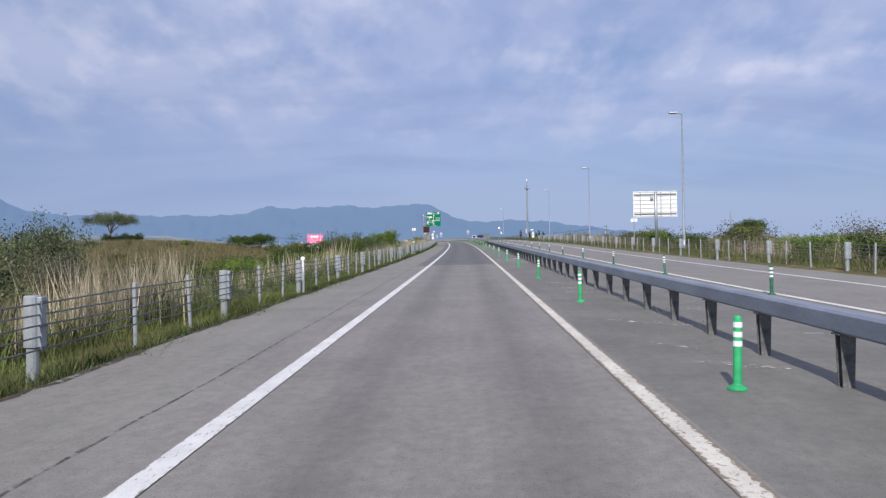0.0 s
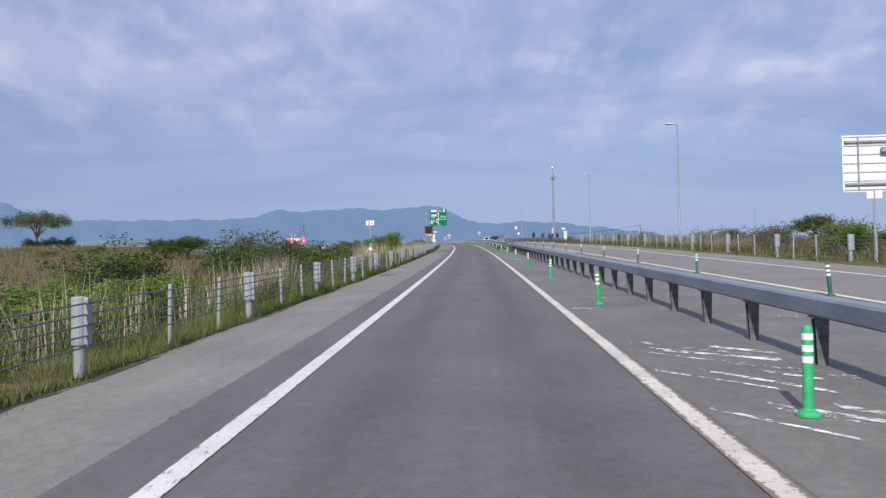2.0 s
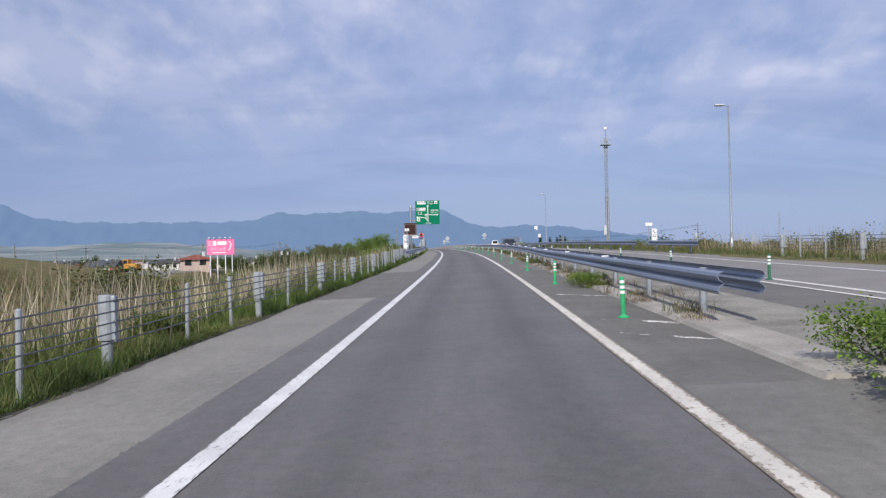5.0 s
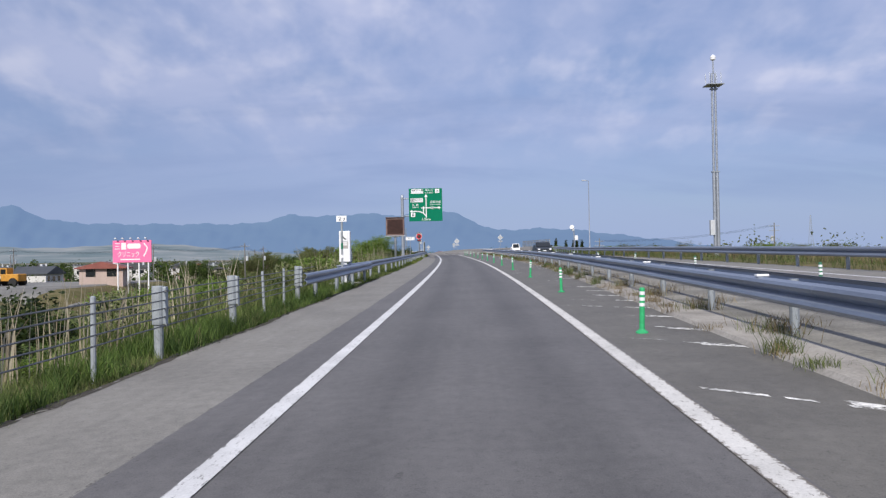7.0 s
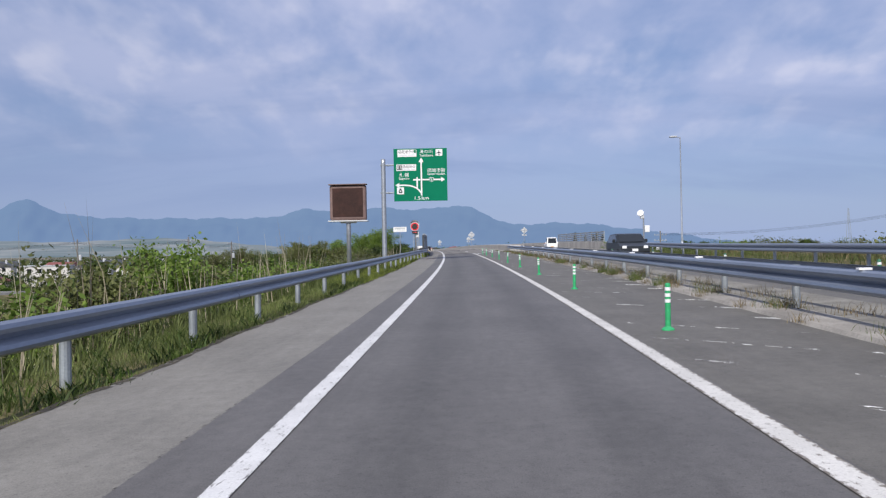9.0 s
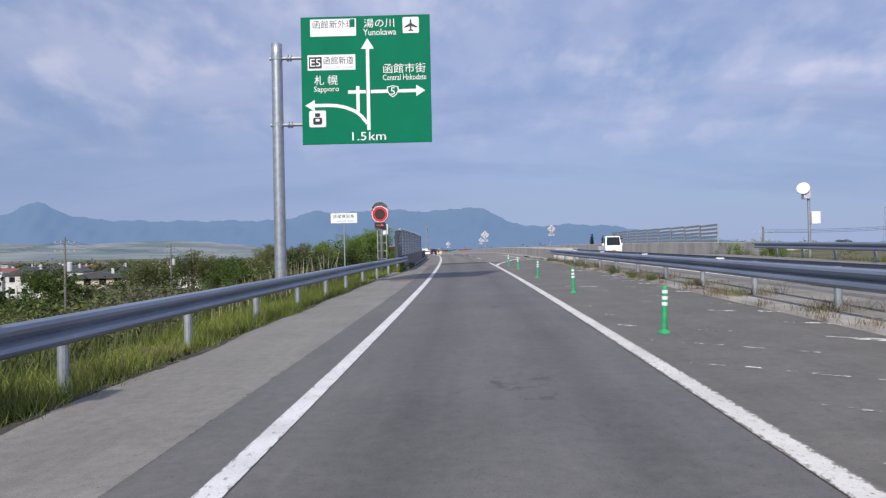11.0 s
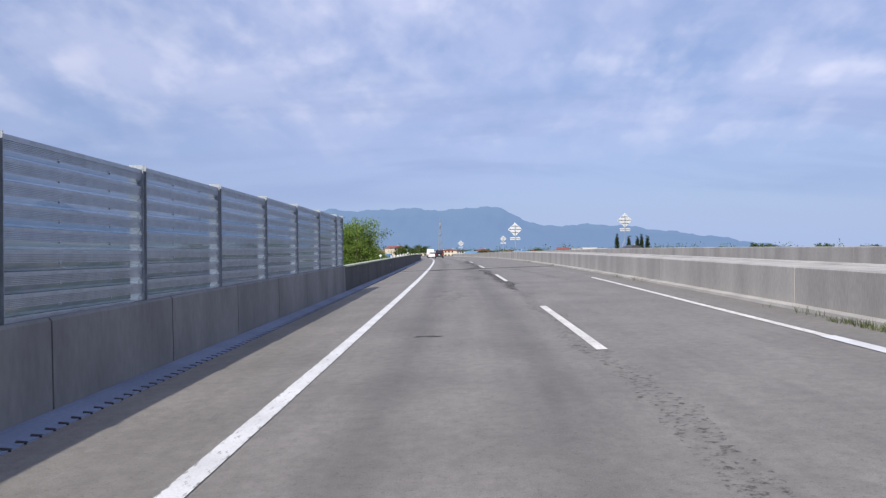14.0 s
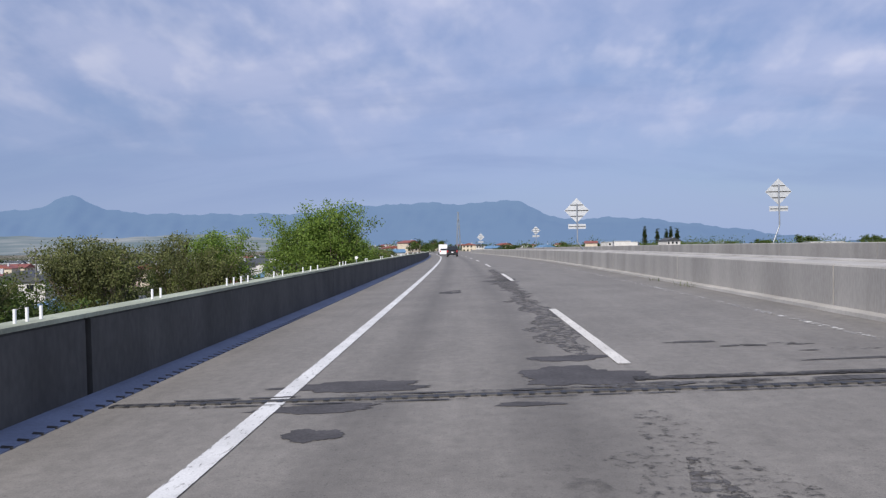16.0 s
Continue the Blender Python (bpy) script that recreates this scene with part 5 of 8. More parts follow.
def noise_barrier(a, count, pitch, u, low, top, facing, label, rows_n=6, short=1.0):
    ob = thing("noise_barrier", Matrix(), label, "noise barrier", "noise barriers")
    dz = (top - low - 0.06) / rows_n
    # one folded louvre, in metres from its bay's first post
    bars, sheet = bmesh.new(), bmesh.new()
    prof = [(0.0, 0.0), (-0.045, 0.012), (-0.045, 0.03), (0.0, 0.045)]
    for k in range(6):
        zz = dz * (0.50 + 0.08 * k)
        box(bars, -0.062, -0.050, 0.05, pitch - 0.05, zz, zz + 0.011)
    for y0 in (pitch * 0.34, pitch * 0.70):
        box(bars, -0.060, -0.03, y0, y0 + 0.02, dz * 0.42, dz * 0.62)
    box(bars, -0.062, 0.0, 0.05, pitch - 0.05, -0.008, 0.02)
    row_ = [[sheet.verts.new((x, y_, z)) for x, z in ((0.0, 0.02), (-0.02, dz * 0.16), (-0.005, dz * 0.26), (-0.04, dz * 0.42), (-0.048, dz * 0.5), (-0.02, dz * 0.75), (-0.012, dz * 0.985))] for y_ in (0.05, pitch - 0.05)]
    for i in range(6):
        sheet.faces.new((row_[0][i], row_[1][i], row_[1][i + 1], row_[0][i + 1]))
    mb, ms = bpy.data.meshes.new("louvre"), bpy.data.meshes.new("clear_sheet")
    bars.to_mesh(mb)
    sheet.to_mesh(ms)
    bars.free()
    sheet.free()
    mb.materials.append(GALV)
    ms.materials.append(CLEAR)
    # the end bay: dark pierced sheet, two rows of square holes in each fold
    holes = bmesh.new()
    box(holes, -0.03, -0.024, 0.05, pitch - 0.05, 0.02, dz * 0.56)
    for zz in (0.56, 0.76, 0.96):
        box(holes, -0.055, -0.03, 0.05, pitch - 0.05, dz * zz - 0.007, dz * zz + 0.007)
    for zz in (0.595, 0.795):
        for k in range(58):
            y0 = 0.06 + (pitch - 0.12) * k / 58
            box(holes, -0.050, -0.045, y0, y0 + 0.021, dz * zz, dz * (zz + 0.13))
    mh = bpy.data.meshes.new("pierced_louvre")
    holes.to_mesh(mh)
    holes.free()
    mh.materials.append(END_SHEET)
    caps = bmesh.new()
    box(caps, -0.06, 0.06, 0.05, pitch - 0.05, low - 0.02, low + 0.035)
    mc = bpy.data.meshes.new("bottom_rail")
    caps.to_mesh(mc)
    caps.free()
    caps = bmesh.new()
    box(caps, -0.06, 0.04, 0.05, pitch - 0.05, top - 0.045, top)
    mt_ = bpy.data.meshes.new("top_rail")
    caps.to_mesh(mt_)
    caps.free()
    mc.materials.append(GALV)
    mt_.materials.append(GALV)
    bm = bmesh.new()
    box(bm, -0.085, 0.085, -0.055, -0.045, low - 0.05, top + 0.02)
    box(bm, -0.085, 0.085, 0.045, 0.055, low - 0.05, top + 0.02)
    box(bm, -0.008, 0.008, -0.045, 0.045, low - 0.05, top + 0.02)
    box(bm, -0.13, 0.13, -0.12, 0.12, low - 0.035, low + 0.0)
    for r in range(rows_n):
        box(bm, -0.11, -0.085, -0.05, 0.05, low + 0.12 + r * dz, low + 0.16 + r * dz)
    mp_ = bpy.data.meshes.new("post")
    bm.to_mesh(mp_)
    bm.free()
    mp_.materials.append(GALV_OLD)
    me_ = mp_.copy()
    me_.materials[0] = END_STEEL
    for i in range(count + 1):
        s = a + i * pitch - (pitch * (1 - short) if i == count else 0)
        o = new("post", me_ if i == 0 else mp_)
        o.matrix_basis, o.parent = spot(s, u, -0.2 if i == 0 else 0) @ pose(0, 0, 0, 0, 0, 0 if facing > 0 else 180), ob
        if i < count:
            m = spot(s, u, 0) if facing > 0 else spot(s + pitch, u, 0) @ pose(0, 0, 0, 0, 0, 180)
            if i == count - 1 and facing > 0:
                m = m @ Matrix.Diagonal((1, short, 1, 1))
            flip_ = Matrix.Diagonal((-1, 1, 1, 1))
            more = 2 if (i == 0 and facing > 0) else 0
            m = m @ pose(0, 0, -0.17 if more else 0, 2.2 if more else 0, 0, 0)
            for nm, me in (("bottom_rail", mc), ("top_rail", mt_)):
                o = new(nm, me)
                o.matrix_basis, o.parent = m @ pose(0, 0, -more * dz if nm == "bottom_rail" else 0) @ flip_, ob
            for r in range(-more, rows_n):
                for nm, me in ((("louvre", mb), ("clear_sheet", ms)) if not more else (("pierced_louvre", mh),)):
                    o = new(nm, me)
                    o.matrix_basis, o.parent = m @ pose(0, 0, low + 0.03 + r * dz) @ flip_, ob
    return ob


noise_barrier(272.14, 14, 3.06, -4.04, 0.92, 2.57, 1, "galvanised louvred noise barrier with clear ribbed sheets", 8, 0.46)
def slat_barrier(a, count, pitch, u, low, top, label):
    """An open barrier of dark horizontal slats between posts."""
    ob = thing("slat_barrier", Matrix(), label, "noise barrier", "noise barriers")
    bm = bmesh.new()
    box(bm, -0.05, 0.05, -0.04, 0.04, low - 0.04, top + 0.02)
    mp_ = bpy.data.meshes.new("post")
    bm.to_mesh(mp_)
    bm.free()
    bm = bmesh.new()
    prism(bm, [(-0.03, 0.0), (0.03, 0.03), (0.03, 0.13), (-0.03, 0.16)], 0.03, pitch - 0.03)
    ms_ = bpy.data.meshes.new("slat")
    bm.to_mesh(ms_)
    bm.free()
    mp_.materials.append(GALV_OLD)
    ms_.materials.append(SLAT)
    for i in range(count + 1):
        o = new("post", mp_)
        o.matrix_basis, o.parent = spot(a + i * pitch, u, 0), ob
        if i < count:
            for k in range(5):
                o = new("slat", ms_)
                o.matrix_basis, o.parent = spot(a + i * pitch, u, low + 0.03 + k * (top - low - 0.16) / 4), ob


SLAT = material("grey_slat", (0.27, 0.275, 0.275), 0.6, 0.2, var=0.2, scale=2, fine=30, bump=0.1)
slat_barrier(282.1, 9, 3.8, 17.7, 0.80, 2.06, "low open barrier of grey horizontal slats on the opposite parapet")


# ---- lettering ----
def words(text, x0, x1, z0, z1, y, mat, parent, name="lettering"):
    """Flat letters fitted into a box on a panel that faces -y."""
    cu = bpy.data.curves.new("t", "FONT")
    cu.body = text
    cu.resolution_u = 2
    tmp = new("t", cu)
    bpy.context.view_layer.update()
    me = bpy.data.meshes.new_from_object(tmp.evaluated_get(bpy.context.evaluated_depsgraph_get()))
    bpy.data.objects.remove(tmp)
    co = np.array([v.co[:] for v in me.vertices]) if len(me.vertices) else np.zeros((1, 3))
    lo, hi = co.min(0), co.max(0)
    sx, sz = (x1 - x0) / max(hi[0] - lo[0], 1e-6), (z1 - z0) / max(hi[1] - lo[1], 1e-6)
    for v in me.vertices:
        v.co = ((v.co[0] - lo[0]) * sx + x0, y, (v.co[1] - lo[1]) * sz + z0)
    me.name = name
    me.materials.clear()
    me.materials.append(mat)
    o = new(name, me)
    o.parent = parent
    return o


def plate(name, x0, x1, z0, z1, y0, y1, mat, parent, label="", r=0.0):
    bm = bmesh.new()
    if r:
        pts = []
        for cx, cz, a0 in ((x1 - r, z1 - r, 0), (x0 + r, z1 - r, 90), (x0 + r, z0 + r, 180), (x1 - r, z0 + r, 270)):
            pts += [(cx + r * math.cos(radians(a0 + k * 30)), cz + r * math.sin(radians(a0 + k * 30))) for k in range(4)]
        prism(bm, pts, y0, y1)
    else:
        box(bm, x0, x1, y0, y1, z0, z1)
    return part(name, bm, mat, parent, label)


def ribbon(pts, w):
    """A flat line of width w through (x, z) points."""
    left, right = [], []
    for i, (x, z) in enumerate(pts):
        a, b = pts[max(0, i - 1)], pts[min(len(pts) - 1, i + 1)]
        d = math.hypot(b[0] - a[0], b[1] - a[1])
        nx, nz = -(b[1] - a[1]) / d * w / 2, (b[0] - a[0]) / d * w / 2
        left.append((x + nx, z + nz))
        right.append((x - nx, z - nz))
    return left, right


def stripe(pts, w, y, mat, parent, name="line"):
    bm = bmesh.new()
    l_, r_ = ribbon(pts, w)
    for i in range(len(pts) - 1):
        q = [(l_[i][0], l_[i][1]), (l_[i + 1][0], l_[i + 1][1]), (r_[i + 1][0], r_[i + 1][1]), (r_[i][0], r_[i][1])]
        bm.faces.new([bm.verts.new((a, y, b)) for a, b in q])
    return part(name, bm, mat, parent)


def flat_shape(outline, y, mat, parent, name):
    bm = bmesh.new()
    bm.faces.new([bm.verts.new((a, y, b)) for a, b in outline])
    return part(name, bm, mat, parent)


def direction_sign():
    ob = thing("direction_sign", spot(255.0, -3.68, -0.06) @ Matrix.Diagonal((1.045, 1.045, 1.045, 1)), "large green highway direction sign hung from a tall steel pole", "road sign")
    W, H, Z0 = 4.42, 4.36, 5.01
    px = -3.1
    part("pole", lathe(bmesh.new(), [(0.205, -0.6), (0.205, 0.5), (0.185, 8.2), (0.185, 8.55), (0.05, 8.6)], 20, (px, 0.25, 0)), GALV, ob, "tall round galvanised pole", True)
    for z in (5.75, 8.05):
        arm = part("arm", tubem((px - 0.25, 0.25, z), (-2.05, 0.25, z), 0.062, n=12), GALV, ob)
        bm = lathe(bmesh.new(), [(0.20, -0.07), (0.20, 0.07)], 18, (px, 0.25, z))
        part("clamp", bm, GALV_OLD, arm)
        bm = tube(bmesh.new(), (px + 0.36, 0.25, z), (px + 0.40, 0.25, z), 0.115, n=14)
        tube(bm, (px + 0.46, 0.25, z), (px + 0.50, 0.25, z), 0.115, n=14)
        part("flange", bm, GALV_OLD, arm)
    bm = boxm(-W / 2, W / 2, 0, 0.05, Z0, Z0 + H, bevel=0.012)
    pan = part("panel", bm, SIGN_GREEN, ob, "green reflective panel with white lettering")
    bm = bmesh.new()
    for z in np.linspace(Z0 + 0.25, Z0 + H - 0.25, 6):
        box(bm, -W / 2 + 0.05, W / 2 - 0.05, 0.055, 0.11, z - 0.03, z + 0.03)
    for x in (-1.6, 0, 1.6):
        box(bm, x - 0.04, x + 0.04, 0.11, 0.19, Z0 + 0.1, Z0 + H - 0.1)
    part("back_frame", bm, GALV_OLD, ob)
    X = lambda f_: -W / 2 + W * f_
    Z = lambda v: Z0 + H * (1 - v)
    y = -0.006
    plate("inset", X(.075), X(.43), Z(.155), Z(.02), -0.012, -0.003, WHITE, pan)
    words("函館新外環", X(.095), X(.415), Z(.092), Z(.03), -0.015, CAR_DARK, pan)
    plate("bar", X(.10), X(.25), Z(.135), Z(.112), -0.016, -0.012, GREY_SHEET, pan)
    plate("bar", X(.27), X(.40), Z(.135), Z(.112), -0.016, -0.012, GREY_SHEET, pan)
    plate("green_inset", X(.385), X(.42), Z(.085), Z(.025), -0.0165, -0.012, SIGN_GREEN, pan)
    words("湯の川", X(.49), X(.725), Z(.095), Z(.025), y, WHITE, pan)
    words("Yunokawa", X(.485), X(.74), Z(.155), Z(.105), y, WHITE, pan)
    plate("inset", X(.79), X(.915), Z(.145), Z(.02), -0.012, -0.003, WHITE, pan, r=0.04)
    cx, cz = X(.852), Z(.082)
    plane_ = [(0, .22), (.03, .15), (.03, .06), (.22, -.06), (.22, -.1), (.03, -.05), (.025, -.15), (.08, -.19), (.08, -.22), (0, -.2),
              (-.08, -.22), (-.08, -.19), (-.025, -.15), (-.03, -.05), (-.22, -.1), (-.22, -.06), (-.03, .06), (-.03, .15)]
    flat_shape([(cx + a, cz + b) for a, b in plane_], -0.015, CAR_DARK, pan, "aircraft_symbol")
    plate("inset", X(.05), X(.42), Z(.42), Z(.30), -0.012, -0.003, WHITE, pan)
    plate("route_box", X(.06), X(.16), Z(.405), Z(.315), -0.016, -0.012, CAR_DARK, pan)
    words("E5", X(.07), X(.15), Z(.39), Z(.33), -0.019, WHITE, pan)
    words("函館新道", X(.175), X(.405), Z(.375), Z(.315), -0.015, CAR_DARK, pan)
    plate("bar", X(.18), X(.30), Z(.41), Z(.39), -0.016, -0.012, GREY_SHEET, pan)
    plate("bar", X(.32), X(.40), Z(.41), Z(.39), -0.016, -0.012, GREY_SHEET, pan)
    words("札", X(.10), X(.175), Z(.535), Z(.46), y, WHITE, pan)
    words("幌", X(.205), X(.28), Z(.535), Z(.46), y, WHITE, pan)
    words("Sapporo", X(.095), X(.29), Z(.60), Z(.545), y, WHITE, pan)
    words("函館市街", X(.635), X(.96), Z(.455), Z(.38), y, WHITE, pan)
    words("Central Hakodate", X(.63), X(.965), Z(.51), Z(.465), y, WHITE, pan)
    stripe([(X(.515), Z(.25)), (X(.515), Z(.895))], 0.115, y, WHITE, pan, "route_line")
    flat_shape([(X(.515), Z(.175)), (X(.565), Z(.26)), (X(.465), Z(.26))], y - 0.001, WHITE, pan, "arrow_head")
    stripe([(X(.535), Z(.595)), (X(.90), Z(.595))], 0.115, y, WHITE, pan, "route_line")
    flat_shape([(X(.955), Z(.595)), (X(.885), Z(.55)), (X(.885), Z(.64))], y - 0.001, WHITE, pan, "arrow_head")
    stripe([(X(.36), Z(.595)), (X(.495), Z(.595))], 0.115, y, WHITE, pan, "route_line")
    stripe([(X(.435), Z(.55)), (X(.435), Z(.75))], 0.115, y - 0.001, WHITE, pan, "route_line")
    cv = [(X(.09), Z(.695)), (X(.20), Z(.695)), (X(.27), Z(.70)), (X(.34), Z(.715)), (X(.41), Z(.745)), (X(.46), Z(.785)), (X(.505), Z(.845))]
    stripe(cv, 0.115, y - 0.002, WHITE, pan, "route_line")
    flat_shape([(X(.025), Z(.695)), (X(.10), Z(.65)), (X(.10), Z(.74))], y - 0.001, WHITE, pan, "arrow_head")
    sh = [(-.17, .13), (0, .17), (.17, .13), (.17, 0), (.10, -.12), (0, -.19), (-.10, -.12), (-.17, 0)]
    flat_shape([(X(.705) + a * 1.15, Z(.595) + b * 1.15) for a, b in sh], -0.009, WHITE, pan, "route_shield")
    flat_shape([(X(.705) + a * .95, Z(.595) + b * .95) for a, b in sh], -0.0115, SIGN_GREEN, pan, "route_shield")
    words("5", X(.688), X(.722), Z(.625), Z(.567), -0.0145, WHITE, pan)
    plate("inset", X(.055), X(.185), Z(.865), Z(.735), -0.012, -0.003, WHITE, pan, r=0.06)
    plate("symbol", X(.085), X(.155), Z(.845), Z(.79), -0.016, -0.012, CAR_DARK, pan, r=0.05)
    plate("symbol", X(.10), X(.14), Z(.785), Z(.755), -0.016, -0.012, CAR_DARK, pan, r=0.03)
    plate("symbol", X(.105), X(.135), Z(.82), Z(.80), -0.02, -0.016, WHITE, pan)
    words("1.5", X(.385), X(.495), Z(.975), Z(.91), y, WHITE, pan)
    words("km", X(.515), X(.645), Z(.975), Z(.91), y, WHITE, pan)


direction_sign()


def led_board():
    ob = thing("message_board", spot(229.2, -6.55, -0.15), "reddish brown electronic message board, blank, on a steel post", "message board")
    part("post", lathe(bmesh.new(), [(0.13, -1.2), (0.12, 2.9), (0.12, 3.0)], 16), GALV, ob, smooth=True)
    part("bracket", boxm(-0.42, 0.42, -0.12, 0.12, 2.88, 3.0, bevel=0.02), WHITE, ob)
    part("case", boxm(-0.98, 0.98, -0.2, 0.28, 3.02, 4.93, bevel=0.12), LED_CASE, ob, "weathered brown steel case")
    part("screen", boxm(-0.82, 0.82, -0.212, -0.19, 3.2, 4.75), material("led_matrix", (0.034, 0.013, 0.010), 0.8, var=0.35, scale=2.5, fine=35, bump=0.2, grain=0.5), ob, "dark red blank lamp screen")
    part("hood", boxm(-1.02, 1.02, -0.34, 0.2, 4.93, 4.97), LED_CASE, ob)
    part("ledge", boxm(-1.06, 1.06, -0.3, 0.3, 2.96, 3.02, bevel=0.01), GREY_SHEET, ob, "pale ledge under the case")


led_board()


def speed_sign():
    ob = thing("speed_sign", spot(271.4, -4.90, -0.15), "round variable speed sign with a red ring on a post", "road sign")
    part("post", lathe(bmesh.new(), [(0.09, -0.8), (0.085, 3.0), (0.085, 3.02)], 14, (0.05, 0.16, 0)), GALV, ob, smooth=True)
    zc = 3.49
    bm = bmesh.new()
    prism(bm, disc(0.46, 32, 0, zc), 0.0, 0.34)
    part("housing", bm, GREY_SHEET, ob)
    # the hood: a half tube of sheet metal standing higher than the face
    bm = bmesh.new()
    n, zh = 26, zc + 0.22
    ring = []
    for y_, r in ((0.46, 0.485), (0.01, 0.485), (0.01, 0.473), (0.46, 0.473)):
        ring.append([bm.verts.new((r * math.cos(math.pi * (-0.22 + 1.44 * i / n)), y_, zh + r * math.sin(math.pi * (-0.22 + 1.44 * i / n)))) for i in range(n + 1)])
    for k in range(4):
        a, c = ring[k], ring[(k + 1) % 4]
        for i in range(n):
            bm.faces.new((a[i], a[i + 1], c[i + 1], c[i]))
    for i in (0, n):
        bm.faces.new([ring[k][i] for k in range(4)])
    bmesh.ops.recalc_face_normals(bm, faces=bm.faces[:])
    part("hood", bm, GREY_SHEET, ob, "grey sheet metal sun hood")
    bm = bmesh.new()
    prism(bm, disc(0.472, 32, 0, zh), 0.36, 0.40)
    part("hood_back", bm, GREY_SHEET, ob)
    for r, y_, mt, nm in ((0.455, -0.012, WHITE, "rim"), (0.425, -0.020, RED, "red_ring"), (0.30, -0.028, BLACK, "dark_face")):
        bm = bmesh.new()
        prism(bm, disc(r, 36, 0, zc), y_, 0.0)
        part(nm, bm, mt, ob)
    led = material("amber_leds", (0.06, 0.022, 0.018), 0.6, var=0.3, scale=30)
    led.node_tree.nodes["Principled BSDF"].inputs["Emission Color"].default_value = (1.0, 0.18, 0.04, 1)
    led.node_tree.nodes["Principled BSDF"].inputs["Emission Strength"].default_value = 0.004
    words("80", -0.16, 0.16, zc - 0.11, zc + 0.11, -0.031, led, ob, "dim_digits")
    part("lower_panel", boxm(-0.305, 0.305, -0.03, 0.10, 2.72, 3.02, bevel=0.01), BLACK, ob, "black lamp panel")
    glow = material("arrow_lamps", (0.5, 0.05, 0.06), 0.6)
    glow.node_tree.nodes["Principled BSDF"].inputs["Emission Color"].default_value = (1.0, 0.10, 0.12, 1)
    glow.node_tree.nodes["Principled BSDF"].inputs["Emission Strength"].default_value = 0.35
    flat_shape([(-0.2, 2.855), (0.08, 2.855), (0.08, 2.80), (0.22, 2.87), (0.08, 2.94), (0.08, 2.885), (-0.2, 2.885)], -0.034, glow, ob, "arrow_symbol")
    part("controller", boxm(0.08, 0.42, 0.18, 0.44, 2.34, 2.92, bevel=0.02), WHITE, ob, "pale control cabinet")
    for x in (-0.17, 0.34):
        part("bracing", boxm(x - 0.02, x + 0.02, 0.12, 0.16, 0.9, 2.7), GALV, ob)
    for z in (0.95, 1.4, 1.85, 2.3, 2.65):
        part("rung", boxm(-0.17, 0.34, 0.12, 0.15, z, z + 0.035), GALV, ob)


speed_sign()


def name_sign():
    ob = thing("bridge_name_sign", spot(266.2, -6.2, -0.2), "white bridge name sign on a thin round post", "road sign")
    part("post", tubem((0, 0.04, -1.8), (0, 0.04, 3.35), 0.038, n=12), GALV, ob)
    part("panel", boxm(-0.66, 0.66, -0.015, 0.01, 2.95, 3.45, bevel=0.008), WHITE, ob)
    ink = material("sign_ink", (0.05, 0.10, 0.10), 0.6)
    for k, ch in enumerate("桔梗高架橋"):
        words(ch, -0.53 + 0.215 * k, -0.35 + 0.215 * k, 3.20, 3.38, -0.018, ink, ob)
    for x0, x1 in ((-0.36, -0.12), (-0.06, 0.12), (0.18, 0.46)):
        plate("bar", x0, x1, 3.03, 3.09, -0.019, -0.015, GREY_SHEET, ob)


name_sign()


def kilo_post(s, u, h, mark, digits):
    ob = thing("kilometre_post", spot(s, u, h), "white kilometre plate on a pale post with a round reflector", "kilometre post", "kilometre posts")
    part("post", tubem((0, 0, -0.9), (0, 0, 2.45), 0.042, n=12), POST_PAINT, ob)
    part("sleeve", tubem((0, 0, mark + 0.30), (0, 0, mark + 0.52), 0.045, n=12), SIGN_GREEN, ob, "green band round the post")
    bm = bmesh.new()
    prism(bm, disc(0.075, 20, -0.02, mark), -0.06, -0.045)
    part("reflector", bm, WHITE, ob)
    pl = part("plate", boxm(-0.205, 0.205, -0.055, -0.043, 2.42, 2.66, bevel=0.004), WHITE, ob)
    words("2", -0.12, 0.0, 2.465, 2.615, -0.058, CAR_DARK, pl)
    if digits:
        words(digits, 0.06, 0.14, 2.465, 2.57, -0.058, CAR_DARK, pl)
    else:
        plate("bar", 0.08, 0.19, 2.47, 2.58, -0.059, -0.055, CAR_DARK, pl)


kilo_post(177.54, -4.96, 0.16, 1.04, "3")
kilo_post(80.0, -4.98, -0.10, 1.26, "4")


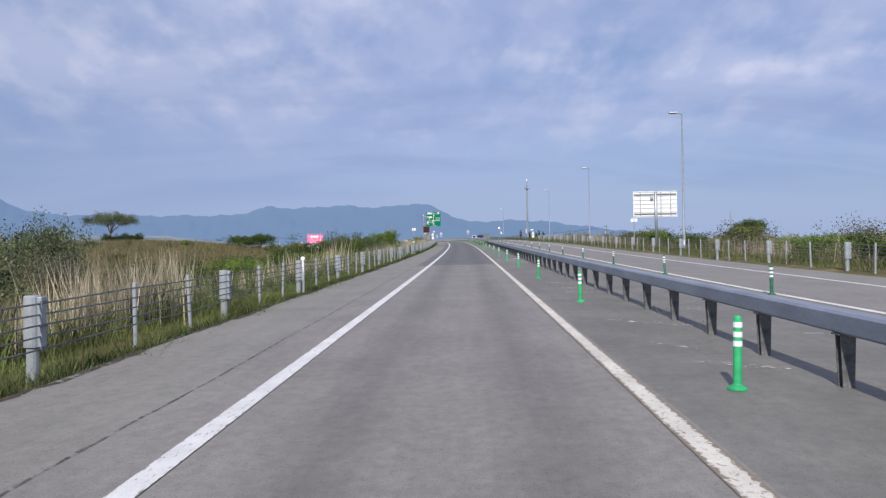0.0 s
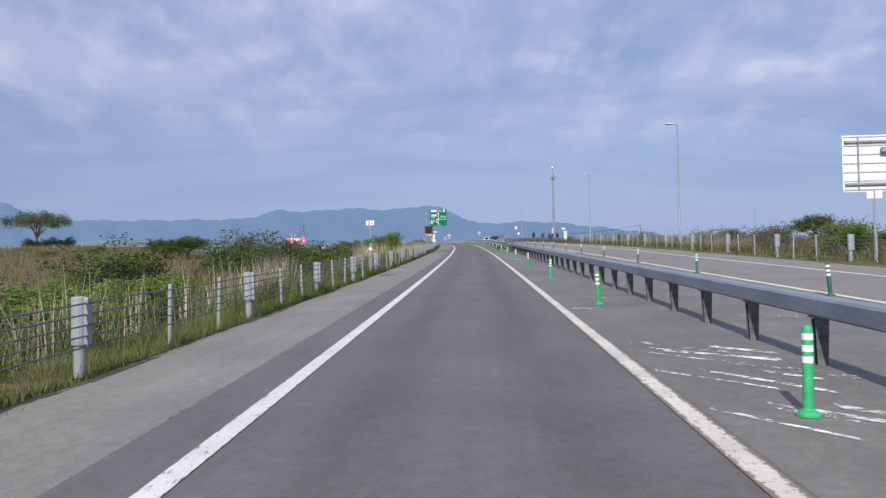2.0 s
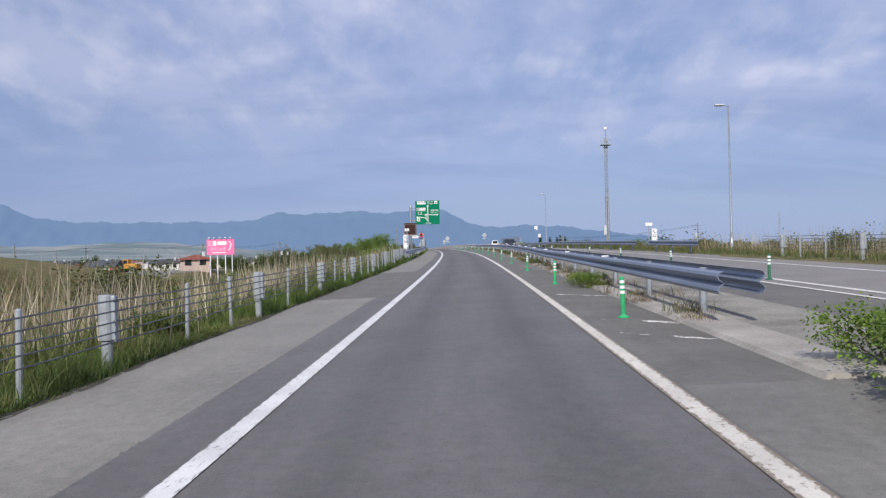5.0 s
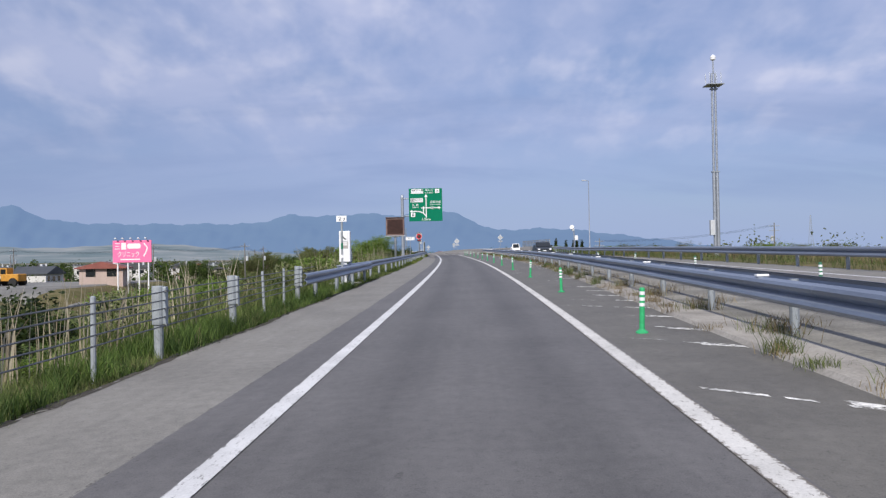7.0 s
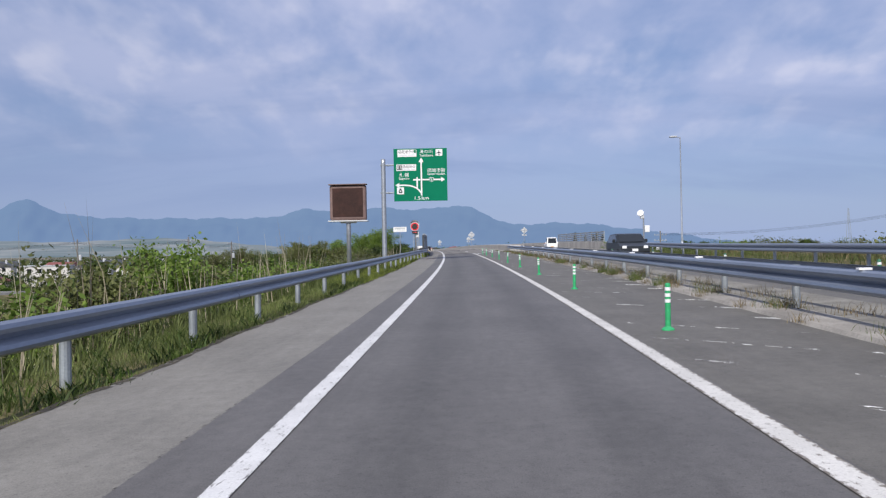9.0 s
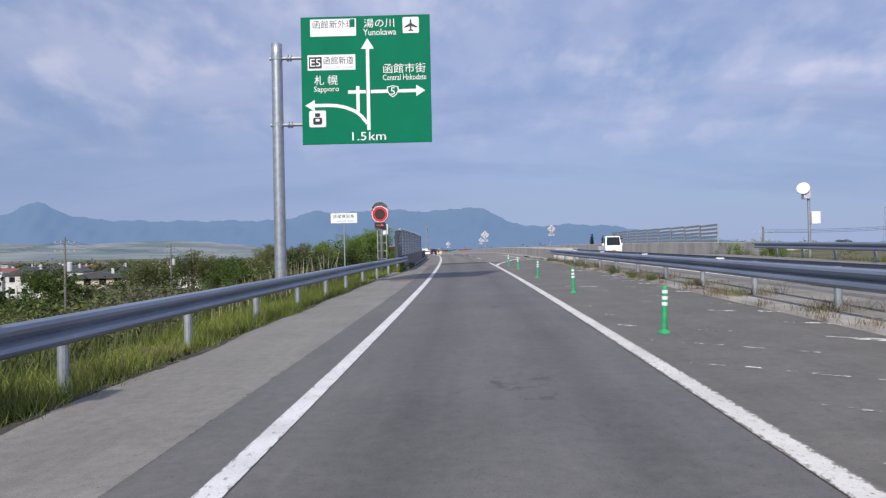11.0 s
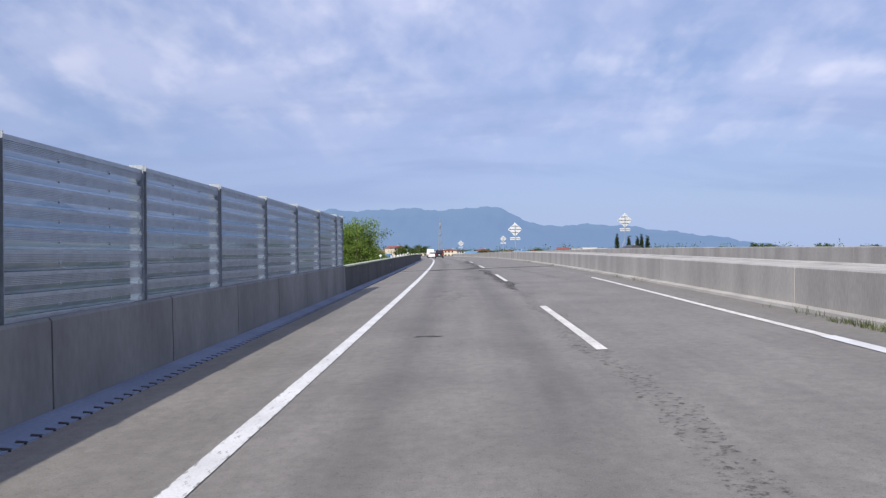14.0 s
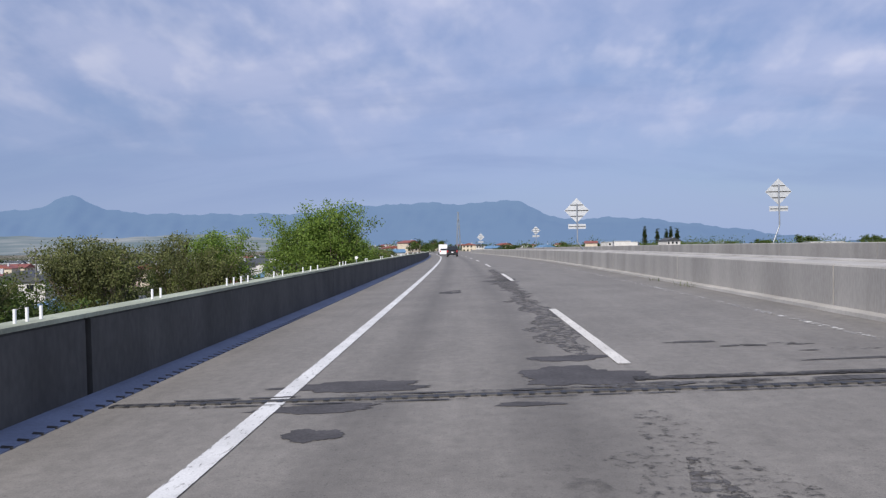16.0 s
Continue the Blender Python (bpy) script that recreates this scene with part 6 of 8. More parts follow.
def phone_box(s, u, h, flip=0):
    ob = thing("emergency_phone", spot(s, u, h, flip), "white emergency telephone cabinet with a handset picture on a plinth", "emergency phone", "emergency phones")
    part("plinth", boxm(-0.62, 0.62, -0.45, 0.7, -0.9, 0.16, bevel=0.02), CONCRETE, ob)
    bm = box(bmesh.new(), -0.07, 0.07, 0.03, 0.17, 0.15, 1.06)
    box(bm, -0.13, 0.13, -0.02, 0.22, 0.15, 0.20)
    box(bm, -0.11, 0.11, 0.0, 0.20, 0.62, 0.72)
    part("pedestal", bm, GREY_SHEET, ob)
    for x in (-0.20, 0.20):
        part("leg", tubem((x, 0.2, 0.15), (x, 0.2, 1.06), 0.022, n=8), GALV, ob)
    part("cabinet", boxm(-0.235, 0.235, -0.05, 0.27, 1.04, 2.37, bevel=0.03), WHITE, ob, "tall white enamelled cabinet")
    plate("surround", -0.165, 0.165, 1.60, 2.33, -0.055, -0.05, GREY_SHEET, ob)
    plate("picture_field", -0.145, 0.145, 1.94, 2.31, -0.060, -0.055, WHITE, ob)
    stripe([(-0.07, 2.27), (-0.09, 2.20), (-0.06, 2.10), (0.02, 2.03), (0.09, 2.01)], 0.05, -0.063, CAR_DARK, ob, "handset_symbol")
    plate("notice", -0.145, 0.145, 1.62, 1.90, -0.060, -0.055, CONCRETE, ob)
    for z in (1.75, 1.83):
        plate("bar", -0.11, 0.11, z, z + 0.05, -0.063, -0.060, WHITE, ob)
    return ob


phone_box(180.0, -5.22, -0.10)
phone_box(174.6, 17.2, -0.67)


def phone_railing():
    ob = thing("phone_bay_railing", spot(180.56, -5.15, 0.0), "bent steel tube railing beside the emergency phone", "railing")
    bm = tube(bmesh.new(), (0, 0, -0.5), (0, 0, 1.40), 0.028, n=10)
    tube(bm, (0, 0, 1.40), (0, 0.08, 1.49), 0.028, n=10)
    tube(bm, (0, 0.08, 1.49), (0, 0.96, 1.49), 0.028, n=10)
    tube(bm, (0, 0.96, 1.49), (0, 1.04, 1.40), 0.028, n=10)
    tube(bm, (0, 1.04, 1.40), (0, 1.04, -0.5), 0.028, n=10)
    part("hoop", bm, GALV_OLD, ob)
    for y in (0.36, 0.70):
        part("upright", tubem((0, y, -0.5), (0, y, 1.48), 0.022, n=8), GALV_OLD, ob)
    part("stay", tubem((-0.05, -0.2, -0.5), (-0.05, -0.2, 1.28), 0.022, n=8), GALV_OLD, ob)


phone_railing()


def diamond(s, u, h, size, bent, label, flip=False, below=True):
    ob = thing("diamond_sign", spot(s, u, h, 180 if flip else 0), label, "road sign", "diamond signs")
    e = size * 0.707
    top = 3.6
    bx = 0.85 * bent
    bm = tube(bmesh.new(), (bx, -0.09, -0.4), (bx, -0.09, 0.25), 0.05, n=10)
    tube(bm, (bx, -0.09, 0.25), (0, -0.09, 1.35), 0.05, n=10)
    tube(bm, (0, -0.09, 1.35), (0, -0.09, top + e * 0.55), 0.05, n=10)
    part("post", bm, GALV, ob, "galvanised post bent at its foot" if bent else "")
    bm = bmesh.new()
    prism(bm, [(0, top + e), (e, top), (0, top - e), (-e, top)], -0.012, 0.008)
    part("panel", bm, WHITE if flip else GREY_SHEET, ob)
    if below:
        part("sub_panel", boxm(-0.62, 0.62, -0.012, 0.008, top - e - 0.42, top - e - 0.08), GREY_SHEET, ob)
    for k in (-0.45, 0, 0.45):
        wz = (1 - abs(k)) * e * 0.92
        part("stiffener", boxm(-wz, wz, -0.04, -0.013, top + k * e - 0.025, top + k * e + 0.025), CONCRETE_DARK if not flip else WHITE, ob)
    if below:
        part("stiffener", boxm(-0.6, 0.6, -0.04, -0.013, top - e - 0.27, top - e - 0.23), CONCRETE_DARK, ob)
    return ob


diamond(380.9, 21.2, 0.6, 1.25, -0.5, "grey back of a diamond road sign beyond the opposite parapet")
diamond(384.4, 8.35, -0.05, 1.25, 1.0, "pale back of a diamond road sign on the median")
diamond(470.0, 15.6, 0.3, 1.1, 0, "pale back of a small diamond road sign far ahead")
diamond(520.0, 9.0, 0.2, 1.3, 0.5, "pale back of a diamond road sign far ahead")


def street_lamp(s, u, height, h=0.2):
    ob = thing("street_lamp", spot(s, u, h), "tall tapered steel street lamp with a flat head", "street lamp", "street lamps")
    part("pole", lathe(bmesh.new(), [(0.13, -1.0), (0.12, 0.6), (0.09, 0.62), (0.045, height)], 12), GALV, ob, smooth=True)
    part("door", boxm(-0.06, 0.06, -0.14, -0.11, 0.6, 1.0), GALV_OLD, ob)
    part("arm", tubem((0, 0, height - 0.05), (-0.5, 0, height + 0.05), 0.03, n=8), GALV, ob)
    bm = boxm(-0.95, -0.3, -0.16, 0.16, height + 0.0, height + 0.11, bevel=0.04)
    part("lamp_head", bm, GREY_SHEET, ob)
    part("lens", boxm(-0.88, -0.42, -0.12, 0.12, height - 0.02, height + 0.004), DARKGLASS, ob)


for s_, u_ in ((58.0, 16.25), (107.3, 17.5), (160.0, 18.8), (257.0, 19.4)):
    street_lamp(s_, u_, 9.85)


def mast():
    ob = thing("antenna_mast", spot(209.0, 20.35, 0.2), "slim twin tube steel mast with a platform and cameras on top", "mast")
    for x in (-0.13, 0.13):
        part("leg", tubem((x, 0, -1.5), (x, 0, 6.3), 0.135, 0.13, n=14), GALV, ob)
        part("leg", tubem((x, 0, 6.3), (x, 0, 14.2), 0.095, 0.085, n=12), GALV, ob)
    for z in (6.3, 12.9):
        part("tie", boxm(-0.30, 0.30, -0.15, 0.15, z, z + 0.09), GALV_OLD, ob)
    p = part("platform", boxm(-0.66, 0.66, -0.66, 0.66, 13.22, 13.28), GALV_OLD, ob)
    for a in range(8):
        x, y_ = 0.63 * math.cos(a * math.pi / 4), 0.63 * math.sin(a * math.pi / 4)
        part("rail_post", tubem((x, y_, 13.4), (x, y_, 14.2), 0.018, n=6), GALV, p)
    part("top_tube", tubem((0, 0, 14.2), (0, 0, 15.3), 0.06, n=10), GALV, ob)
    part("camera", lathe(bmesh.new(), [(0.05, 15.2), (0.2, 15.3), (0.22, 15.5), (0.12, 15.65), (0.03, 15.7)], 14), WHITE, ob, "white domed camera")
    part("cabinet", boxm(-0.55, -0.2, -0.25, 0.1, 1.3, 2.5, bevel=0.02), GREY_SHEET, ob, "grey control cabinet")


mast()


def sign_back():
    ob = thing("large_sign_back", spot(77.0, 18.85, 0.1), "unpainted back of a large road sign on one steel post", "road sign")
    part("post", lathe(bmesh.new(), [(0.14, -1.2), (0.135, 5.1), (0.03, 5.16)], 16, (0, -0.26, 0)), GALV, ob, smooth=True)
    p = part("panel", boxm(-2.13, 2.13, 0.0, 0.03, 2.65, 5.18), WHITE, ob, "pale aluminium panel seen from behind")
    for i in range(7):
        z = 2.72 + i * 0.395
        part("channel", boxm(-2.1, 2.1, -0.035, -0.003, z, z + 0.05), GREY_SHEET, p)
    for z in (2.95, 4.85):
        part("beam", boxm(-2.05, 2.05, -0.12, -0.04, z, z + 0.09), GALV_OLD, ob)
    for x in (-1.45, 0.55, 1.5):
        part("upright", boxm(x - 0.03, x + 0.03, -0.08, -0.036, 2.75, 5.1), GALV_OLD, ob)
    part("lamp_box", boxm(-0.5, -0.25, -0.3, -0.1, 4.4, 4.6, bevel=0.02), GALV_OLD, ob)


sign_back()
ob = thing("small_sign_back", spot(72.4, 15.75, 0.1), "small pale sign back on a thin post with a kilometre plate", "road sign")
part("post", tubem((0, 0, -0.8), (0, 0, 2.5), 0.045, n=12), POST_PAINT, ob)
part("plate", boxm(-0.3, 0.3, -0.03, -0.02, 2.2, 2.5), WHITE, ob)
ob = thing("kilometre_post", spot(176.3, 17.15, -0.35), "white kilometre plate on a pale post beyond the opposite lane", "kilometre post", "kilometre posts")
part("post", tubem((0, 0, -0.8), (0, 0, 2.6), 0.045, n=12), POST_PAINT, ob)
part("plate", boxm(-0.3, 0.3, -0.05, -0.04, 2.35, 2.62), WHITE, ob)


def camera_post():
    ob = thing("traffic_camera_post", spot(274.1, 20.1, -0.2), "post with a round white radar head and equipment boxes", "traffic camera")
    part("post", tubem((0.3, 0, -6.0), (0.3, 0, 3.9), 0.08, n=12), GALV, ob)
    bm = lathe(bmesh.new(), [(0.02, -0.14), (0.31, -0.12), (0.37, -0.05), (0.37, 0.05), (0.02, 0.17)], 24)
    bmesh.ops.transform(bm, matrix=pose(-0.05, -0.1, 4.12, 70, 0, -28), verts=bm.verts)
    part("dish", bm, WHITE, ob, "round white dish")
    part("housing", boxm(-0.05, 0.35, -0.2, 0.2, 3.5, 3.95, bevel=0.03), GREY_SHEET, ob)
    part("box", boxm(0.42, 0.95, -0.1, 0.15, 2.0, 2.75, bevel=0.03), WHITE, ob)
    part("foot_bracket", boxm(-0.1, 0.7, -0.1, 0.1, 0.55, 0.75), GALV_OLD, ob)


camera_post()
# slim sticks on the parapet and round reflectors
stick = thing("parapet_stick", spot(335.42, -4.05, 0.90), "short pale stick standing on the parapet", "marker stick", "parapet sticks")
part("stick", tubem((0, 0, -0.02), (0, 0, 0.13), 0.016, n=8), WHITE, stick)
for s_ in (335.62, 335.86, 338.52, 338.8, 341.7, 342.1, 342.55, 343.0, 345.0, 345.8, 348.0, 349.0, 350.0, 353.9, 354.6, 355.2, 360.8, 361.4, 367.2, 368, 373.6, 374.5, 381, 382, 389, 390, 397, 399, 407, 409):
    copy_thing(stick, spot(s_, -4.05, 0.90))
for s_ in (328.0, 358.0):
    ob = thing("parapet_reflector", spot(s_, -4.05, 0.90), "round white reflector on a short stem on the parapet", "reflector", "parapet reflectors")
    part("stem", tubem((0, 0.03, -0.02), (0, 0.03, 0.16), 0.022, n=8), POST_PAINT, ob)
    bm = bmesh.new()
    prism(bm, disc(0.06, 18, 0, 0.2), 0.0, 0.02)
    part("face", bm, WHITE, ob)
ob = thing("verge_reflector", spot(22.4, -4.5, 0.0), "white verge post with a round pale reflector", "reflector post")
part("post", tubem((0, 0, -0.4), (0, 0, 0.92), 0.03, n=10), WHITE, ob)
bm = bmesh.new()
prism(bm, disc(0.06, 18, 0, 0.98), -0.045, -0.03)
part("reflector", bm, WHITE, ob, "round pale reflector")


# ---- vehicles ----
def car(s, u, h, turn, length, width, height, paint, label, van=False, pickup=False):
    ob = thing("car", spot(s, u, h, turn), label, "car", "cars")
    L, W2 = length / 2, width / 2
    if van:
        prof = [(-L, 0.45), (-L + 0.1, 0.32), (L - 0.05, 0.32), (L, 0.62), (L - 0.03, 0.95), (L - 0.34, height - 0.08), (L - 0.5, height), (L - 1.15, height), (L - 1.25, height - 0.1), (L - 1.28, 0.98), (-L, 0.98)]
        glass = [(L - 0.16, 1.05), (L - 0.42, height - 0.12), (L - 1.1, height - 0.12), (L - 1.1, 1.05)]
    else:
        prof = [(-L, 0.45), (-L + 0.15, 0.28), (L - 0.15, 0.28), (L, 0.45), (L - 0.02, 0.75), (L - 0.95, 0.98), (L - 1.65, height - 0.05), (L - 2.0, height), (-L + 0.7, height - 0.03), (-L + 0.12, 1.02), (-L, 0.9)]
        glass = [(L - 1.15, 1.0), (L - 1.72, height - 0.1), (-L + 0.75, height - 0.1), (-L + 0.35, 1.02)]
    bm = bmesh.new()
    rows_ = [(-W2, 0.86), (-W2 + 0.05, 1.0), (W2 - 0.05, 1.0), (W2, 0.86)]
    rings = []
    for x, k in rows_:
        rings.append([bm.verts.new((x * (0.86 if z > height * 0.75 else 1.0), y_ * (1 - 0.04 * (1 - k)), 0.3 + (z - 0.3) * (0.97 + 0.03 * k))) for y_, z in prof])
    for a, b in zip(rings, rings[1:]):
        for i in range(len(prof)):
            j = (i + 1) % len(prof)
            bm.faces.new((a[i], a[j], b[j], b[i]))
    bm.faces.new(rings[0][::-1])
    bm.faces.new(rings[-1])
    bmesh.ops.recalc_face_normals(bm, faces=bm.faces[:])
    body = part("body", bm, paint, ob)
    for side in (-1, 1):
        bm = bmesh.new()
        bm.faces.new([bm.verts.new((side * (W2 * (0.90 if z > height * 0.75 else 1.0) + 0.004), y_, z)) for y_, z in glass])
        part("side_window", bm, DARKGLASS, body)
    gw = W2 * 0.82
    if van:
        fr = [(-gw, L - 0.07, 1.0), (gw, L - 0.07, 1.0), (gw * 0.92, L - 0.34, height - 0.12), (-gw * 0.92, L - 0.34, height - 0.12)]
    else:
        fr = [(-gw, L - 1.0, 1.02), (gw, L - 1.0, 1.02), (gw * 0.9, L - 1.62, height - 0.09), (-gw * 0.9, L - 1.62, height - 0.09)]
    bm = bmesh.new()
    bm.faces.new([bm.verts.new((x, y_ + 0.02, z + 0.015)) for x, y_, z in fr])
    part("windscreen", bm, DARKGLASS, body)
    bm = bmesh.new()
    zr = (1.0, height - 0.15)
    yb = (L - 1.29, L - 1.27) if van else (-L + 0.06, -L + 0.55)
    bm.faces.new([bm.verts.new(c) for c in ((-gw, yb[0] - 0.03, zr[0] + 0.05), (gw, yb[0] - 0.03, zr[0] + 0.05), (gw * 0.9, yb[1] - 0.03, zr[1]), (-gw * 0.9, yb[1] - 0.03, zr[1]))])
    part("rear_window", bm, DARKGLASS, body)
    for sx in (-1, 1):
        part("headlight", boxm(sx * W2 * 0.72 - 0.13, sx * W2 * 0.72 + 0.13, L - 0.04, L + 0.012, 0.62, 0.78, bevel=0.02), WHITE, body)
        part("tail_light", boxm(sx * W2 * 0.84 - 0.07, sx * W2 * 0.84 + 0.07, -L - 0.012, -L + 0.03, 0.72, 1.0, bevel=0.01), RED, body)
        part("mirror", boxm(sx * (W2 + 0.1) - 0.09, sx * (W2 + 0.1) + 0.09, L - (0.6 if van else 1.45), L - (0.5 if van else 1.35), 1.0, 1.2, bevel=0.03), paint, body)
        for sy in (L - 0.75, -L + 0.75):
            tyre = part("wheel", tubem((sx * (W2 - 0.19), sy, 0.30), (sx * (W2 + 0.005), sy, 0.30), 0.30, n=22), RUBBER, ob)
            part("rim", tubem((sx * (W2 - 0.02), sy, 0.30), (sx * (W2 + 0.015), sy, 0.30), 0.19, n=16), GREY_SHEET, tyre)
    part("number_plate", boxm(-0.17, 0.17, L - 0.0, L + 0.016, 0.45, 0.60), YELLOW if van else WHITE, body, "blank plate")
    part("number_plate", boxm(-0.17, 0.17, -L - 0.016, -L + 0.01, 0.62, 0.78), YELLOW if van else WHITE, body, "blank plate")
    part("bumper", boxm(-W2 * 0.96, W2 * 0.96, -L - 0.03, -L + 0.2, 0.33, 0.55, bevel=0.03), paint, body)
    return ob


car(452.0, 0.0, 0, 0, 4.1, 1.72, 1.68, CAR_DARK, "dark hatchback driving ahead in the lane")
car(236.0, 9.8, 0, 180, 4.4, 1.75, 1.55, CAR_DARK, "black car coming along the opposite lane")
car(299.0, 13.7, -0.32, 180, 3.3, 1.48, 1.85, CAR_WHITE, "small white pickup truck coming along the opposite lane", van=True)
car(474.0, -1.0, 0, 0, 4.4, 1.72, 1.5, CAR_WHITE, "white car further ahead in the lane")


def truck(s, u):
    ob = thing("truck", spot(s, u, 0), "white box truck far ahead in the lane", "truck")
    part("box_body", boxm(-0.88, 0.88, -4.5, 1.5, 0.75, 2.25, bevel=0.03), CAR_WHITE, ob)
    part("cab", boxm(-0.86, 0.86, 1.6, 3.2, 0.5, 1.95, bevel=0.12), CAR_WHITE, ob)
    part("underrun_bar", boxm(-0.84, 0.84, -4.5, -4.38, 0.45, 0.57), BLACK, ob)
    for sx in (-1, 1):
        part("tail_light", boxm(sx * 0.72 - 0.1, sx * 0.72 + 0.1, -4.53, -4.5, 0.78, 0.92), RED, ob)
        for sy in (-3.2, 2.4):
            part("wheel", tubem((sx * 0.64, sy, 0.36), (sx * 0.86, sy, 0.36), 0.36, n=18), RUBBER, ob)


truck(497.0, -0.9)

# ---- grass, reeds ----
def scatter_mesh(name, P, H, Wd, lean, mat, label, category, seed, bend=0.35, two=False):
    """Many single blades or stems in one mesh: P base points, H heights, Wd widths."""
    r = np.random.default_rng(seed)
    n = len(P)
    a = r.uniform(0, 2 * np.pi, n)
    b = r.uniform(0, 2 * np.pi, n)
    dx, dy = np.cos(a) * Wd / 2, np.sin(a) * Wd / 2
    lx, ly = np.cos(b) * lean * H, np.sin(b) * lean * H
    z0 = np.zeros(n)
    base0 = P + np.stack([dx, dy, z0], -1)
    base1 = P - np.stack([dx, dy, z0], -1)
    mid = P + np.stack([lx * bend, ly * bend, H * 0.55], -1)
    m0 = mid + np.stack([dx, dy, z0], -1) * 0.7
    m1 = mid - np.stack([dx, dy, z0], -1) * 0.7
    tip = P + np.stack([lx, ly, H], -1)
    V = np.stack([base0, base1, m0, m1, tip], 1).reshape(-1, 3)
    i = np.arange(n) * 5
    me = bpy.data.meshes.new(name)
    quads = np.stack([i, i + 1, i + 3, i + 2], -1)
    tris = np.stack([i + 2, i + 3, i + 4], -1)
    me.vertices.add(len(V))
    me.vertices.foreach_set("co", V.ravel().astype(np.float32))
    loops = np.concatenate([quads.ravel(), tris.ravel()]).astype(np.int32)
    me.loops.add(len(loops))
    me.loops.foreach_set("vertex_index", loops)
    me.polygons.add(2 * n)
    me.polygons.foreach_set("loop_start", np.concatenate([np.arange(n) * 4, 4 * n + np.arange(n) * 3]).astype(np.int32))
    me.update(calc_edges=True)
    me.materials.append(mat)
    return tagged(new(name, me), label, category, kind="stuff")


def strip_points(n, s0, s1, u0, u1, seed, clump=0.0, over=None):
    """Random places beside the road, standing on the ground; clump thins them into tufts."""
    r = np.random.default_rng(seed)
    s, u = r.uniform(s0, s1, n), r.uniform(u0, u1, n)
    if clump:
        k = np.sin(s * 1.9 + 2 * np.sin(u * 1.3)) * np.sin(u * 2.3 + 1.7 * np.sin(s * 0.7)) + 0.7 * np.sin(s * 0.37 + u * 0.6)
        keep = k > np.quantile(k, clump)
        s, u = s[keep], u[keep]
    x, y, z = at(s, u, 0.0)
    return np.stack([x, y, ground_height(x, y) - 0.03 if over is None else z + over], -1), s, u


r0 = np.random.default_rng(5)


def grass(n, s0, s1, u0, u1, seed, h0, h1, mat, label, clump=0.0, w=0.009, lean=0.75, over=None):
    P, s, u = strip_points(n, s0, s1, u0, u1, seed, clump, over)
    swell = np.sin(s * 0.83 + 1.7 * np.sin(s * 0.31 + seed)) * 0.5 + np.sin(s * 2.3 + u * 2.9 + seed) * 0.3 + np.sin(s * 5.1 - u * 4.3) * 0.2
    H = np.random.default_rng(seed + 1).uniform(h0, h1, len(P)) * (0.95 + 0.55 * swell)
    return scatter_mesh("grass", P, H, np.full(len(P), w), lean * np.random.default_rng(seed + 2).uniform(0.3, 1.2, len(P)), mat, label, "grass", seed + 3)


# verge on the near side: a dense low fringe, taller tufts behind
grass(90000, 2, 120, -5.9, -4.2, 11, 0.06, 0.24, GRASS_FRESH, "green grass verge along the shoulder")
grass(64000, 120, 222, -6.0, -4.22, 12, 0.05, 0.19, GRASS_FRESH, "green grass verge under the guard rail")
grass(34000, 122, 177, -5.5, -4.3, 97, 0.12, 0.40, GRASS_LUSH, "lush green grass under the cable fence", 0.15, 0.011, 0.7)
grass(26000, 58, 122, -5.4, -4.28, 98, 0.08, 0.30, GRASS_LUSH, "lush green tufts along the verge", 0.35, 0.011, 0.7)
grass(7000, 120, 222, -5.6, -4.3, 45, 0.1, 0.26, WEED, "dark broad weeds in the verge", 0.5, 0.035, 0.9)
grass(7000, 150, 222, -5.8, -4.4, 46, 0.12, 0.30, GRASS_FRESH, "fresh tufts in the verge", 0.6)
grass(46000, 216, 276, -6.0, -4.2, 47, 0.08, 0.30, GRASS_YELLOW, "fresh yellow green grass verge under the guard rail")
grass(4500, 2, 165, -5.9, -4.35, 13, 0.2, 0.5, GRASS_DRY, "dry straw coloured grass among the green", 0.45)
grass(30000, 2, 275, -4.6, -4.08, 41, 0.05, 0.17, WEED, "dark low weeds at the rim of the asphalt", 0.45, 0.02, 0.7)
grass(9000, 60, 165, -5.2, -4.3, 42, 0.15, 0.42, GRASS_FRESH, "fresh green tufts in the verge", 0.6, 0.014)
grass(10000, 4, 275, -6.2, -4.85, 14, 0.25, 0.52, GRASS, "taller tufts of grass at the fence", 0.6)
grass(24000, 2, 170, -14, -5.6, 15, 0.5, 1.15, GRASS_DRY, "rough dry grass behind the cable fence", 0.5, 0.018)
grass(60000, 2, 178, -14, -5.4, 16, 0.2, 0.65, GRASS, "green weeds behind the cable fence", 0.35, 0.02)
grass(42000, 5, 190, -75, -11, 17, 0.45, 1.0, GRASS_DRY, "wide field of dry brown grass", 0.2, 0.05)
grass(26000, 5, 190, -75, -11, 43, 0.3, 0.8, GRASS, "green weeds mixed into the dry field", 0.35, 0.05)
grass(26000, 170, 280, -12, -6.0, 18, 0.25, 0.75, GRASS, "green weeds on the embankment slope", 0.2, 0.025)
grass(26000, 4, 236, 13.2, 17.5, 21, 0.15, 0.5, GRASS, "grass verge beyond the opposite lane", 0.1, 0.02)
grass(9000, 232, 276, 16.6, 19.5, 48, 0.15, 0.5, GRASS, "grass verge beyond the widening opposite shoulder", 0.1, 0.02)
grass(18000, 10, 238, 14.5, 34, 22, 0.3, 0.9, GRASS_DRY, "dry grass beyond the opposite lane", 0.3, 0.04)
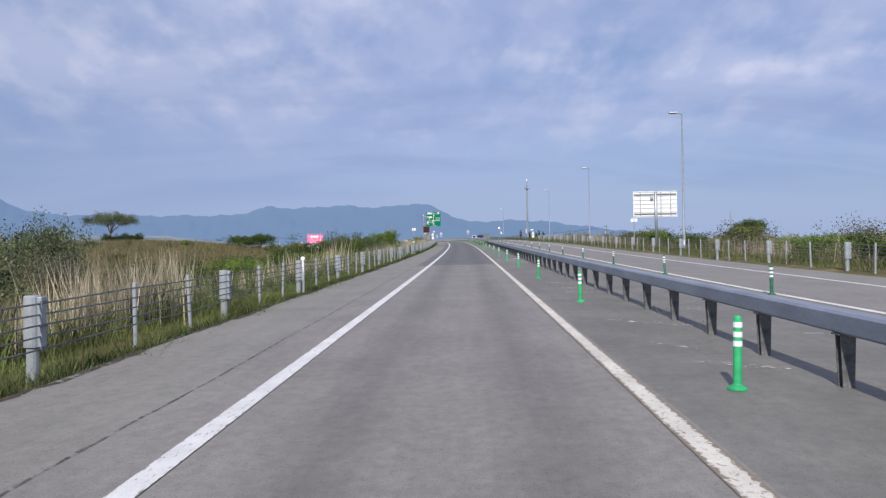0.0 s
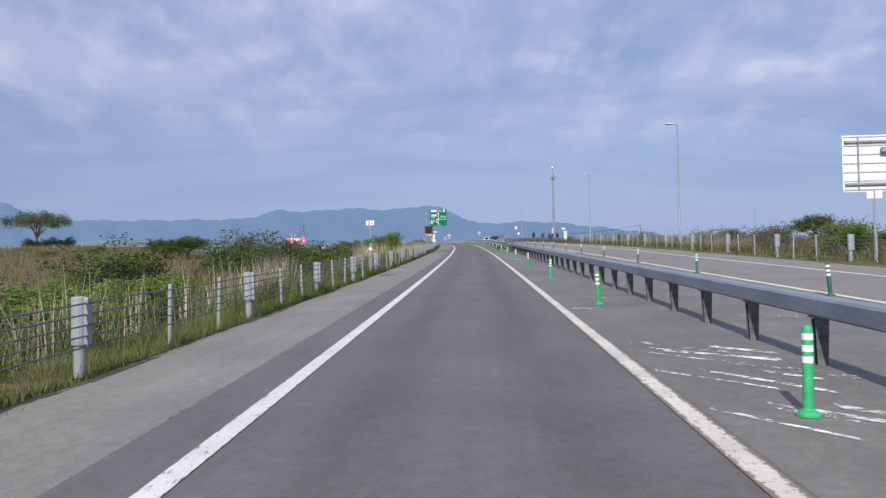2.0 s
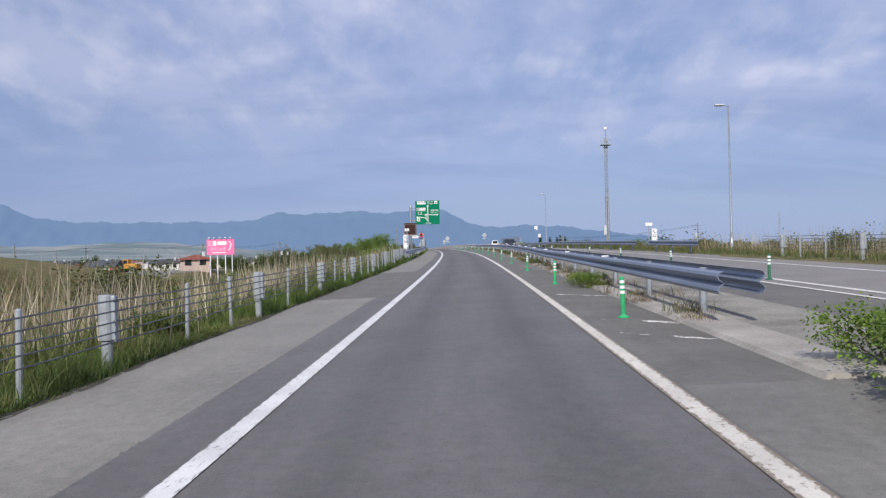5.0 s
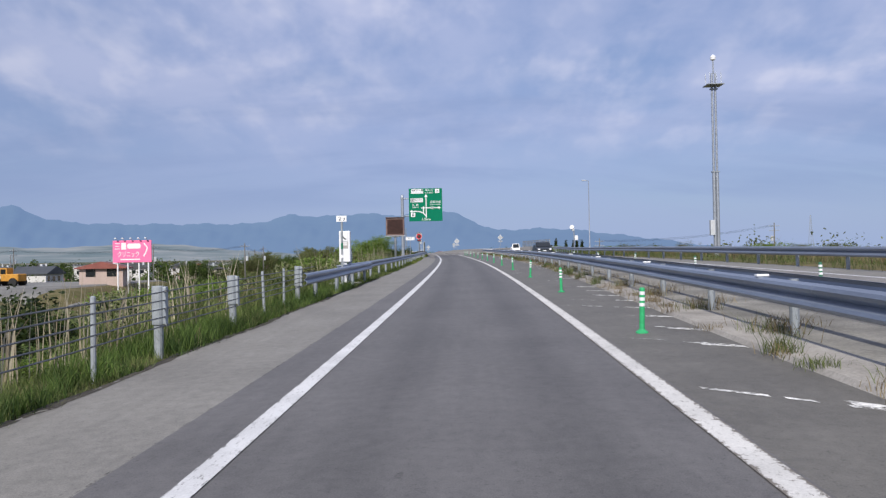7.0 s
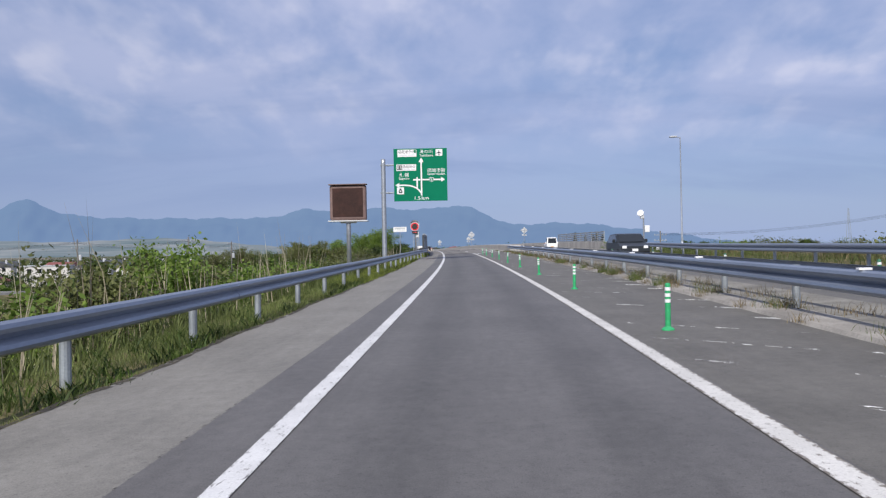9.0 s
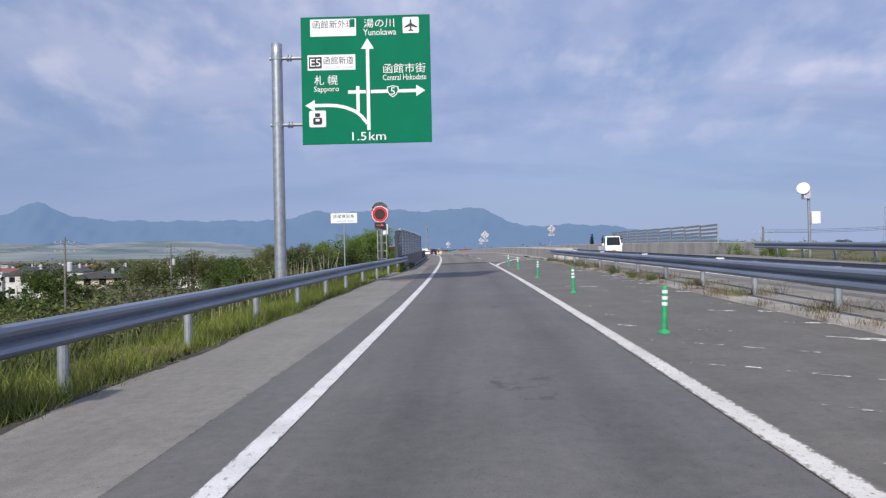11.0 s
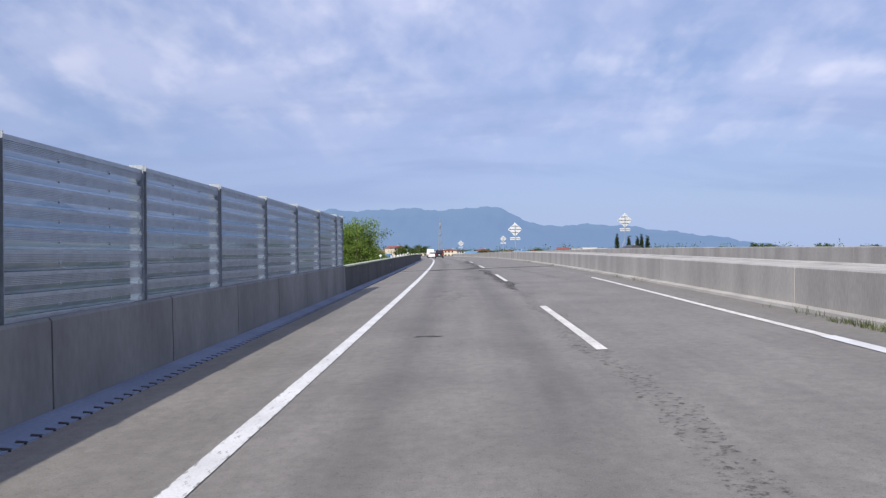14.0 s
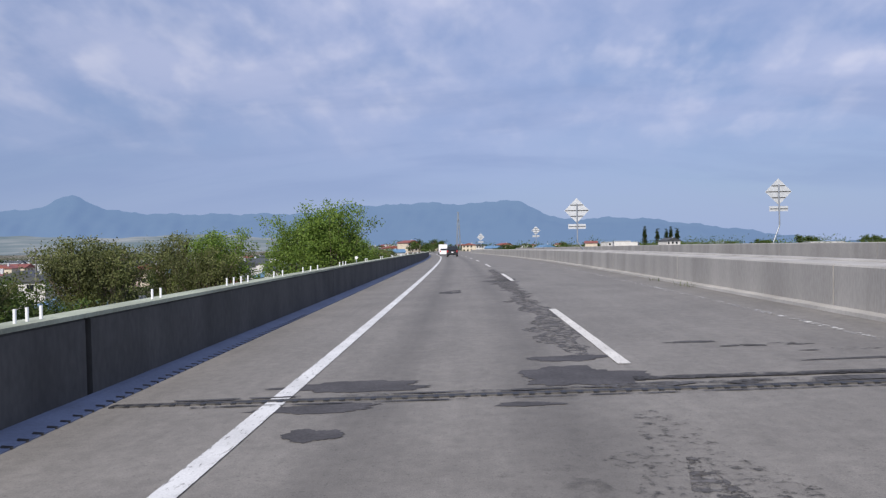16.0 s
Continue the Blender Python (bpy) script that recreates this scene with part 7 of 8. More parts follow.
grass(900, 2, 108, 3.5, 4.15, 25, 0.03, 0.12, GRASS, "small weeds at the feet of the box beam posts", 0.86, 0.012, 0.6, over=0.0)
grass(5000, 276.5, 284.5, -4.05, -3.7, 26, 0.06, 0.24, WEED, "weeds in the drain kerb", 0.3, 0.012, 0.5, over=0.0)
grass(900, 300, 360, 5.95, 6.2, 27, 0.04, 0.14, GRASS, "weeds at the foot of the median wall", 0.85, 0.012, 0.6, over=0.0)


grass(40000, 4, 170, -9.5, -5.2, 91, 0.35, 0.95, GRASS_FRESH, "pale green weeds behind the cable fence", 0.35, 0.022, 0.6)
grass(9000, 2, 48, -4.5, -3.98, 96, 0.06, 0.22, GRASS_FRESH, "ragged grass creeping over the shoulder's rim", 0.25, 0.012)
grass(14000, 130, 180, -16, -5.6, 92, 0.3, 0.8, GRASS_FRESH, "rank green growth on the slope behind the fence", 0.2, 0.03, 0.6)
grass(3600, 274.2, 283.4, -3.95, -3.55, 93, 0.08, 0.34, GRASS_FRESH, "tufts of grass along the kerb before the bridge", 0.35, 0.012, 0.7, over=0.0)
grass(2600, 271.5, 276.0, -4.3, -3.75, 94, 0.15, 0.5, GRASS_YELLOW, "yellow green tufts round the end of the guard rail", 0.2, 0.012, 0.7, over=0.0)
grass(1500, 286, 300, 5.85, 6.1, 95, 0.03, 0.10, GRASS, "weeds along the footing of the median wall", 0.55, 0.012, 0.7, over=0.0)


# lone tall canes
def canes(n, s0, s1, u0, u1, seed, h0, h1, label):
    P, s, u = strip_points(n, s0, s1, u0, u1, seed, 0.0)
    r = np.random.default_rng(seed)
    return scatter_mesh("reeds", P, r.uniform(h0, h1, len(P)), np.full(len(P), 0.03), r.uniform(0.03, 0.22, len(P)), REED, label, "reeds", seed + 1, 0.3)


def tufts(s_list, u_of, n, spread, seed, h0, h1, mat, label):
    """Clumps of blades gathered at given places, standing on the median slab."""
    r = np.random.default_rng(seed)
    S = np.repeat(np.array(s_list), n) + r.normal(0, spread * 1.4, n * len(s_list))
    U = np.repeat([float(u_of(q)) for q in s_list], n) + r.normal(0, spread, n * len(s_list))
    x, y, z = at(S, U, 0.03)
    H = r.uniform(h0, h1, len(S)) * np.repeat(r.uniform(0.5, 1.2, len(s_list)), n)
    return scatter_mesh("grass", np.stack([x, y, z], -1), H, np.full(len(S), 0.009), r.uniform(0.2, 1.1, len(S)), mat, label, "grass", seed + 3)


tufts([146.2, 146.8, 147.4, 148.3, 149.0], lambda q: kerb_u(q) + 0.35, 260, 0.16, 65, 0.16, 0.4, GRASS, "thick green grass clump on the median kerb")
POSTS = [118.0 + 3.95 * i for i in range(42)]
tufts(POSTS, lambda q: near_rail(q) + 0.1, 110, 0.17, 61, 0.12, 0.36, GRASS_DRY, "brown tufts of grass at the median rail posts")
tufts(POSTS, lambda q: near_rail(q) - 0.05, 90, 0.18, 62, 0.12, 0.36, GRASS, "green tufts of grass at the median rail posts")
tufts([float(q) for q in np.random.default_rng(7).uniform(150, 281, 34)], lambda q: kerb_u(q) + 0.10, 150, 0.10, 66, 0.10, 0.30, GRASS, "green and yellow tufts along the median kerb")
tufts([float(q) for q in np.random.default_rng(9).uniform(116, 281, 40)], lambda q: kerb_u(q) + 0.25, 120, 0.14, 67, 0.08, 0.26, GRASS_DRY, "dry tufts along the median kerb")
tufts([120.5 + 2.7 * i for i in range(58)], lambda q: kerb_u(q) + 0.04, 46, 0.10, 63, 0.08, 0.28, GRASS_DRY, "small brown tufts in the joint of the kerb")
tufts([121.7 + 4.1 * i for i in range(38)], lambda q: near_rail(q) + 0.7, 70, 0.22, 64, 0.1, 0.3, GRASS_DRY, "brown weeds between the median rails")


def clump_canes(places, n, seed, h0, h1, label, wide=0.45):
    """Dense sheaves of old reed stems fanning out from a few roots."""
    r = np.random.default_rng(seed)
    S = np.repeat([p[0] for p in places], n) + r.normal(0, wide, n * len(places))
    U = np.repeat([p[1] for p in places], n) + r.normal(0, wide * 0.6, n * len(places))
    x, y, _ = at(S, U)
    P = np.stack([x, y, ground_height(x, y) - 0.05], -1)
    H = r.uniform(h0, h1, len(P)) * np.repeat(r.uniform(0.8, 1.1, len(places)), n)
    return scatter_mesh("reeds", P, H, r.uniform(0.014, 0.034, len(P)), r.uniform(0.03, 0.30, len(P)), REED, label, "reeds", seed + 1, 0.32)


def reeds(n, s0, s1, u0, u1, seed, h0, h1, clump, label, mat=None):
    P, s, u = strip_points(n, s0, s1, u0, u1, seed, clump)
    H = np.random.default_rng(seed + 1).uniform(h0, h1, len(P))
    return scatter_mesh("reeds", P, H, np.full(len(P), 0.022), np.random.default_rng(seed + 2).uniform(0.02, 0.28, len(P)), mat or REED, label, "reeds", seed + 3, 0.3)


reeds(1300, 8, 34, -8.5, -5.6, 31, 0.7, 1.35, 0.4, "dry cream reeds behind the fence")
reeds(850, 4, 70, -13, -6.0, 32, 0.6, 1.2, 0.55, "dry reeds in the rough field")
reeds(420, 50, 64, -7.4, -5.9, 33, 0.9, 1.6, 0.3, "dry reed stems at the fence")
reeds(110, 76, 84, -8, -6, 34, 0.8, 1.3, 0.2, "pale reed clump at the fence")
reeds(2000, 104, 140, -9.5, -5.9, 35, 1.0, 1.9, 0.4, "bank of dry pale reeds")
reeds(500, 138, 170, -9.5, -5.8, 36, 0.9, 1.8, 0.45, "scattered reed stems behind the fence")
reeds(450, 186, 228, -11, -7, 37, 1.6, 3.2, 0.5, "reed stems on the embankment slope")
reeds(2600, 100, 170, 17, 25, 38, 1.0, 2.0, 0.4, "pale reeds beyond the opposite lane")
reeds(1400, 20, 60, 16, 24, 39, 0.9, 1.8, 0.5, "dry reeds beyond the opposite lane")


clump_canes([(12.6, -6.2), (13.6, -6.4), (14.4, -5.9), (15.4, -6.5), (16.2, -6.1), (17.4, -6.9)], 95, 81, 1.1, 1.75, "pale cream reed sheaves close behind the fence")
clump_canes([(64.3, -6.0), (65.0, -6.3), (65.7, -6.0), (62.4, -6.6)], 100, 82, 0.9, 1.35, "pinkish straw reed sheaves at the fence", 0.35)
clump_canes([(85.4, -6.3), (86.2, -6.5), (87.0, -6.2), (87.9, -6.1), (88.8, -6.2)], 130, 83, 1.2, 1.9, "thick pale reed sheaves at the fence", 0.32)
clump_canes([(118 + 3.1 * i, -6.3 - 0.5 * (i % 3)) for i in range(8)], 120, 84, 1.0, 1.7, "bank of pale reed sheaves beside the verge", 0.9)
clump_canes([(145 + 1.9 * i, -6.3 - 0.4 * (i % 2)) for i in range(9)], 15, 85, 0.9, 1.6, "leaning old reed stems behind the fence", 0.6)
reeds(900, 96.5, 103.5, -8.2, -6.0, 86, 1.0, 1.7, 0.2, "tall green and yellow reed blades behind the fence", GRASS_YELLOW)
canes(90, 36.5, 40.5, -6.8, -5.5, 51, 1.0, 2.0, "tall pale reed canes at the fence")
canes(30, 32.5, 35, -6.4, -5.5, 52, 1.0, 1.8, "thin group of pale reed canes")
canes(90, 95.6, 99.4, -7.0, -5.9, 56, 1.1, 2.1, "tall pale reed canes leaning behind the fence")
canes(40, 104.5, 108.5, -6.9, -5.8, 57, 0.9, 1.6, "short pale reed canes behind the fence")
canes(90, 246, 263, -7.4, -6.1, 58, 0.8, 1.7, "thin reed canes behind the guard rail")
canes(50, 24, 30, -7.5, -5.6, 53, 0.9, 1.7, "scattered pale reed canes")
canes(120, 150, 166, -7.2, -5.3, 54, 0.9, 1.7, "leaning pale reed canes behind the fence")
canes(70, 190, 215, -7.5, -6.0, 55, 1.0, 2.0, "reed canes behind the guard rail")


# ---- shrubs and trees ----
def leaf_cloud(bm_list, centres, radius, count, size, seed, squash=0.8):
    """Leaves round branch ends: small tilted quads."""
    r = np.random.default_rng(seed)
    k = r.integers(0, len(centres), count)
    d = r.normal(0, 1, (count, 3)) * np.array([1, 1, squash]) * radius
    C = centres[k] + d
    n = r.normal(0, 1, (count, 3)) + np.array([0, 0, 0.8])
    n /= np.linalg.norm(n, axis=1, keepdims=True)
    a = np.cross(n, r.normal(0, 1, (count, 3)))
    a /= np.linalg.norm(a, axis=1, keepdims=True) + 1e-9
    b = np.cross(n, a)
    s = r.uniform(0.6, 1.3, (count, 1)) * size
    V = np.stack([C - a * s, C + b * s * 0.55, C + a * s, C - b * s * 0.55], 1).reshape(-1, 3)
    return V, (np.arange(count * 4).reshape(-1, 4))


def quad_mesh(name, V, F, mat):
    me = bpy.data.meshes.new(name)
    me.vertices.add(len(V))
    me.vertices.foreach_set("co", V.ravel().astype(np.float32))
    me.loops.add(F.size)
    me.loops.foreach_set("vertex_index", F.ravel().astype(np.int32))
    me.polygons.add(len(F))
    me.polygons.foreach_set("loop_start", (np.arange(len(F)) * 4).astype(np.int32))
    me.update(calc_edges=True)
    me.materials.append(mat)
    return me


def shrub_model(mat, seed, leaves, size, label, category="shrub", tall=1.0, spread=1.0, trunk=0.0, name="shrub", spikes=0.0, clumps=34, dome=False, loose=0.13):
    """A shrub or tree one metre in radius: stem, limbs and an uneven crown."""
    r = np.random.default_rng(seed)
    top = []
    bm = bmesh.new()
    limbs = 7 if trunk else 9
    if trunk:
        tube(bm, (0, 0, -0.15), (0.03, 0.02, trunk), 0.055, 0.035, n=8)
    for i in range(limbs):
        a = 2 * np.pi * i / limbs + r.uniform(-0.3, 0.3)
        el = r.uniform(0.35, 1.3)
        ln = r.uniform(0.6, 1.0)
        p0 = Vector((0.03, 0.02, trunk * r.uniform(0.7, 1.0) if trunk else -0.05))
        p1 = p0 + Vector((math.cos(a) * math.cos(el) * ln * spread, math.sin(a) * math.cos(el) * ln * spread, (math.sin(el) * ln + 0.15) * tall))
        md = (p0 + p1) / 2 + Vector((0, 0, 0.08))
        tube(bm, p0, md, 0.026, 0.018, n=6, caps=False)
        tube(bm, md, p1, 0.018, 0.006, n=5, caps=False)
        for _ in range(3):
            q = p1 + Vector(r.normal(0, 0.28, 3))
            tube(bm, md, q, 0.010, 0.003, n=4, caps=False)
            top.append(q[:])
        top.append(p1[:])
    z0 = trunk if trunk else 0.0
    while len(top) < clumps:
        v = r.normal(0, 1, 3)
        v /= np.linalg.norm(v)
        k = r.uniform(0.35, 1.0) ** 0.6
        top.append((v[0] * k * spread, v[1] * k * spread, z0 + (0.15 + abs(v[2]) * k * 0.95 + 0.12 * (v[2] < 0)) * tall))
    if dome:
        # a flat bottomed umbrella: the crown's clumps fill a shallow dome
        top = []
        for _ in range(clumps * 2):
            a, q = r.uniform(0, 6.283), math.sqrt(r.uniform(0, 1))
            top.append((1.25 * q * math.cos(a), 1.25 * q * math.sin(a), 0.66 + 0.42 * math.sqrt(1 - 0.85 * q * q) * r.uniform(0.45, 1.0)))
    if spikes:
        # upright shoots, leafy along their upper half
        for _ in range(int(14 * spikes)):
            v = r.normal(0, 0.42, 2)
            tip = Vector((v[0] * spread, v[1] * spread, z0 + tall * r.uniform(0.95, 1.25)))
            foot = Vector((v[0] * 0.45 * spread, v[1] * 0.45 * spread, z0 + tall * 0.45))
            tube(bm, foot, tip, 0.010, 0.003, n=4, caps=False)
            top += [tuple(foot.lerp(tip, k)) for k in (0.5, 0.75, 1.0)]
    V, F = leaf_cloud(None, np.array(top), loose, leaves, size, seed + 1)
    V[:, 2] = np.maximum(V[:, 2], 0.0)
    ob = thing(name, Matrix(), label, category)
    part("stem" if not trunk else "trunk", bm, BARK, ob)
    o = new("crown", quad_mesh("crown", V, F, mat))
    o.parent = ob
    return ob


MODELS = {
    "green": shrub_model(LEAF_GREEN, 101, 3800, 0.043, "dense mid green shrub", spikes=0.4, clumps=46),
    "bright": shrub_model(LEAF_BRIGHT, 102, 3800, 0.042, "bright fresh green shrub", spikes=0.8, clumps=46),
    "olive": shrub_model(LEAF_OLIVE, 103, 3200, 0.042, "olive green shrub with thin twigs", spikes=1.2, clumps=46),
    "dark": shrub_model(LEAF_DARK, 104, 3800, 0.043, "dark green rounded shrub", clumps=46),
    "grey": shrub_model(LEAF_GREY, 105, 2600, 0.030, "half bare grey green shrub", spikes=1.4, clumps=46),
    "willow": shrub_model(LEAF_WILLOW, 112, 4800, 0.030, "loose grey green willow bush with bare twigs", spikes=2.0, clumps=60, loose=0.11),
    "blossom": shrub_model(BLOSSOM, 106, 3600, 0.038, "shrub covered in pale yellow blossom", clumps=46),
    "tree": shrub_model(LEAF_BRIGHT, 107, 22000, 0.026, "leafy bright green tree", "tree", 1.5, 1.0, 0.55, "tree", 2.2, 130, loose=0.095),
    "tree_olive": shrub_model(LEAF_OLIVE, 108, 12000, 0.028, "olive green tree with a loose crown", "tree", 1.3, 1.0, 0.6, "tree", 1.6, 110, loose=0.085),
    "tree_dark": shrub_model(LEAF_GREEN, 109, 12000, 0.031, "round dark green tree", "tree", 1.1, 1.0, 0.5, "tree", 0.4, 110, loose=0.10),
    "far_olive": shrub_model(LEAF_OLIVE, 113, 1500, 0.075, "far olive green tree with a loose crown", "tree", 1.3, 1.0, 0.6, "tree", 1.0, 50),
    "far_dark": shrub_model(LEAF_GREEN, 114, 1500, 0.080, "far round dark green tree", "tree", 1.1, 1.0, 0.5, "tree", 0.2, 50),
    "umbrella": shrub_model(LEAF_WILLOW, 110, 9000, 0.026, "wide flat topped tree standing in the field", "tree", 0.45, 1.25, 0.42, "tree", 0.0, 42, dome=True, loose=0.10),
    "poplar": shrub_model(LEAF_DARK, 111, 9000, 0.06, "slender dark poplar tree", "tree", 4.6, 0.55, 0.4, "tree", 1.0, 200),
}
GROUPS = {"tree": "trees", "shrub": "roadside shrubs"}
USED = set()


def plant(kind, s, u, radius, height=None, seed=0, sink=0.1, world=None, top_at=None):
    """Sets a copy of a model on the ground, of that crown radius; height stretches it."""
    r = random.Random(seed * 77 + int(s * 13) + int(u * 7))
    x, y = world if world else at(s, u)[:2]
    z = float(ground_height(np.array([x]), np.array([y]))[0])
    if top_at is not None:
        if 250 < s < 290 and s - 240 < 2.9 * -u:
            top_at = min(top_at, 0.2 - 0.08 * (-u - 8))
        height = max(0.8, float(at(s, u, top_at)[2]) - z + sink)
    ob = MODELS[kind]
    top = max(c.bound_box[6][2] for c in ob.children)
    sz = (height / top) if height else radius * r.uniform(0.9, 1.1)
    m = pose(x, y, z - sink, 0, 0, r.uniform(0, 360)) @ Matrix.Diagonal((radius, radius * r.uniform(0.9, 1.1), sz, 1))
    if kind in USED:
        copy_thing(ob, m @ Matrix.Diagonal((1 / ob.scale[0], 1 / ob.scale[1], 1 / ob.scale[2], 1)))
    else:
        USED.add(kind)
        tagged(ob, group=GROUPS[ob["category"]])
        ob.matrix_basis = m


# near side, along the fence
for i, (k, s, u, r, h) in enumerate((
        ("olive", 13, -10.5, 1.6, 2.6), ("grey", 15.5, -12, 1.9, 3.3), ("willow", 20, -13, 2.0, 3.4), ("green", 18, -13, 1.5, 2.2), ("green", 30, -12, 1.4, 1.3), ("olive", 36, -15, 1.6, 1.5), ("green", 47, -10, 1.2, 1.1), ("bright", 52, -9, 0.9, 0.9), ("willow", 28.5, -15.4, 1.5, 3.4), ("willow", 31, -16.4, 1.7, 3.9), ("willow", 33.5, -18.6, 1.7, 3.7), ("grey", 26.5, -14.0, 1.2, 2.4), ("green", 27, -7.2, 0.9, 1.1), ("dark", 16, -7.0, 0.7, 0.8), ("bright", 34, -7.4, 0.8, 0.9), ("green", 45, -7.0, 0.7, 0.8), ("dark", 54, -8.0, 0.9, 1.0), ("dark", 163, -9.5, 1.6, 1.6), ("dark", 171, -8.4, 1.5, 1.9), ("green", 174, -7.4, 1.1, 1.4), ("dark", 179, -8.6, 1.4, 2.0), ("dark", 158, -10.5, 1.5, 1.3), ("dark", 152, -9.0, 1.0, 0.9), ("green", 166, -7.0, 0.8, 0.9), ("dark", 143, -9.0, 0.9, 0.9), ("green", 41, -8.6, 1.0, 1.3), ("olive", 24, -7.2, 0.7, 0.9), ("green", 62, -13, 1.7, 1.6),
        ("bright", 66, -10.5, 1.6, 1.5), ("green", 58, -16, 2.0, 1.7), ("dark", 75, -15, 1.6, 1.9), ("green", 84, -11, 2.4, 3.0), ("green", 89, -9.2, 1.9, 2.5), ("grey", 80, -8.4, 1.1, 1.4),
        ("green", 78, -17, 2.4, 3.0), ("green", 88, -12.5, 2.0, 2.2), ("bright", 84.5, -8.2, 1.2, 1.2), ("dark", 93, -8.6, 1.7, 1.6), ("bright", 95, -7.4, 1.1, 1.2), ("green", 98.5, -9.2, 1.9, 1.8), ("blossom", 108, -9.0, 1.4, 1.7),
        ("dark", 112, -12, 1.8, 1.6), ("green", 118.5, -5.6, 0.7, 0.8), ("bright", 128, -6.0, 0.5, 0.6), ("olive", 134, -13, 2.2, 2.4), ("green", 146, -11, 1.8, 1.8), ("grey", 150, -8, 1.0, 1.1),
        ("olive", 156, -13, 2.0, 2.0), ("dark", 168, -14, 2.2, 3.2), ("dark", 176, -11, 1.7, 2.6), ("green", 162, -7.8, 1.2, 1.2), ("olive", 186, -9, 1.6, 2.2), ("blossom", 193, -8.6, 1.8, 2.6),
        ("bright", 200, -9.5, 2.0, 3.2), ("blossom", 206, -10.5, 2.2, 4.0), ("olive", 212, -9.4, 2.2, 3.9), ("bright", 219, -9.0, 2.2, 4.2), ("olive", 226, -10, 2.4, 4.4), ("green", 233, -9.0, 2.0, 4.2),
        ("olive", 240, -9.6, 2.2, 4.6), ("blossom", 233, -13.5, 2.6, 5.0), ("blossom", 228, -16, 2.8, 4.6), ("bright", 243, -14, 2.8, 4.9), ("olive", 250, -10.5, 2.3, 5.2), ("grey", 247, -8.5, 1.4, 4.0),
        ("olive", 257, -9.2, 2.2, 5.3), ("green", 263, -8.8, 2.2, 6.2), ("dark", 268, -8.2, 2.0, 6.8), ("olive", 272, -9.8, 2.4, 7.2), ("green", 276, -8.0, 2.0, 7.6), ("olive", 281, -9.0, 2.3, 7.0), ("green", 264, -13, 2.8, 6.0),
        ("dark", 256, -15, 2.8, 5.2), ("green", 274, -14, 2.9, 6.6), ("olive", 284, -13, 2.8, 6.6))):
    plant(k, s, u, r, h, i, top_at=None if s < 183 else lin(s, (183, 1.1), (205, 1.15), (225, 1.25), (246, 1.2), (255, 0.55), (262, 1.3), (270, 1.9), (285, 1.6)) + 0.35 * math.sin(i * 2.3) - max(0, -u - 10) * 0.12)
rnd = random.Random(21)
for i in range(34):
    s, u = rnd.uniform(6, 160), rnd.uniform(-60, -12)
    plant(rnd.choice(("green", "olive", "grey", "bright")), s, u, rnd.uniform(0.7, 1.7), rnd.uniform(0.7, 1.6), i)
for i in range(64):
    s, u = rnd.uniform(182, 288), rnd.uniform(-34, -11)
    plant(rnd.choice(("green", "olive", "olive", "bright", "dark", "blossom")), s, u, rnd.uniform(1.6, 3.0), None, i, top_at=0.3 - 0.10 * (-u - 10) + rnd.uniform(-0.6, 0.5))
for i in range(18):
    s, u = rnd.uniform(18, 82), rnd.uniform(-17, -7.2)
    plant(rnd.choice(("green", "bright", "dark", "green")), s, u, rnd.uniform(0.8, 1.6), rnd.uniform(0.8, 1.5), 170 + i)
for i, (k, s, u, r, t_) in enumerate((
        ("green", 96.5, -8.6, 1.5, 1.2), ("dark", 98.5, -10.2, 1.8, 1.4), ("bright", 100.5, -8.0, 1.1, 0.8), ("green", 101.5, -11.0, 1.9, 1.45), ("dark", 95, -9.6, 1.6, 1.25), ("grey", 104.5, -10.8, 1.5, 1.5), ("grey", 107.5, -12.2, 1.6, 1.35),
        ("blossom", 109.8, -9.0, 1.25, 1.3), ("blossom", 111.2, -9.8, 1.0, 1.15), ("green", 111.6, -8.2, 0.9, 0.6), ("green", 104.0, -8.4, 1.2, 0.8), ("dark", 106.4, -7.6, 0.8, 0.4), ("olive", 114, -11.5, 1.6, 1.1), ("dark", 118.5, -14, 1.9, 1.0),
        ("green", 91.5, -8.0, 1.2, 0.9), ("dark", 93.2, -7.2, 0.8, 0.45), ("olive", 103, -14, 2.2, 1.5), ("grey", 111, -16, 2.0, 1.3), ("green", 97, -13.5, 2.0, 1.5))):
    plant(k, s, u, r, None, 400 + i, top_at=t_)
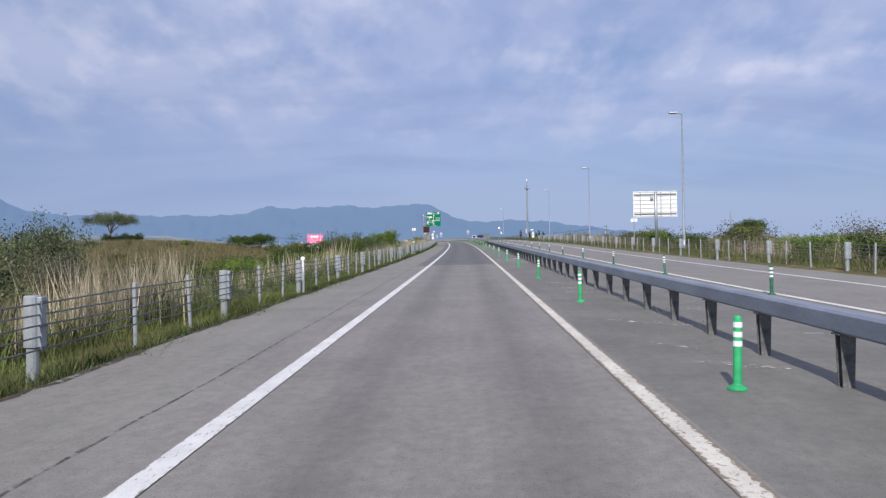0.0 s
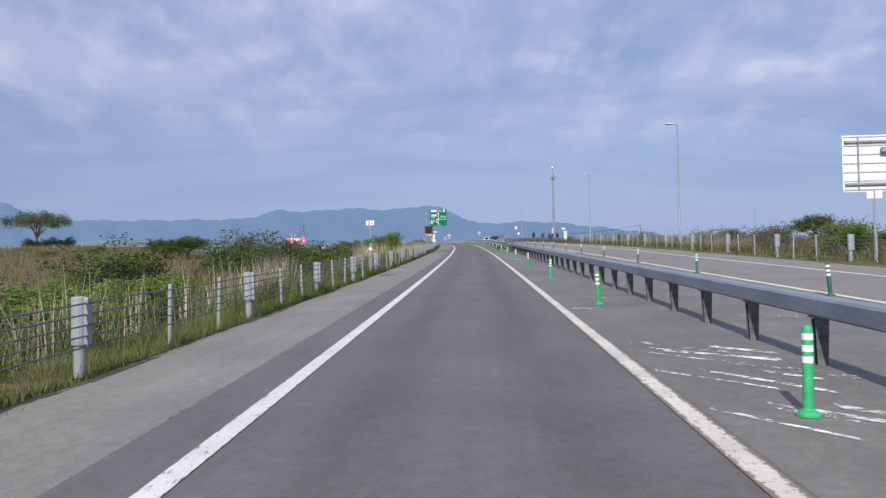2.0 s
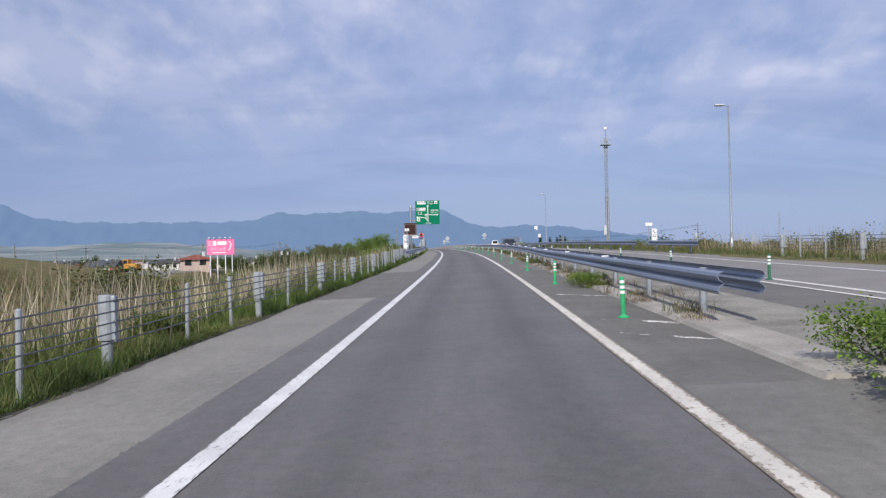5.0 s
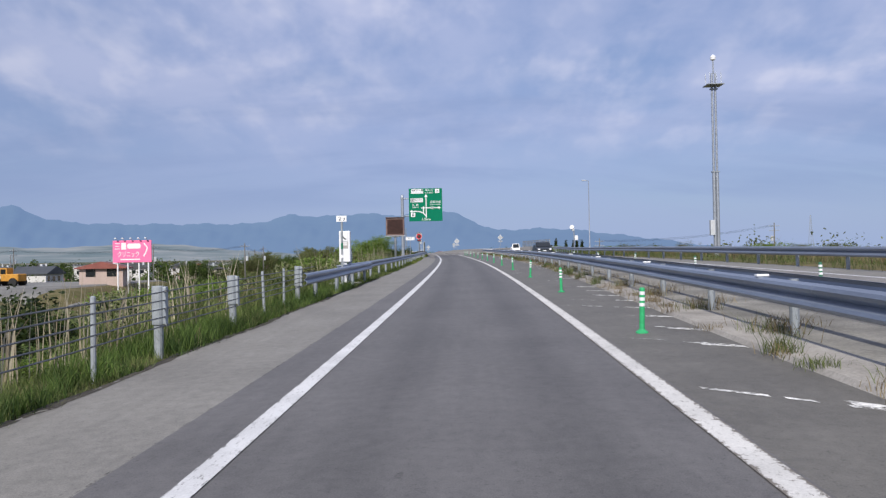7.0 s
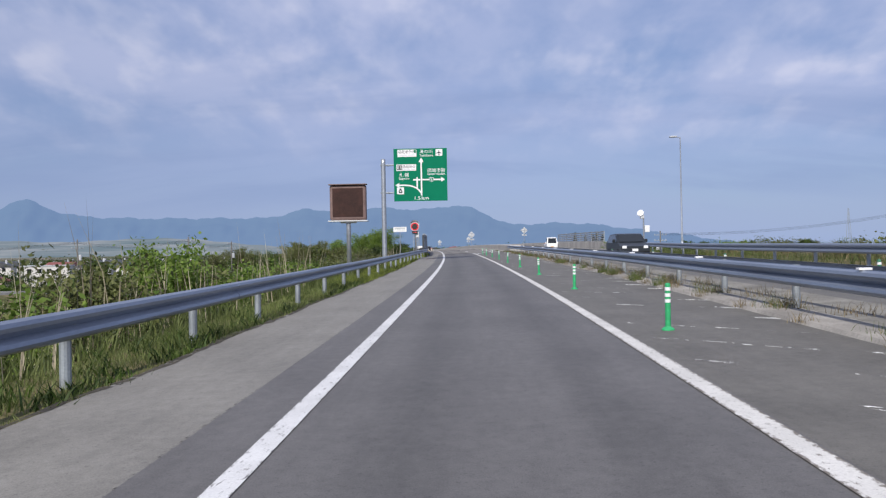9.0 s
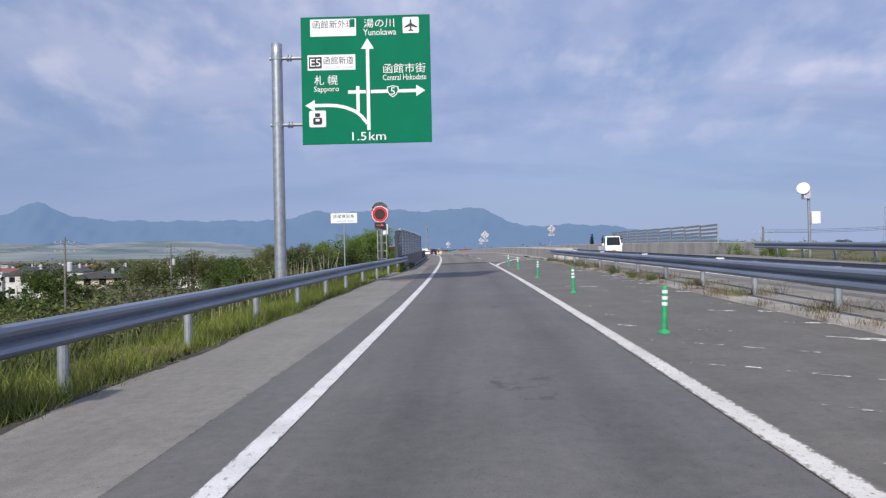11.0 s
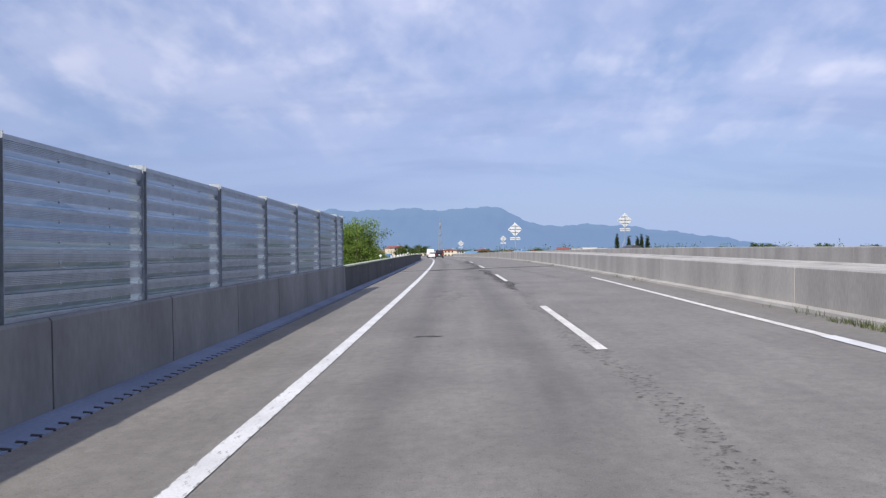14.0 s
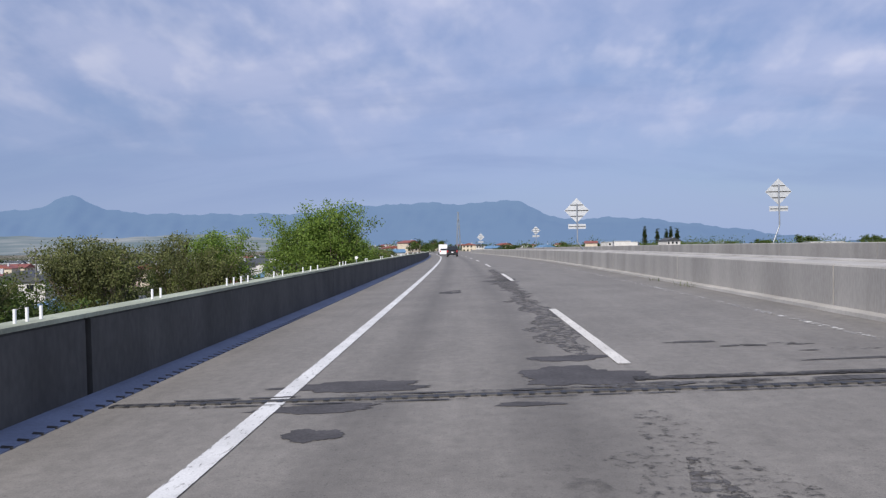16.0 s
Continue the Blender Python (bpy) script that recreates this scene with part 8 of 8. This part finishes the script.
for i, (k, s, u, r, h) in enumerate((
        ("bright", 94.2, -8.0, 1.3, 1.5), ("green", 96.2, -9.3, 1.6, 1.8), ("bright", 92.4, -9.0, 1.4, 1.6), ("green", 90.6, -8.2, 1.1, 1.3), ("green", 153.0, -8.6, 1.3, 1.4), ("olive", 155.5, -7.6, 1.0, 1.1), ("green", 150.0, -7.8, 0.9, 0.9),
        ("dark", 171.0, -13.0, 2.3, 3.0), ("dark", 166.5, -15.5, 2.2, 2.6), ("bright", 160.5, -8.2, 1.1, 1.1), ("green", 164.0, -9.6, 1.3, 1.5), ("olive", 174.5, -9.2, 1.4, 1.9), ("willow", 71.0, -7.6, 1.1, 2.2), ("willow", 73.0, -8.1, 1.2, 2.5), ("green", 69.5, -8.8, 1.1, 1.6),
        ("green", 47.0, -10.0, 1.6, 1.9), ("green", 50.5, -11.5, 1.7, 2.0), ("bright", 43.0, -12.5, 1.5, 1.5), ("green", 38.0, -13.5, 1.8, 1.5), ("willow", 22.0, -6.6, 0.6, 0.9), ("willow", 18.4, -6.4, 0.55, 0.8), ("olive", 11.0, -6.2, 0.5, 0.7),
        ("green", 80.5, -9.0, 1.6, 1.8), ("green", 78.0, -8.0, 1.2, 1.4), ("dark", 82.5, -8.0, 1.2, 1.2), ("olive", 189, -8.2, 1.4, 2.2), ("bright", 196, -8.6, 1.6, 2.6), ("olive", 203, -8.2, 1.5, 2.7), ("bright", 209, -8.6, 1.7, 3.2))):
    plant(k, s, u, r, h, 520 + i)
for i, (k, s, u, r, t_) in enumerate((("dark", 274.5, -7.4, 1.3, 1.7), ("green", 277.5, -7.0, 1.3, 1.9), ("dark", 272.0, -8.2, 1.5, 1.5), ("olive", 269.5, -8.0, 1.4, 1.1), ("dark", 280.5, -7.2, 1.4, 1.9), ("olive", 266.5, -8.4, 1.5, 0.9))):
    x, y, z = at(s, u, t_)
    plant(k, s, u, r, float(z - ground_height(np.array([x]), np.array([y]))[0]) + 0.1, 560 + i)
# the leafy thicket behind the fence
for i, (k, s, u, r, t_) in enumerate((
        ("willow", 84, -10.2, 1.7, 2.6), ("green", 87, -11.5, 1.9, 2.5), ("willow", 88, -13.5, 2.0, 3.0), ("bright", 91, -11.5, 1.7, 2.0), ("green", 82, -11.5, 1.7, 2.4), ("willow", 93, -10.5, 1.4, 1.6),
        ("olive", 95, -10, 1.3, 1.4), ("willow", 79, -9.4, 1.3, 1.5), ("green", 90, -15, 2.0, 2.7), ("willow", 76.5, -8.6, 1.2, 1.2), ("olive", 81, -8.2, 1.1, 1.1), ("willow", 83.5, -7.8, 1.0, 1.0),
        ("bright", 58, -9.5, 1.6, 0.6), ("green", 61, -8.8, 1.6, 0.7), ("bright", 64, -9.5, 1.7, 0.8), ("bright", 62, -12, 2.0, 0.7), ("green", 66.5, -8.4, 1.4, 0.9))):
    plant(k, s, u, r, seed=600 + i, top_at=t_)
# far side
for i, (k, s, u, r, h) in enumerate((
        ("green", 36, 19.5, 2.2, 2.3), ("bright", 40, 17.8, 1.5, 1.7), ("grey", 44, 22, 1.7, 3.0), ("green", 78, 22, 2.4, 2.5), ("bright", 84, 20.5, 1.7, 2.1), ("olive", 89, 22, 2.0, 2.6), ("grey", 95, 20, 1.4, 2.0), ("olive", 70, 25, 2.6, 3.0),
        ("green", 62, 19, 1.3, 1.3), ("olive", 104, 24, 2.0, 2.4), ("grey", 112, 21, 1.5, 2.2), ("olive", 120, 26, 2.2, 2.3), ("green", 130, 19.5, 1.5, 1.6), ("grey", 139, 22, 1.6, 2.3), ("olive", 148, 20.4, 1.4, 1.8),
        ("olive", 178, 22, 1.6, 1.5), ("bright", 204, 22.5, 1.3, 1.7), ("olive", 216, 18, 1.2, 1.1), ("bright", 246, 20, 1.6, 1.6), ("green", 258, 20.5, 1.4, 1.5), ("olive", 230, 21, 1.5, 1.7), ("grey", 240, 24, 1.6, 1.9))):
    plant(k, s, u, r, h, 200 + i)
for i in range(46):
    s, u = rnd.uniform(15, 262), rnd.uniform(17.5, 50)
    plant(rnd.choice(("green", "olive", "grey", "olive")), s, u, rnd.uniform(0.8, 2.2), rnd.uniform(0.7, 1.9), 300 + i)


def thicket(name, n, x0, x1, y0, y1, size, height, mat, label, seed, leaves=120):
    """A far belt of bushes: many leaf clumps in one mesh, with gaps and an uneven top."""
    r = np.random.default_rng(seed)
    x, y = r.uniform(x0, x1, n), r.uniform(y0, y1, n)
    keep = np.sin(x * 0.05 + 2 * np.sin(y * 0.02)) + np.sin(y * 0.043) > -0.6
    x, y = x[keep], y[keep]
    z = ground_height(x, y)
    hh = r.uniform(0.4, 1.0, len(x)) * height
    C = np.repeat(np.stack([x, y, z], -1), 4, 0)
    C = C + r.normal(0, 0.35, C.shape) * size
    C[:, 2] = np.repeat(z, 4) + r.uniform(0.1, 1.0, len(C)) * np.repeat(hh, 4)
    V, F = leaf_cloud(None, C, size * 0.35, len(C) * leaves // 4, size * 0.085, seed + 1)
    return tagged(new(name, quad_mesh(name, V, F, mat)), label, "bushes", kind="stuff")


for i in range(6):
    plant("bright", 274.3 + 1.35 * i, 18.15 - 0.06 * (i % 3), 0.95, None, 450 + i, top_at=1.0 + 0.07 * (i % 2))


thicket("far_bushes", 420, 34, 420, 210, 620, 2.6, 2.2, LEAF_OLIVE, "far belt of olive bushes beyond the opposite lane", 71)
thicket("far_bushes", 260, 60, 700, 500, 1300, 5.0, 4.0, LEAF_GREEN, "far belt of green bushes on the plain", 72)
thicket("far_bushes", 500, -330, -30, 300, 900, 3.2, 3.4, LEAF_GREEN, "green bushes between the houses of the town", 73)
thicket("far_bushes", 500, -700, -60, 700, 1700, 8.0, 6.0, LEAF_DARK, "dark far woods at the foot of the hills", 74)
thicket("far_bushes", 260, -120, 260, 900, 1700, 8.0, 7.0, LEAF_GREEN, "green woods far along the road", 75)
thicket("far_bushes", 420, -75, -8, 292, 430, 2.6, 3.2, LEAF_GREEN, "green undergrowth below the bridge", 76)
thicket("far_bushes", 420, -190, -34, 288, 345, 2.8, 3.0, LEAF_DARK, "dark bushes round the yards of the town", 77)
thicket("far_bushes", 520, -420, -60, 340, 620, 4.0, 4.5, LEAF_DARK, "dark trees between the far houses", 78)
plant("tree_dark", 0, 0, 7.0, 8.0, 1, world=(113, 271))
plant("tree_dark", 0, 0, 3.2, 3.4, 3, world=(-30, 142))
plant("tree_dark", 0, 0, 2.6, 2.9, 4, world=(-34.5, 146))
plant("umbrella", 0, 0, 5.0, 9.0, 2, world=(-83.5, 209))
for i in range(4):
    plant("dark", 0, 0, 2.1, 2.7, 30 + i, world=(-82 + 2.4 * i, 204 + (i % 3)))
# the median's leafy weeds
for s, u, r, h in ((110.8, 3.75, 0.7, 0.85), (112.4, 4.0, 0.6, 0.75), (126, 3.3, 0.5, 0.5), (127.2, 3.2, 0.4, 0.45)):
    x, y, z = at(s, u)
    plant("bright", s, u, r, h, 900, sink=-0.1)
# trees beyond the bridge wall
for i, (k, s, u, r, h) in enumerate((
        ("tree", 424, -15, 6.0, 15.8), ("tree", 436, -21, 5.6, 14.6), ("tree", 446, -15, 4.0, 12.4), ("tree", 418, -27, 4.4, 12.5), ("tree", 460, -14, 3.6, 10.6), ("tree_olive", 404, -34, 4.0, 10.8), ("tree_dark", 396, -41, 4.2, 9.0),
        ("tree_olive", 384, -36, 3.6, 9.6), ("tree_dark", 372, -33, 5.2, 7.4), ("tree_dark", 381, -37, 5.0, 8.0), ("tree_dark", 365, -24, 3.6, 5.0), ("tree_dark", 388, -32, 4.0, 6.8), ("tree_olive", 376, -48, 4.0, 10.4), ("tree_dark", 358, -27, 4.4, 7.2), ("tree_dark", 352, -33, 4.2, 7.6), ("tree_dark", 366, -52, 5.4, 9.0),
        ("tree_dark", 388, -43, 4.8, 9.8), ("tree_dark", 394, -48, 5.0, 10.0), ("tree_olive", 404, -37, 4.0, 11.6), ("tree_olive", 412, -27, 3.4, 10.6), ("tree_olive", 414, -39, 4.4, 12.0), ("tree_olive", 420, -33, 3.8, 12.4),
        ("tree_dark", 392, -19, 2.6, 7.2), ("tree_dark", 345, -60, 4.6, 8.6), ("tree_olive", 352, -48, 3.2, 8.8))):
    plant(k, s, u, r, h, 600 + i)
for i in range(22):
    s, u = rnd.uniform(292, 420), rnd.uniform(-60, -10)
    plant(rnd.choice(("green", "bright", "olive")), s, u, rnd.uniform(1.8, 3.4), rnd.uniform(2.4, 5.5), 700 + i)
# scattered far trees among the houses
for i in range(130):
    x, y = rnd.uniform(-420, -35), rnd.uniform(330, 1000)
    plant(rnd.choice(("far_olive", "far_dark", "far_dark")), 0, 0, rnd.uniform(3, 6), rnd.uniform(4.5, 9), 1000 + i, world=(x, y))
for i in range(60):
    x, y = rnd.uniform(-180, 330), rnd.uniform(800, 1500)
    plant("far_dark", 0, 0, rnd.uniform(5, 9), rnd.uniform(5, 10), 1200 + i, world=(x, y))
for x, y, h in ((166, 1265, 24), (176, 1262, 23), (181, 1261, 26), (188, 1260, 24), (152, 1268, 27)):
    plant("poplar", 0, 0, 4.4, h, int(x), world=(x, y))


# ---- town below ----
WALLS = [material("house_wall_white", (0.56, 0.55, 0.53), 0.8, var=0.08, scale=0.5), material("house_wall_cream", (0.55, 0.48, 0.38), 0.8, var=0.08, scale=0.5),
         material("house_wall_grey", (0.36, 0.37, 0.38), 0.8, var=0.08, scale=0.5), material("house_wall_pink", (0.42, 0.33, 0.29), 0.8, var=0.08, scale=0.5)]
ROOFS = [material("roof_dark", (0.06, 0.065, 0.07), 0.6, var=0.15, scale=1), material("roof_red", (0.22, 0.07, 0.055), 0.6, var=0.15, scale=1),
         material("roof_blue", (0.10, 0.20, 0.33), 0.5, var=0.1, scale=1), material("roof_light", (0.42, 0.44, 0.46), 0.5, var=0.1, scale=1)]


def house_model(w, d, h, roof, wall_m, roof_m, label, flat_roof=False, name="house"):
    ob = thing(name, Matrix(), label, "house" if name == "house" else "building", "houses of the town")
    part("wall", boxm(-w / 2, w / 2, -d / 2, d / 2, -2.0, h), wall_m, ob)
    bm = bmesh.new()
    if flat_roof:
        box(bm, -w / 2 - 0.2, w / 2 + 0.2, -d / 2 - 0.2, d / 2 + 0.2, h, h + 0.35)
    else:
        prism(bm, [(-w / 2 - 0.5, h - 0.05), (w / 2 + 0.5, h - 0.05), (w / 2 + 0.5, h + 0.1), (0, h + roof), (-w / 2 - 0.5, h + 0.1)], -d / 2 - 0.5, d / 2 + 0.5)
    part("roof", bm, roof_m, ob)
    for z in ([1.2] if h < 4 else [1.2, 3.9]):
        for x in np.arange(-w / 2 + 1.4, w / 2 - 1.0, 2.6):
            wi = part("window", boxm(x - 0.6, x + 0.6, -d / 2 - 0.04, -d / 2 + 0.02, z, z + 1.2), DARKGLASS, ob)
    if not flat_roof:
        part("chimney", boxm(w * 0.2, w * 0.2 + 0.5, -0.3, 0.3, h, h + roof + 0.5), GREY_SHEET, ob)
    return ob


HOUSES = [house_model(9, 8, 5.6, 1.8, WALLS[0], ROOFS[0], "white two storey house with a dark roof"), house_model(10, 8, 5.4, 1.5, WALLS[1], ROOFS[1], "cream two storey house with a red roof"),
          house_model(8, 9, 3.2, 1.8, WALLS[2], ROOFS[2], "grey low house with a blue roof"), house_model(12, 9, 5.8, 0, WALLS[0], ROOFS[3], "white flat roofed house", True),
          house_model(26, 14, 6.0, 0, WALLS[0], ROOFS[3], "long white commercial building", True, "building"), house_model(9, 7, 3.0, 1.6, WALLS[3], ROOFS[1], "low pinkish house with a dark red roof")]
placed = [False] * len(HOUSES)


def set_house(k, x, y, turn, sink=0.0):
    z = float(ground_height(np.array([x]), np.array([y]))[0])
    m = pose(x, y, z - sink, 0, 0, turn)
    if placed[k]:
        copy_thing(HOUSES[k], m)
    else:
        placed[k] = True
        HOUSES[k].matrix_basis = m


rnd = random.Random(99)
set_house(2, -118, 345, 20)
for i in range(150):
    y = rnd.uniform(400, 1050)
    x = -rnd.uniform(0.06, 0.62) * (y - 130) - 25
    set_house(rnd.choice((0, 1, 2, 2, 5, 0, 3)), x, y, rnd.choice((10, 25, 100)) + rnd.uniform(-8, 8))
for i in range(34):
    y = rnd.uniform(300, 420)
    x = -rnd.uniform(0.40, 0.95) * (y - 150) - 12
    set_house(rnd.choice((0, 0, 3, 1, 2, 5, 3)), x, y, rnd.choice((10, 25, 100)) + rnd.uniform(-8, 8), 0.6)
for i in range(14):
    y = rnd.uniform(640, 1150)
    set_house(4, -rnd.uniform(0.15, 0.5) * y, y, rnd.choice((0, 20, 90)))
for i in range(36):
    y = rnd.uniform(760, 1200)
    set_house(rnd.choice((0, 3, 1, 2, 2)), rnd.uniform(-140, 90), y, rnd.uniform(0, 90))
for x, y in ((215, 900), (330, 1060)):
    set_house(4, x, y, rnd.uniform(-10, 20), 2.5)


hut = house_model(5.4, 5.0, 2.3, 0.9, WALLS[3], ROOFS[1], "small pinkish house with a dark red roof beside the billboard")
hut.matrix_basis = pose(-41.2, 252.0, 1.0, 0, 0, 14)
blue_hall = house_model(5.2, 4.4, 2.4, 0.9, WALLS[2], ROOFS[2], "low hall with a blue metal roof below the bridge", name="building")
hx, hy, hz = at(405, -31.5, -6.5)
blue_hall.matrix_basis = pose(hx, hy, hz, 0, 0, 92)
low_house = house_model(11, 9, 5.2, 1.2, WALLS[1], ROOFS[0], "beige two storey house with a dark low roof")
hx, hy = -66, 372
low_house.matrix_basis = pose(hx, hy, float(ground_height(np.array([hx]), np.array([hy]))[0]), 0, 0, 20)


def pink_board():
    ob = thing("advertising_board", spot(246.7, -41.1, 0.0), "pink advertising board with white lettering on four white posts", "billboard")
    W2, z0, z1 = 2.45, 0.45, 3.25
    gz = -4.5
    for x in (-1.9, -0.6, 0.8, 2.0):
        part("post", boxm(x - 0.07, x + 0.07, 0.05, 0.19, gz, z0 + 0.4), WHITE, ob)
    pn = part("panel", boxm(-W2, W2, -0.06, 0.06, z0, z1, bevel=0.01), PINK, ob)
    words("三", -2.2, -1.5, 2.15, 2.9, -0.065, WHITE, pn)
    plate("bar", -1.35, -0.75, 2.1, 2.95, -0.068, -0.06, WHITE, pn)
    plate("bar", -0.6, 1.1, 2.2, 2.85, -0.068, -0.06, WHITE, pn, r=0.2)
    words("クリニック", -1.8, 0.9, 1.15, 1.85, -0.065, WHITE, pn)
    plate("bar", -1.5, 1.0, 0.75, 0.9, -0.068, -0.06, WHITE, pn)
    stripe([(1.5, 2.9), (1.95, 2.3), (1.7, 1.6), (1.45, 1.2)], 0.16, -0.066, WHITE, pn, "flourish")
    for x in (-1.9, -1.0, 0.0, 1.0, 1.9):
        lamp = part("spot_lamp", tubem((x, -0.5, z1 + 0.28), (x, 0.0, z1), 0.025, n=6), WHITE, ob)
        part("lamp_head", boxm(x - 0.12, x + 0.12, -0.65, -0.42, z1 + 0.2, z1 + 0.34, bevel=0.03), WHITE, lamp)


pink_board()


def yard():
    gx, gy = np.arange(-96, -33.9, 4.0), np.arange(228, 280.1, 4.0)
    X, Y = np.meshgrid(gx, gy)
    Z = ground_height(X, Y) + 0.06
    nx = len(gx)
    fs = [(j * nx + i, j * nx + i + 1, (j + 1) * nx + i + 1, (j + 1) * nx + i) for j in range(len(gy) - 1) for i in range(nx - 1)]
    me = bpy.data.meshes.new("yard")
    me.from_pydata(np.stack([X, Y, Z], -1).reshape(-1, 3).tolist(), [], fs)
    me.materials.append(GRAVEL)
    tagged(new("yard", me), "pale grey gravel yard below the embankment", "yard", kind="structure")


yard()


def loader():
    x, y = -53.0, 249.5
    z = float(ground_height(np.array([x]), np.array([y]))[0])
    ob = thing("wheel_loader", pose(x, y, z, 0, 0, 80) @ Matrix.Diagonal((0.78, 0.78, 0.74, 1)), "yellow wheel loader parked in the yard", "wheel loader")
    part("body", boxm(-1.1, 1.1, -2.8, 0.6, 0.9, 2.2, bevel=0.15), YELLOW, ob)
    part("cab", boxm(-0.8, 0.8, -0.4, 0.9, 1.8, 3.3, bevel=0.08), YELLOW, ob)
    part("cab_glass", boxm(-0.82, 0.82, -0.25, 0.75, 2.2, 3.05), DARKGLASS, ob)
    bm = bmesh.new()
    prism(bm, [(-1.4, 0.3), (1.4, 0.3), (1.4, 1.5), (-1.4, 1.5)], 2.9, 3.9)
    part("bucket", bm, RUST, ob)
    part("arm", boxm(-0.35, 0.35, 0.8, 3.1, 0.9, 1.25, bevel=0.05), YELLOW, ob)
    for sx in (-1.05, 1.05):
        for sy in (-1.9, 1.3):
            part("wheel", tubem((sx - 0.28, sy, 0.75), (sx + 0.28, sy, 0.75), 0.75, n=20), RUBBER, ob)


loader()


POLE_DARK = material("weathered_pole", (0.135, 0.130, 0.122), 0.9, var=0.2, scale=2, fine=20, bump=0.1)


def utility_pole():
    ob = thing("utility_pole", Matrix(), "tall grey utility pole with cross arms and insulators", "utility pole", "utility poles")
    part("pole", lathe(bmesh.new(), [(0.17, -1.0), (0.10, 11.0), (0.02, 11.02)], 12), POLE_DARK, ob, smooth=True)
    for z in (10.3, 9.4):
        arm = part("cross_arm", boxm(-1.0, 1.0, -0.06, 0.06, z, z + 0.1), GALV_OLD, ob)
        for x in (-0.9, -0.35, 0.35, 0.9):
            part("insulator", tubem((x, 0, z + 0.1), (x, 0, z + 0.26), 0.04, n=8), GREY_SHEET, arm)
    part("transformer", lathe(bmesh.new(), [(0.25, 7.4), (0.28, 7.5), (0.28, 8.3), (0.2, 8.4)], 14, (0.45, 0, 0)), GREY_SHEET, ob)
    return ob


up0 = utility_pole()
poles = [(-36.5, 305.8), (-60, 318), (-44, 352), (-58, 398), (-72, 444), (-95, 325), (-130, 335), (-110, 300), (-96, 290), (-150, 420), (-200, 470), (-88, 500), (-110, 560), (70, 303), (37.6, 315.5)]
tops = []
for i, (x, y) in enumerate(poles):
    z = float(ground_height(np.array([x]), np.array([y]))[0])
    z -= 1.3 if i == 14 else 0.0
    m = pose(x, y, z, 0, 0, 30 + 9 * i)
    if i == 0:
        up0.matrix_basis = m
    else:
        copy_thing(up0, m)
    tops.append((x, y, z + 10.5))
wires = thing("overhead_wires", Matrix(), "thin dark overhead wires between the utility poles", "wires")
for a, b in ((0, 1), (1, 5), (5, 6), (0, 2), (2, 3), (3, 4), (14, 13)):
    for k in (-0.8, 0.0, 0.8):
        p0, p1 = Vector(tops[a]) + Vector((0, k * 0.4, k * 0.2)), Vector(tops[b]) + Vector((0, k * 0.4, k * 0.2))
        bm = bmesh.new()
        rope(bm, [p0.lerp(p1, i / 8) - Vector((0, 0, 0.9 * (1 - (i / 4 - 1) ** 2))) for i in range(9)], 0.014, 4)
        part("wire", bm, BLACK, wires)


def lattice_tower(x, y, h):
    z = float(ground_height(np.array([x]), np.array([y]))[0])
    ob = thing("lattice_tower", pose(x, y, z, 0, 0, 20), "thin far lattice tower", "tower", "lattice towers")
    w = h * 0.05
    for a, b in ((-1, -1), (1, -1), (1, 1), (-1, 1)):
        part("leg", tubem((a * w, b * w, 0), (a * 0.3, b * 0.3, h), 0.25, 0.15, n=5), GALV_OLD, ob)
    for k in range(5):
        f = 1 - k / 5.5
        part("brace", tubem((-w * f, -w * f, h * k / 5.5), (w * f * .85, -w * f * .85, h * (k + 1) / 5.5), 0.12, n=4), GALV_OLD, ob)


lattice_tower(375, 960, 38)
lattice_tower(-40, 900, 30)
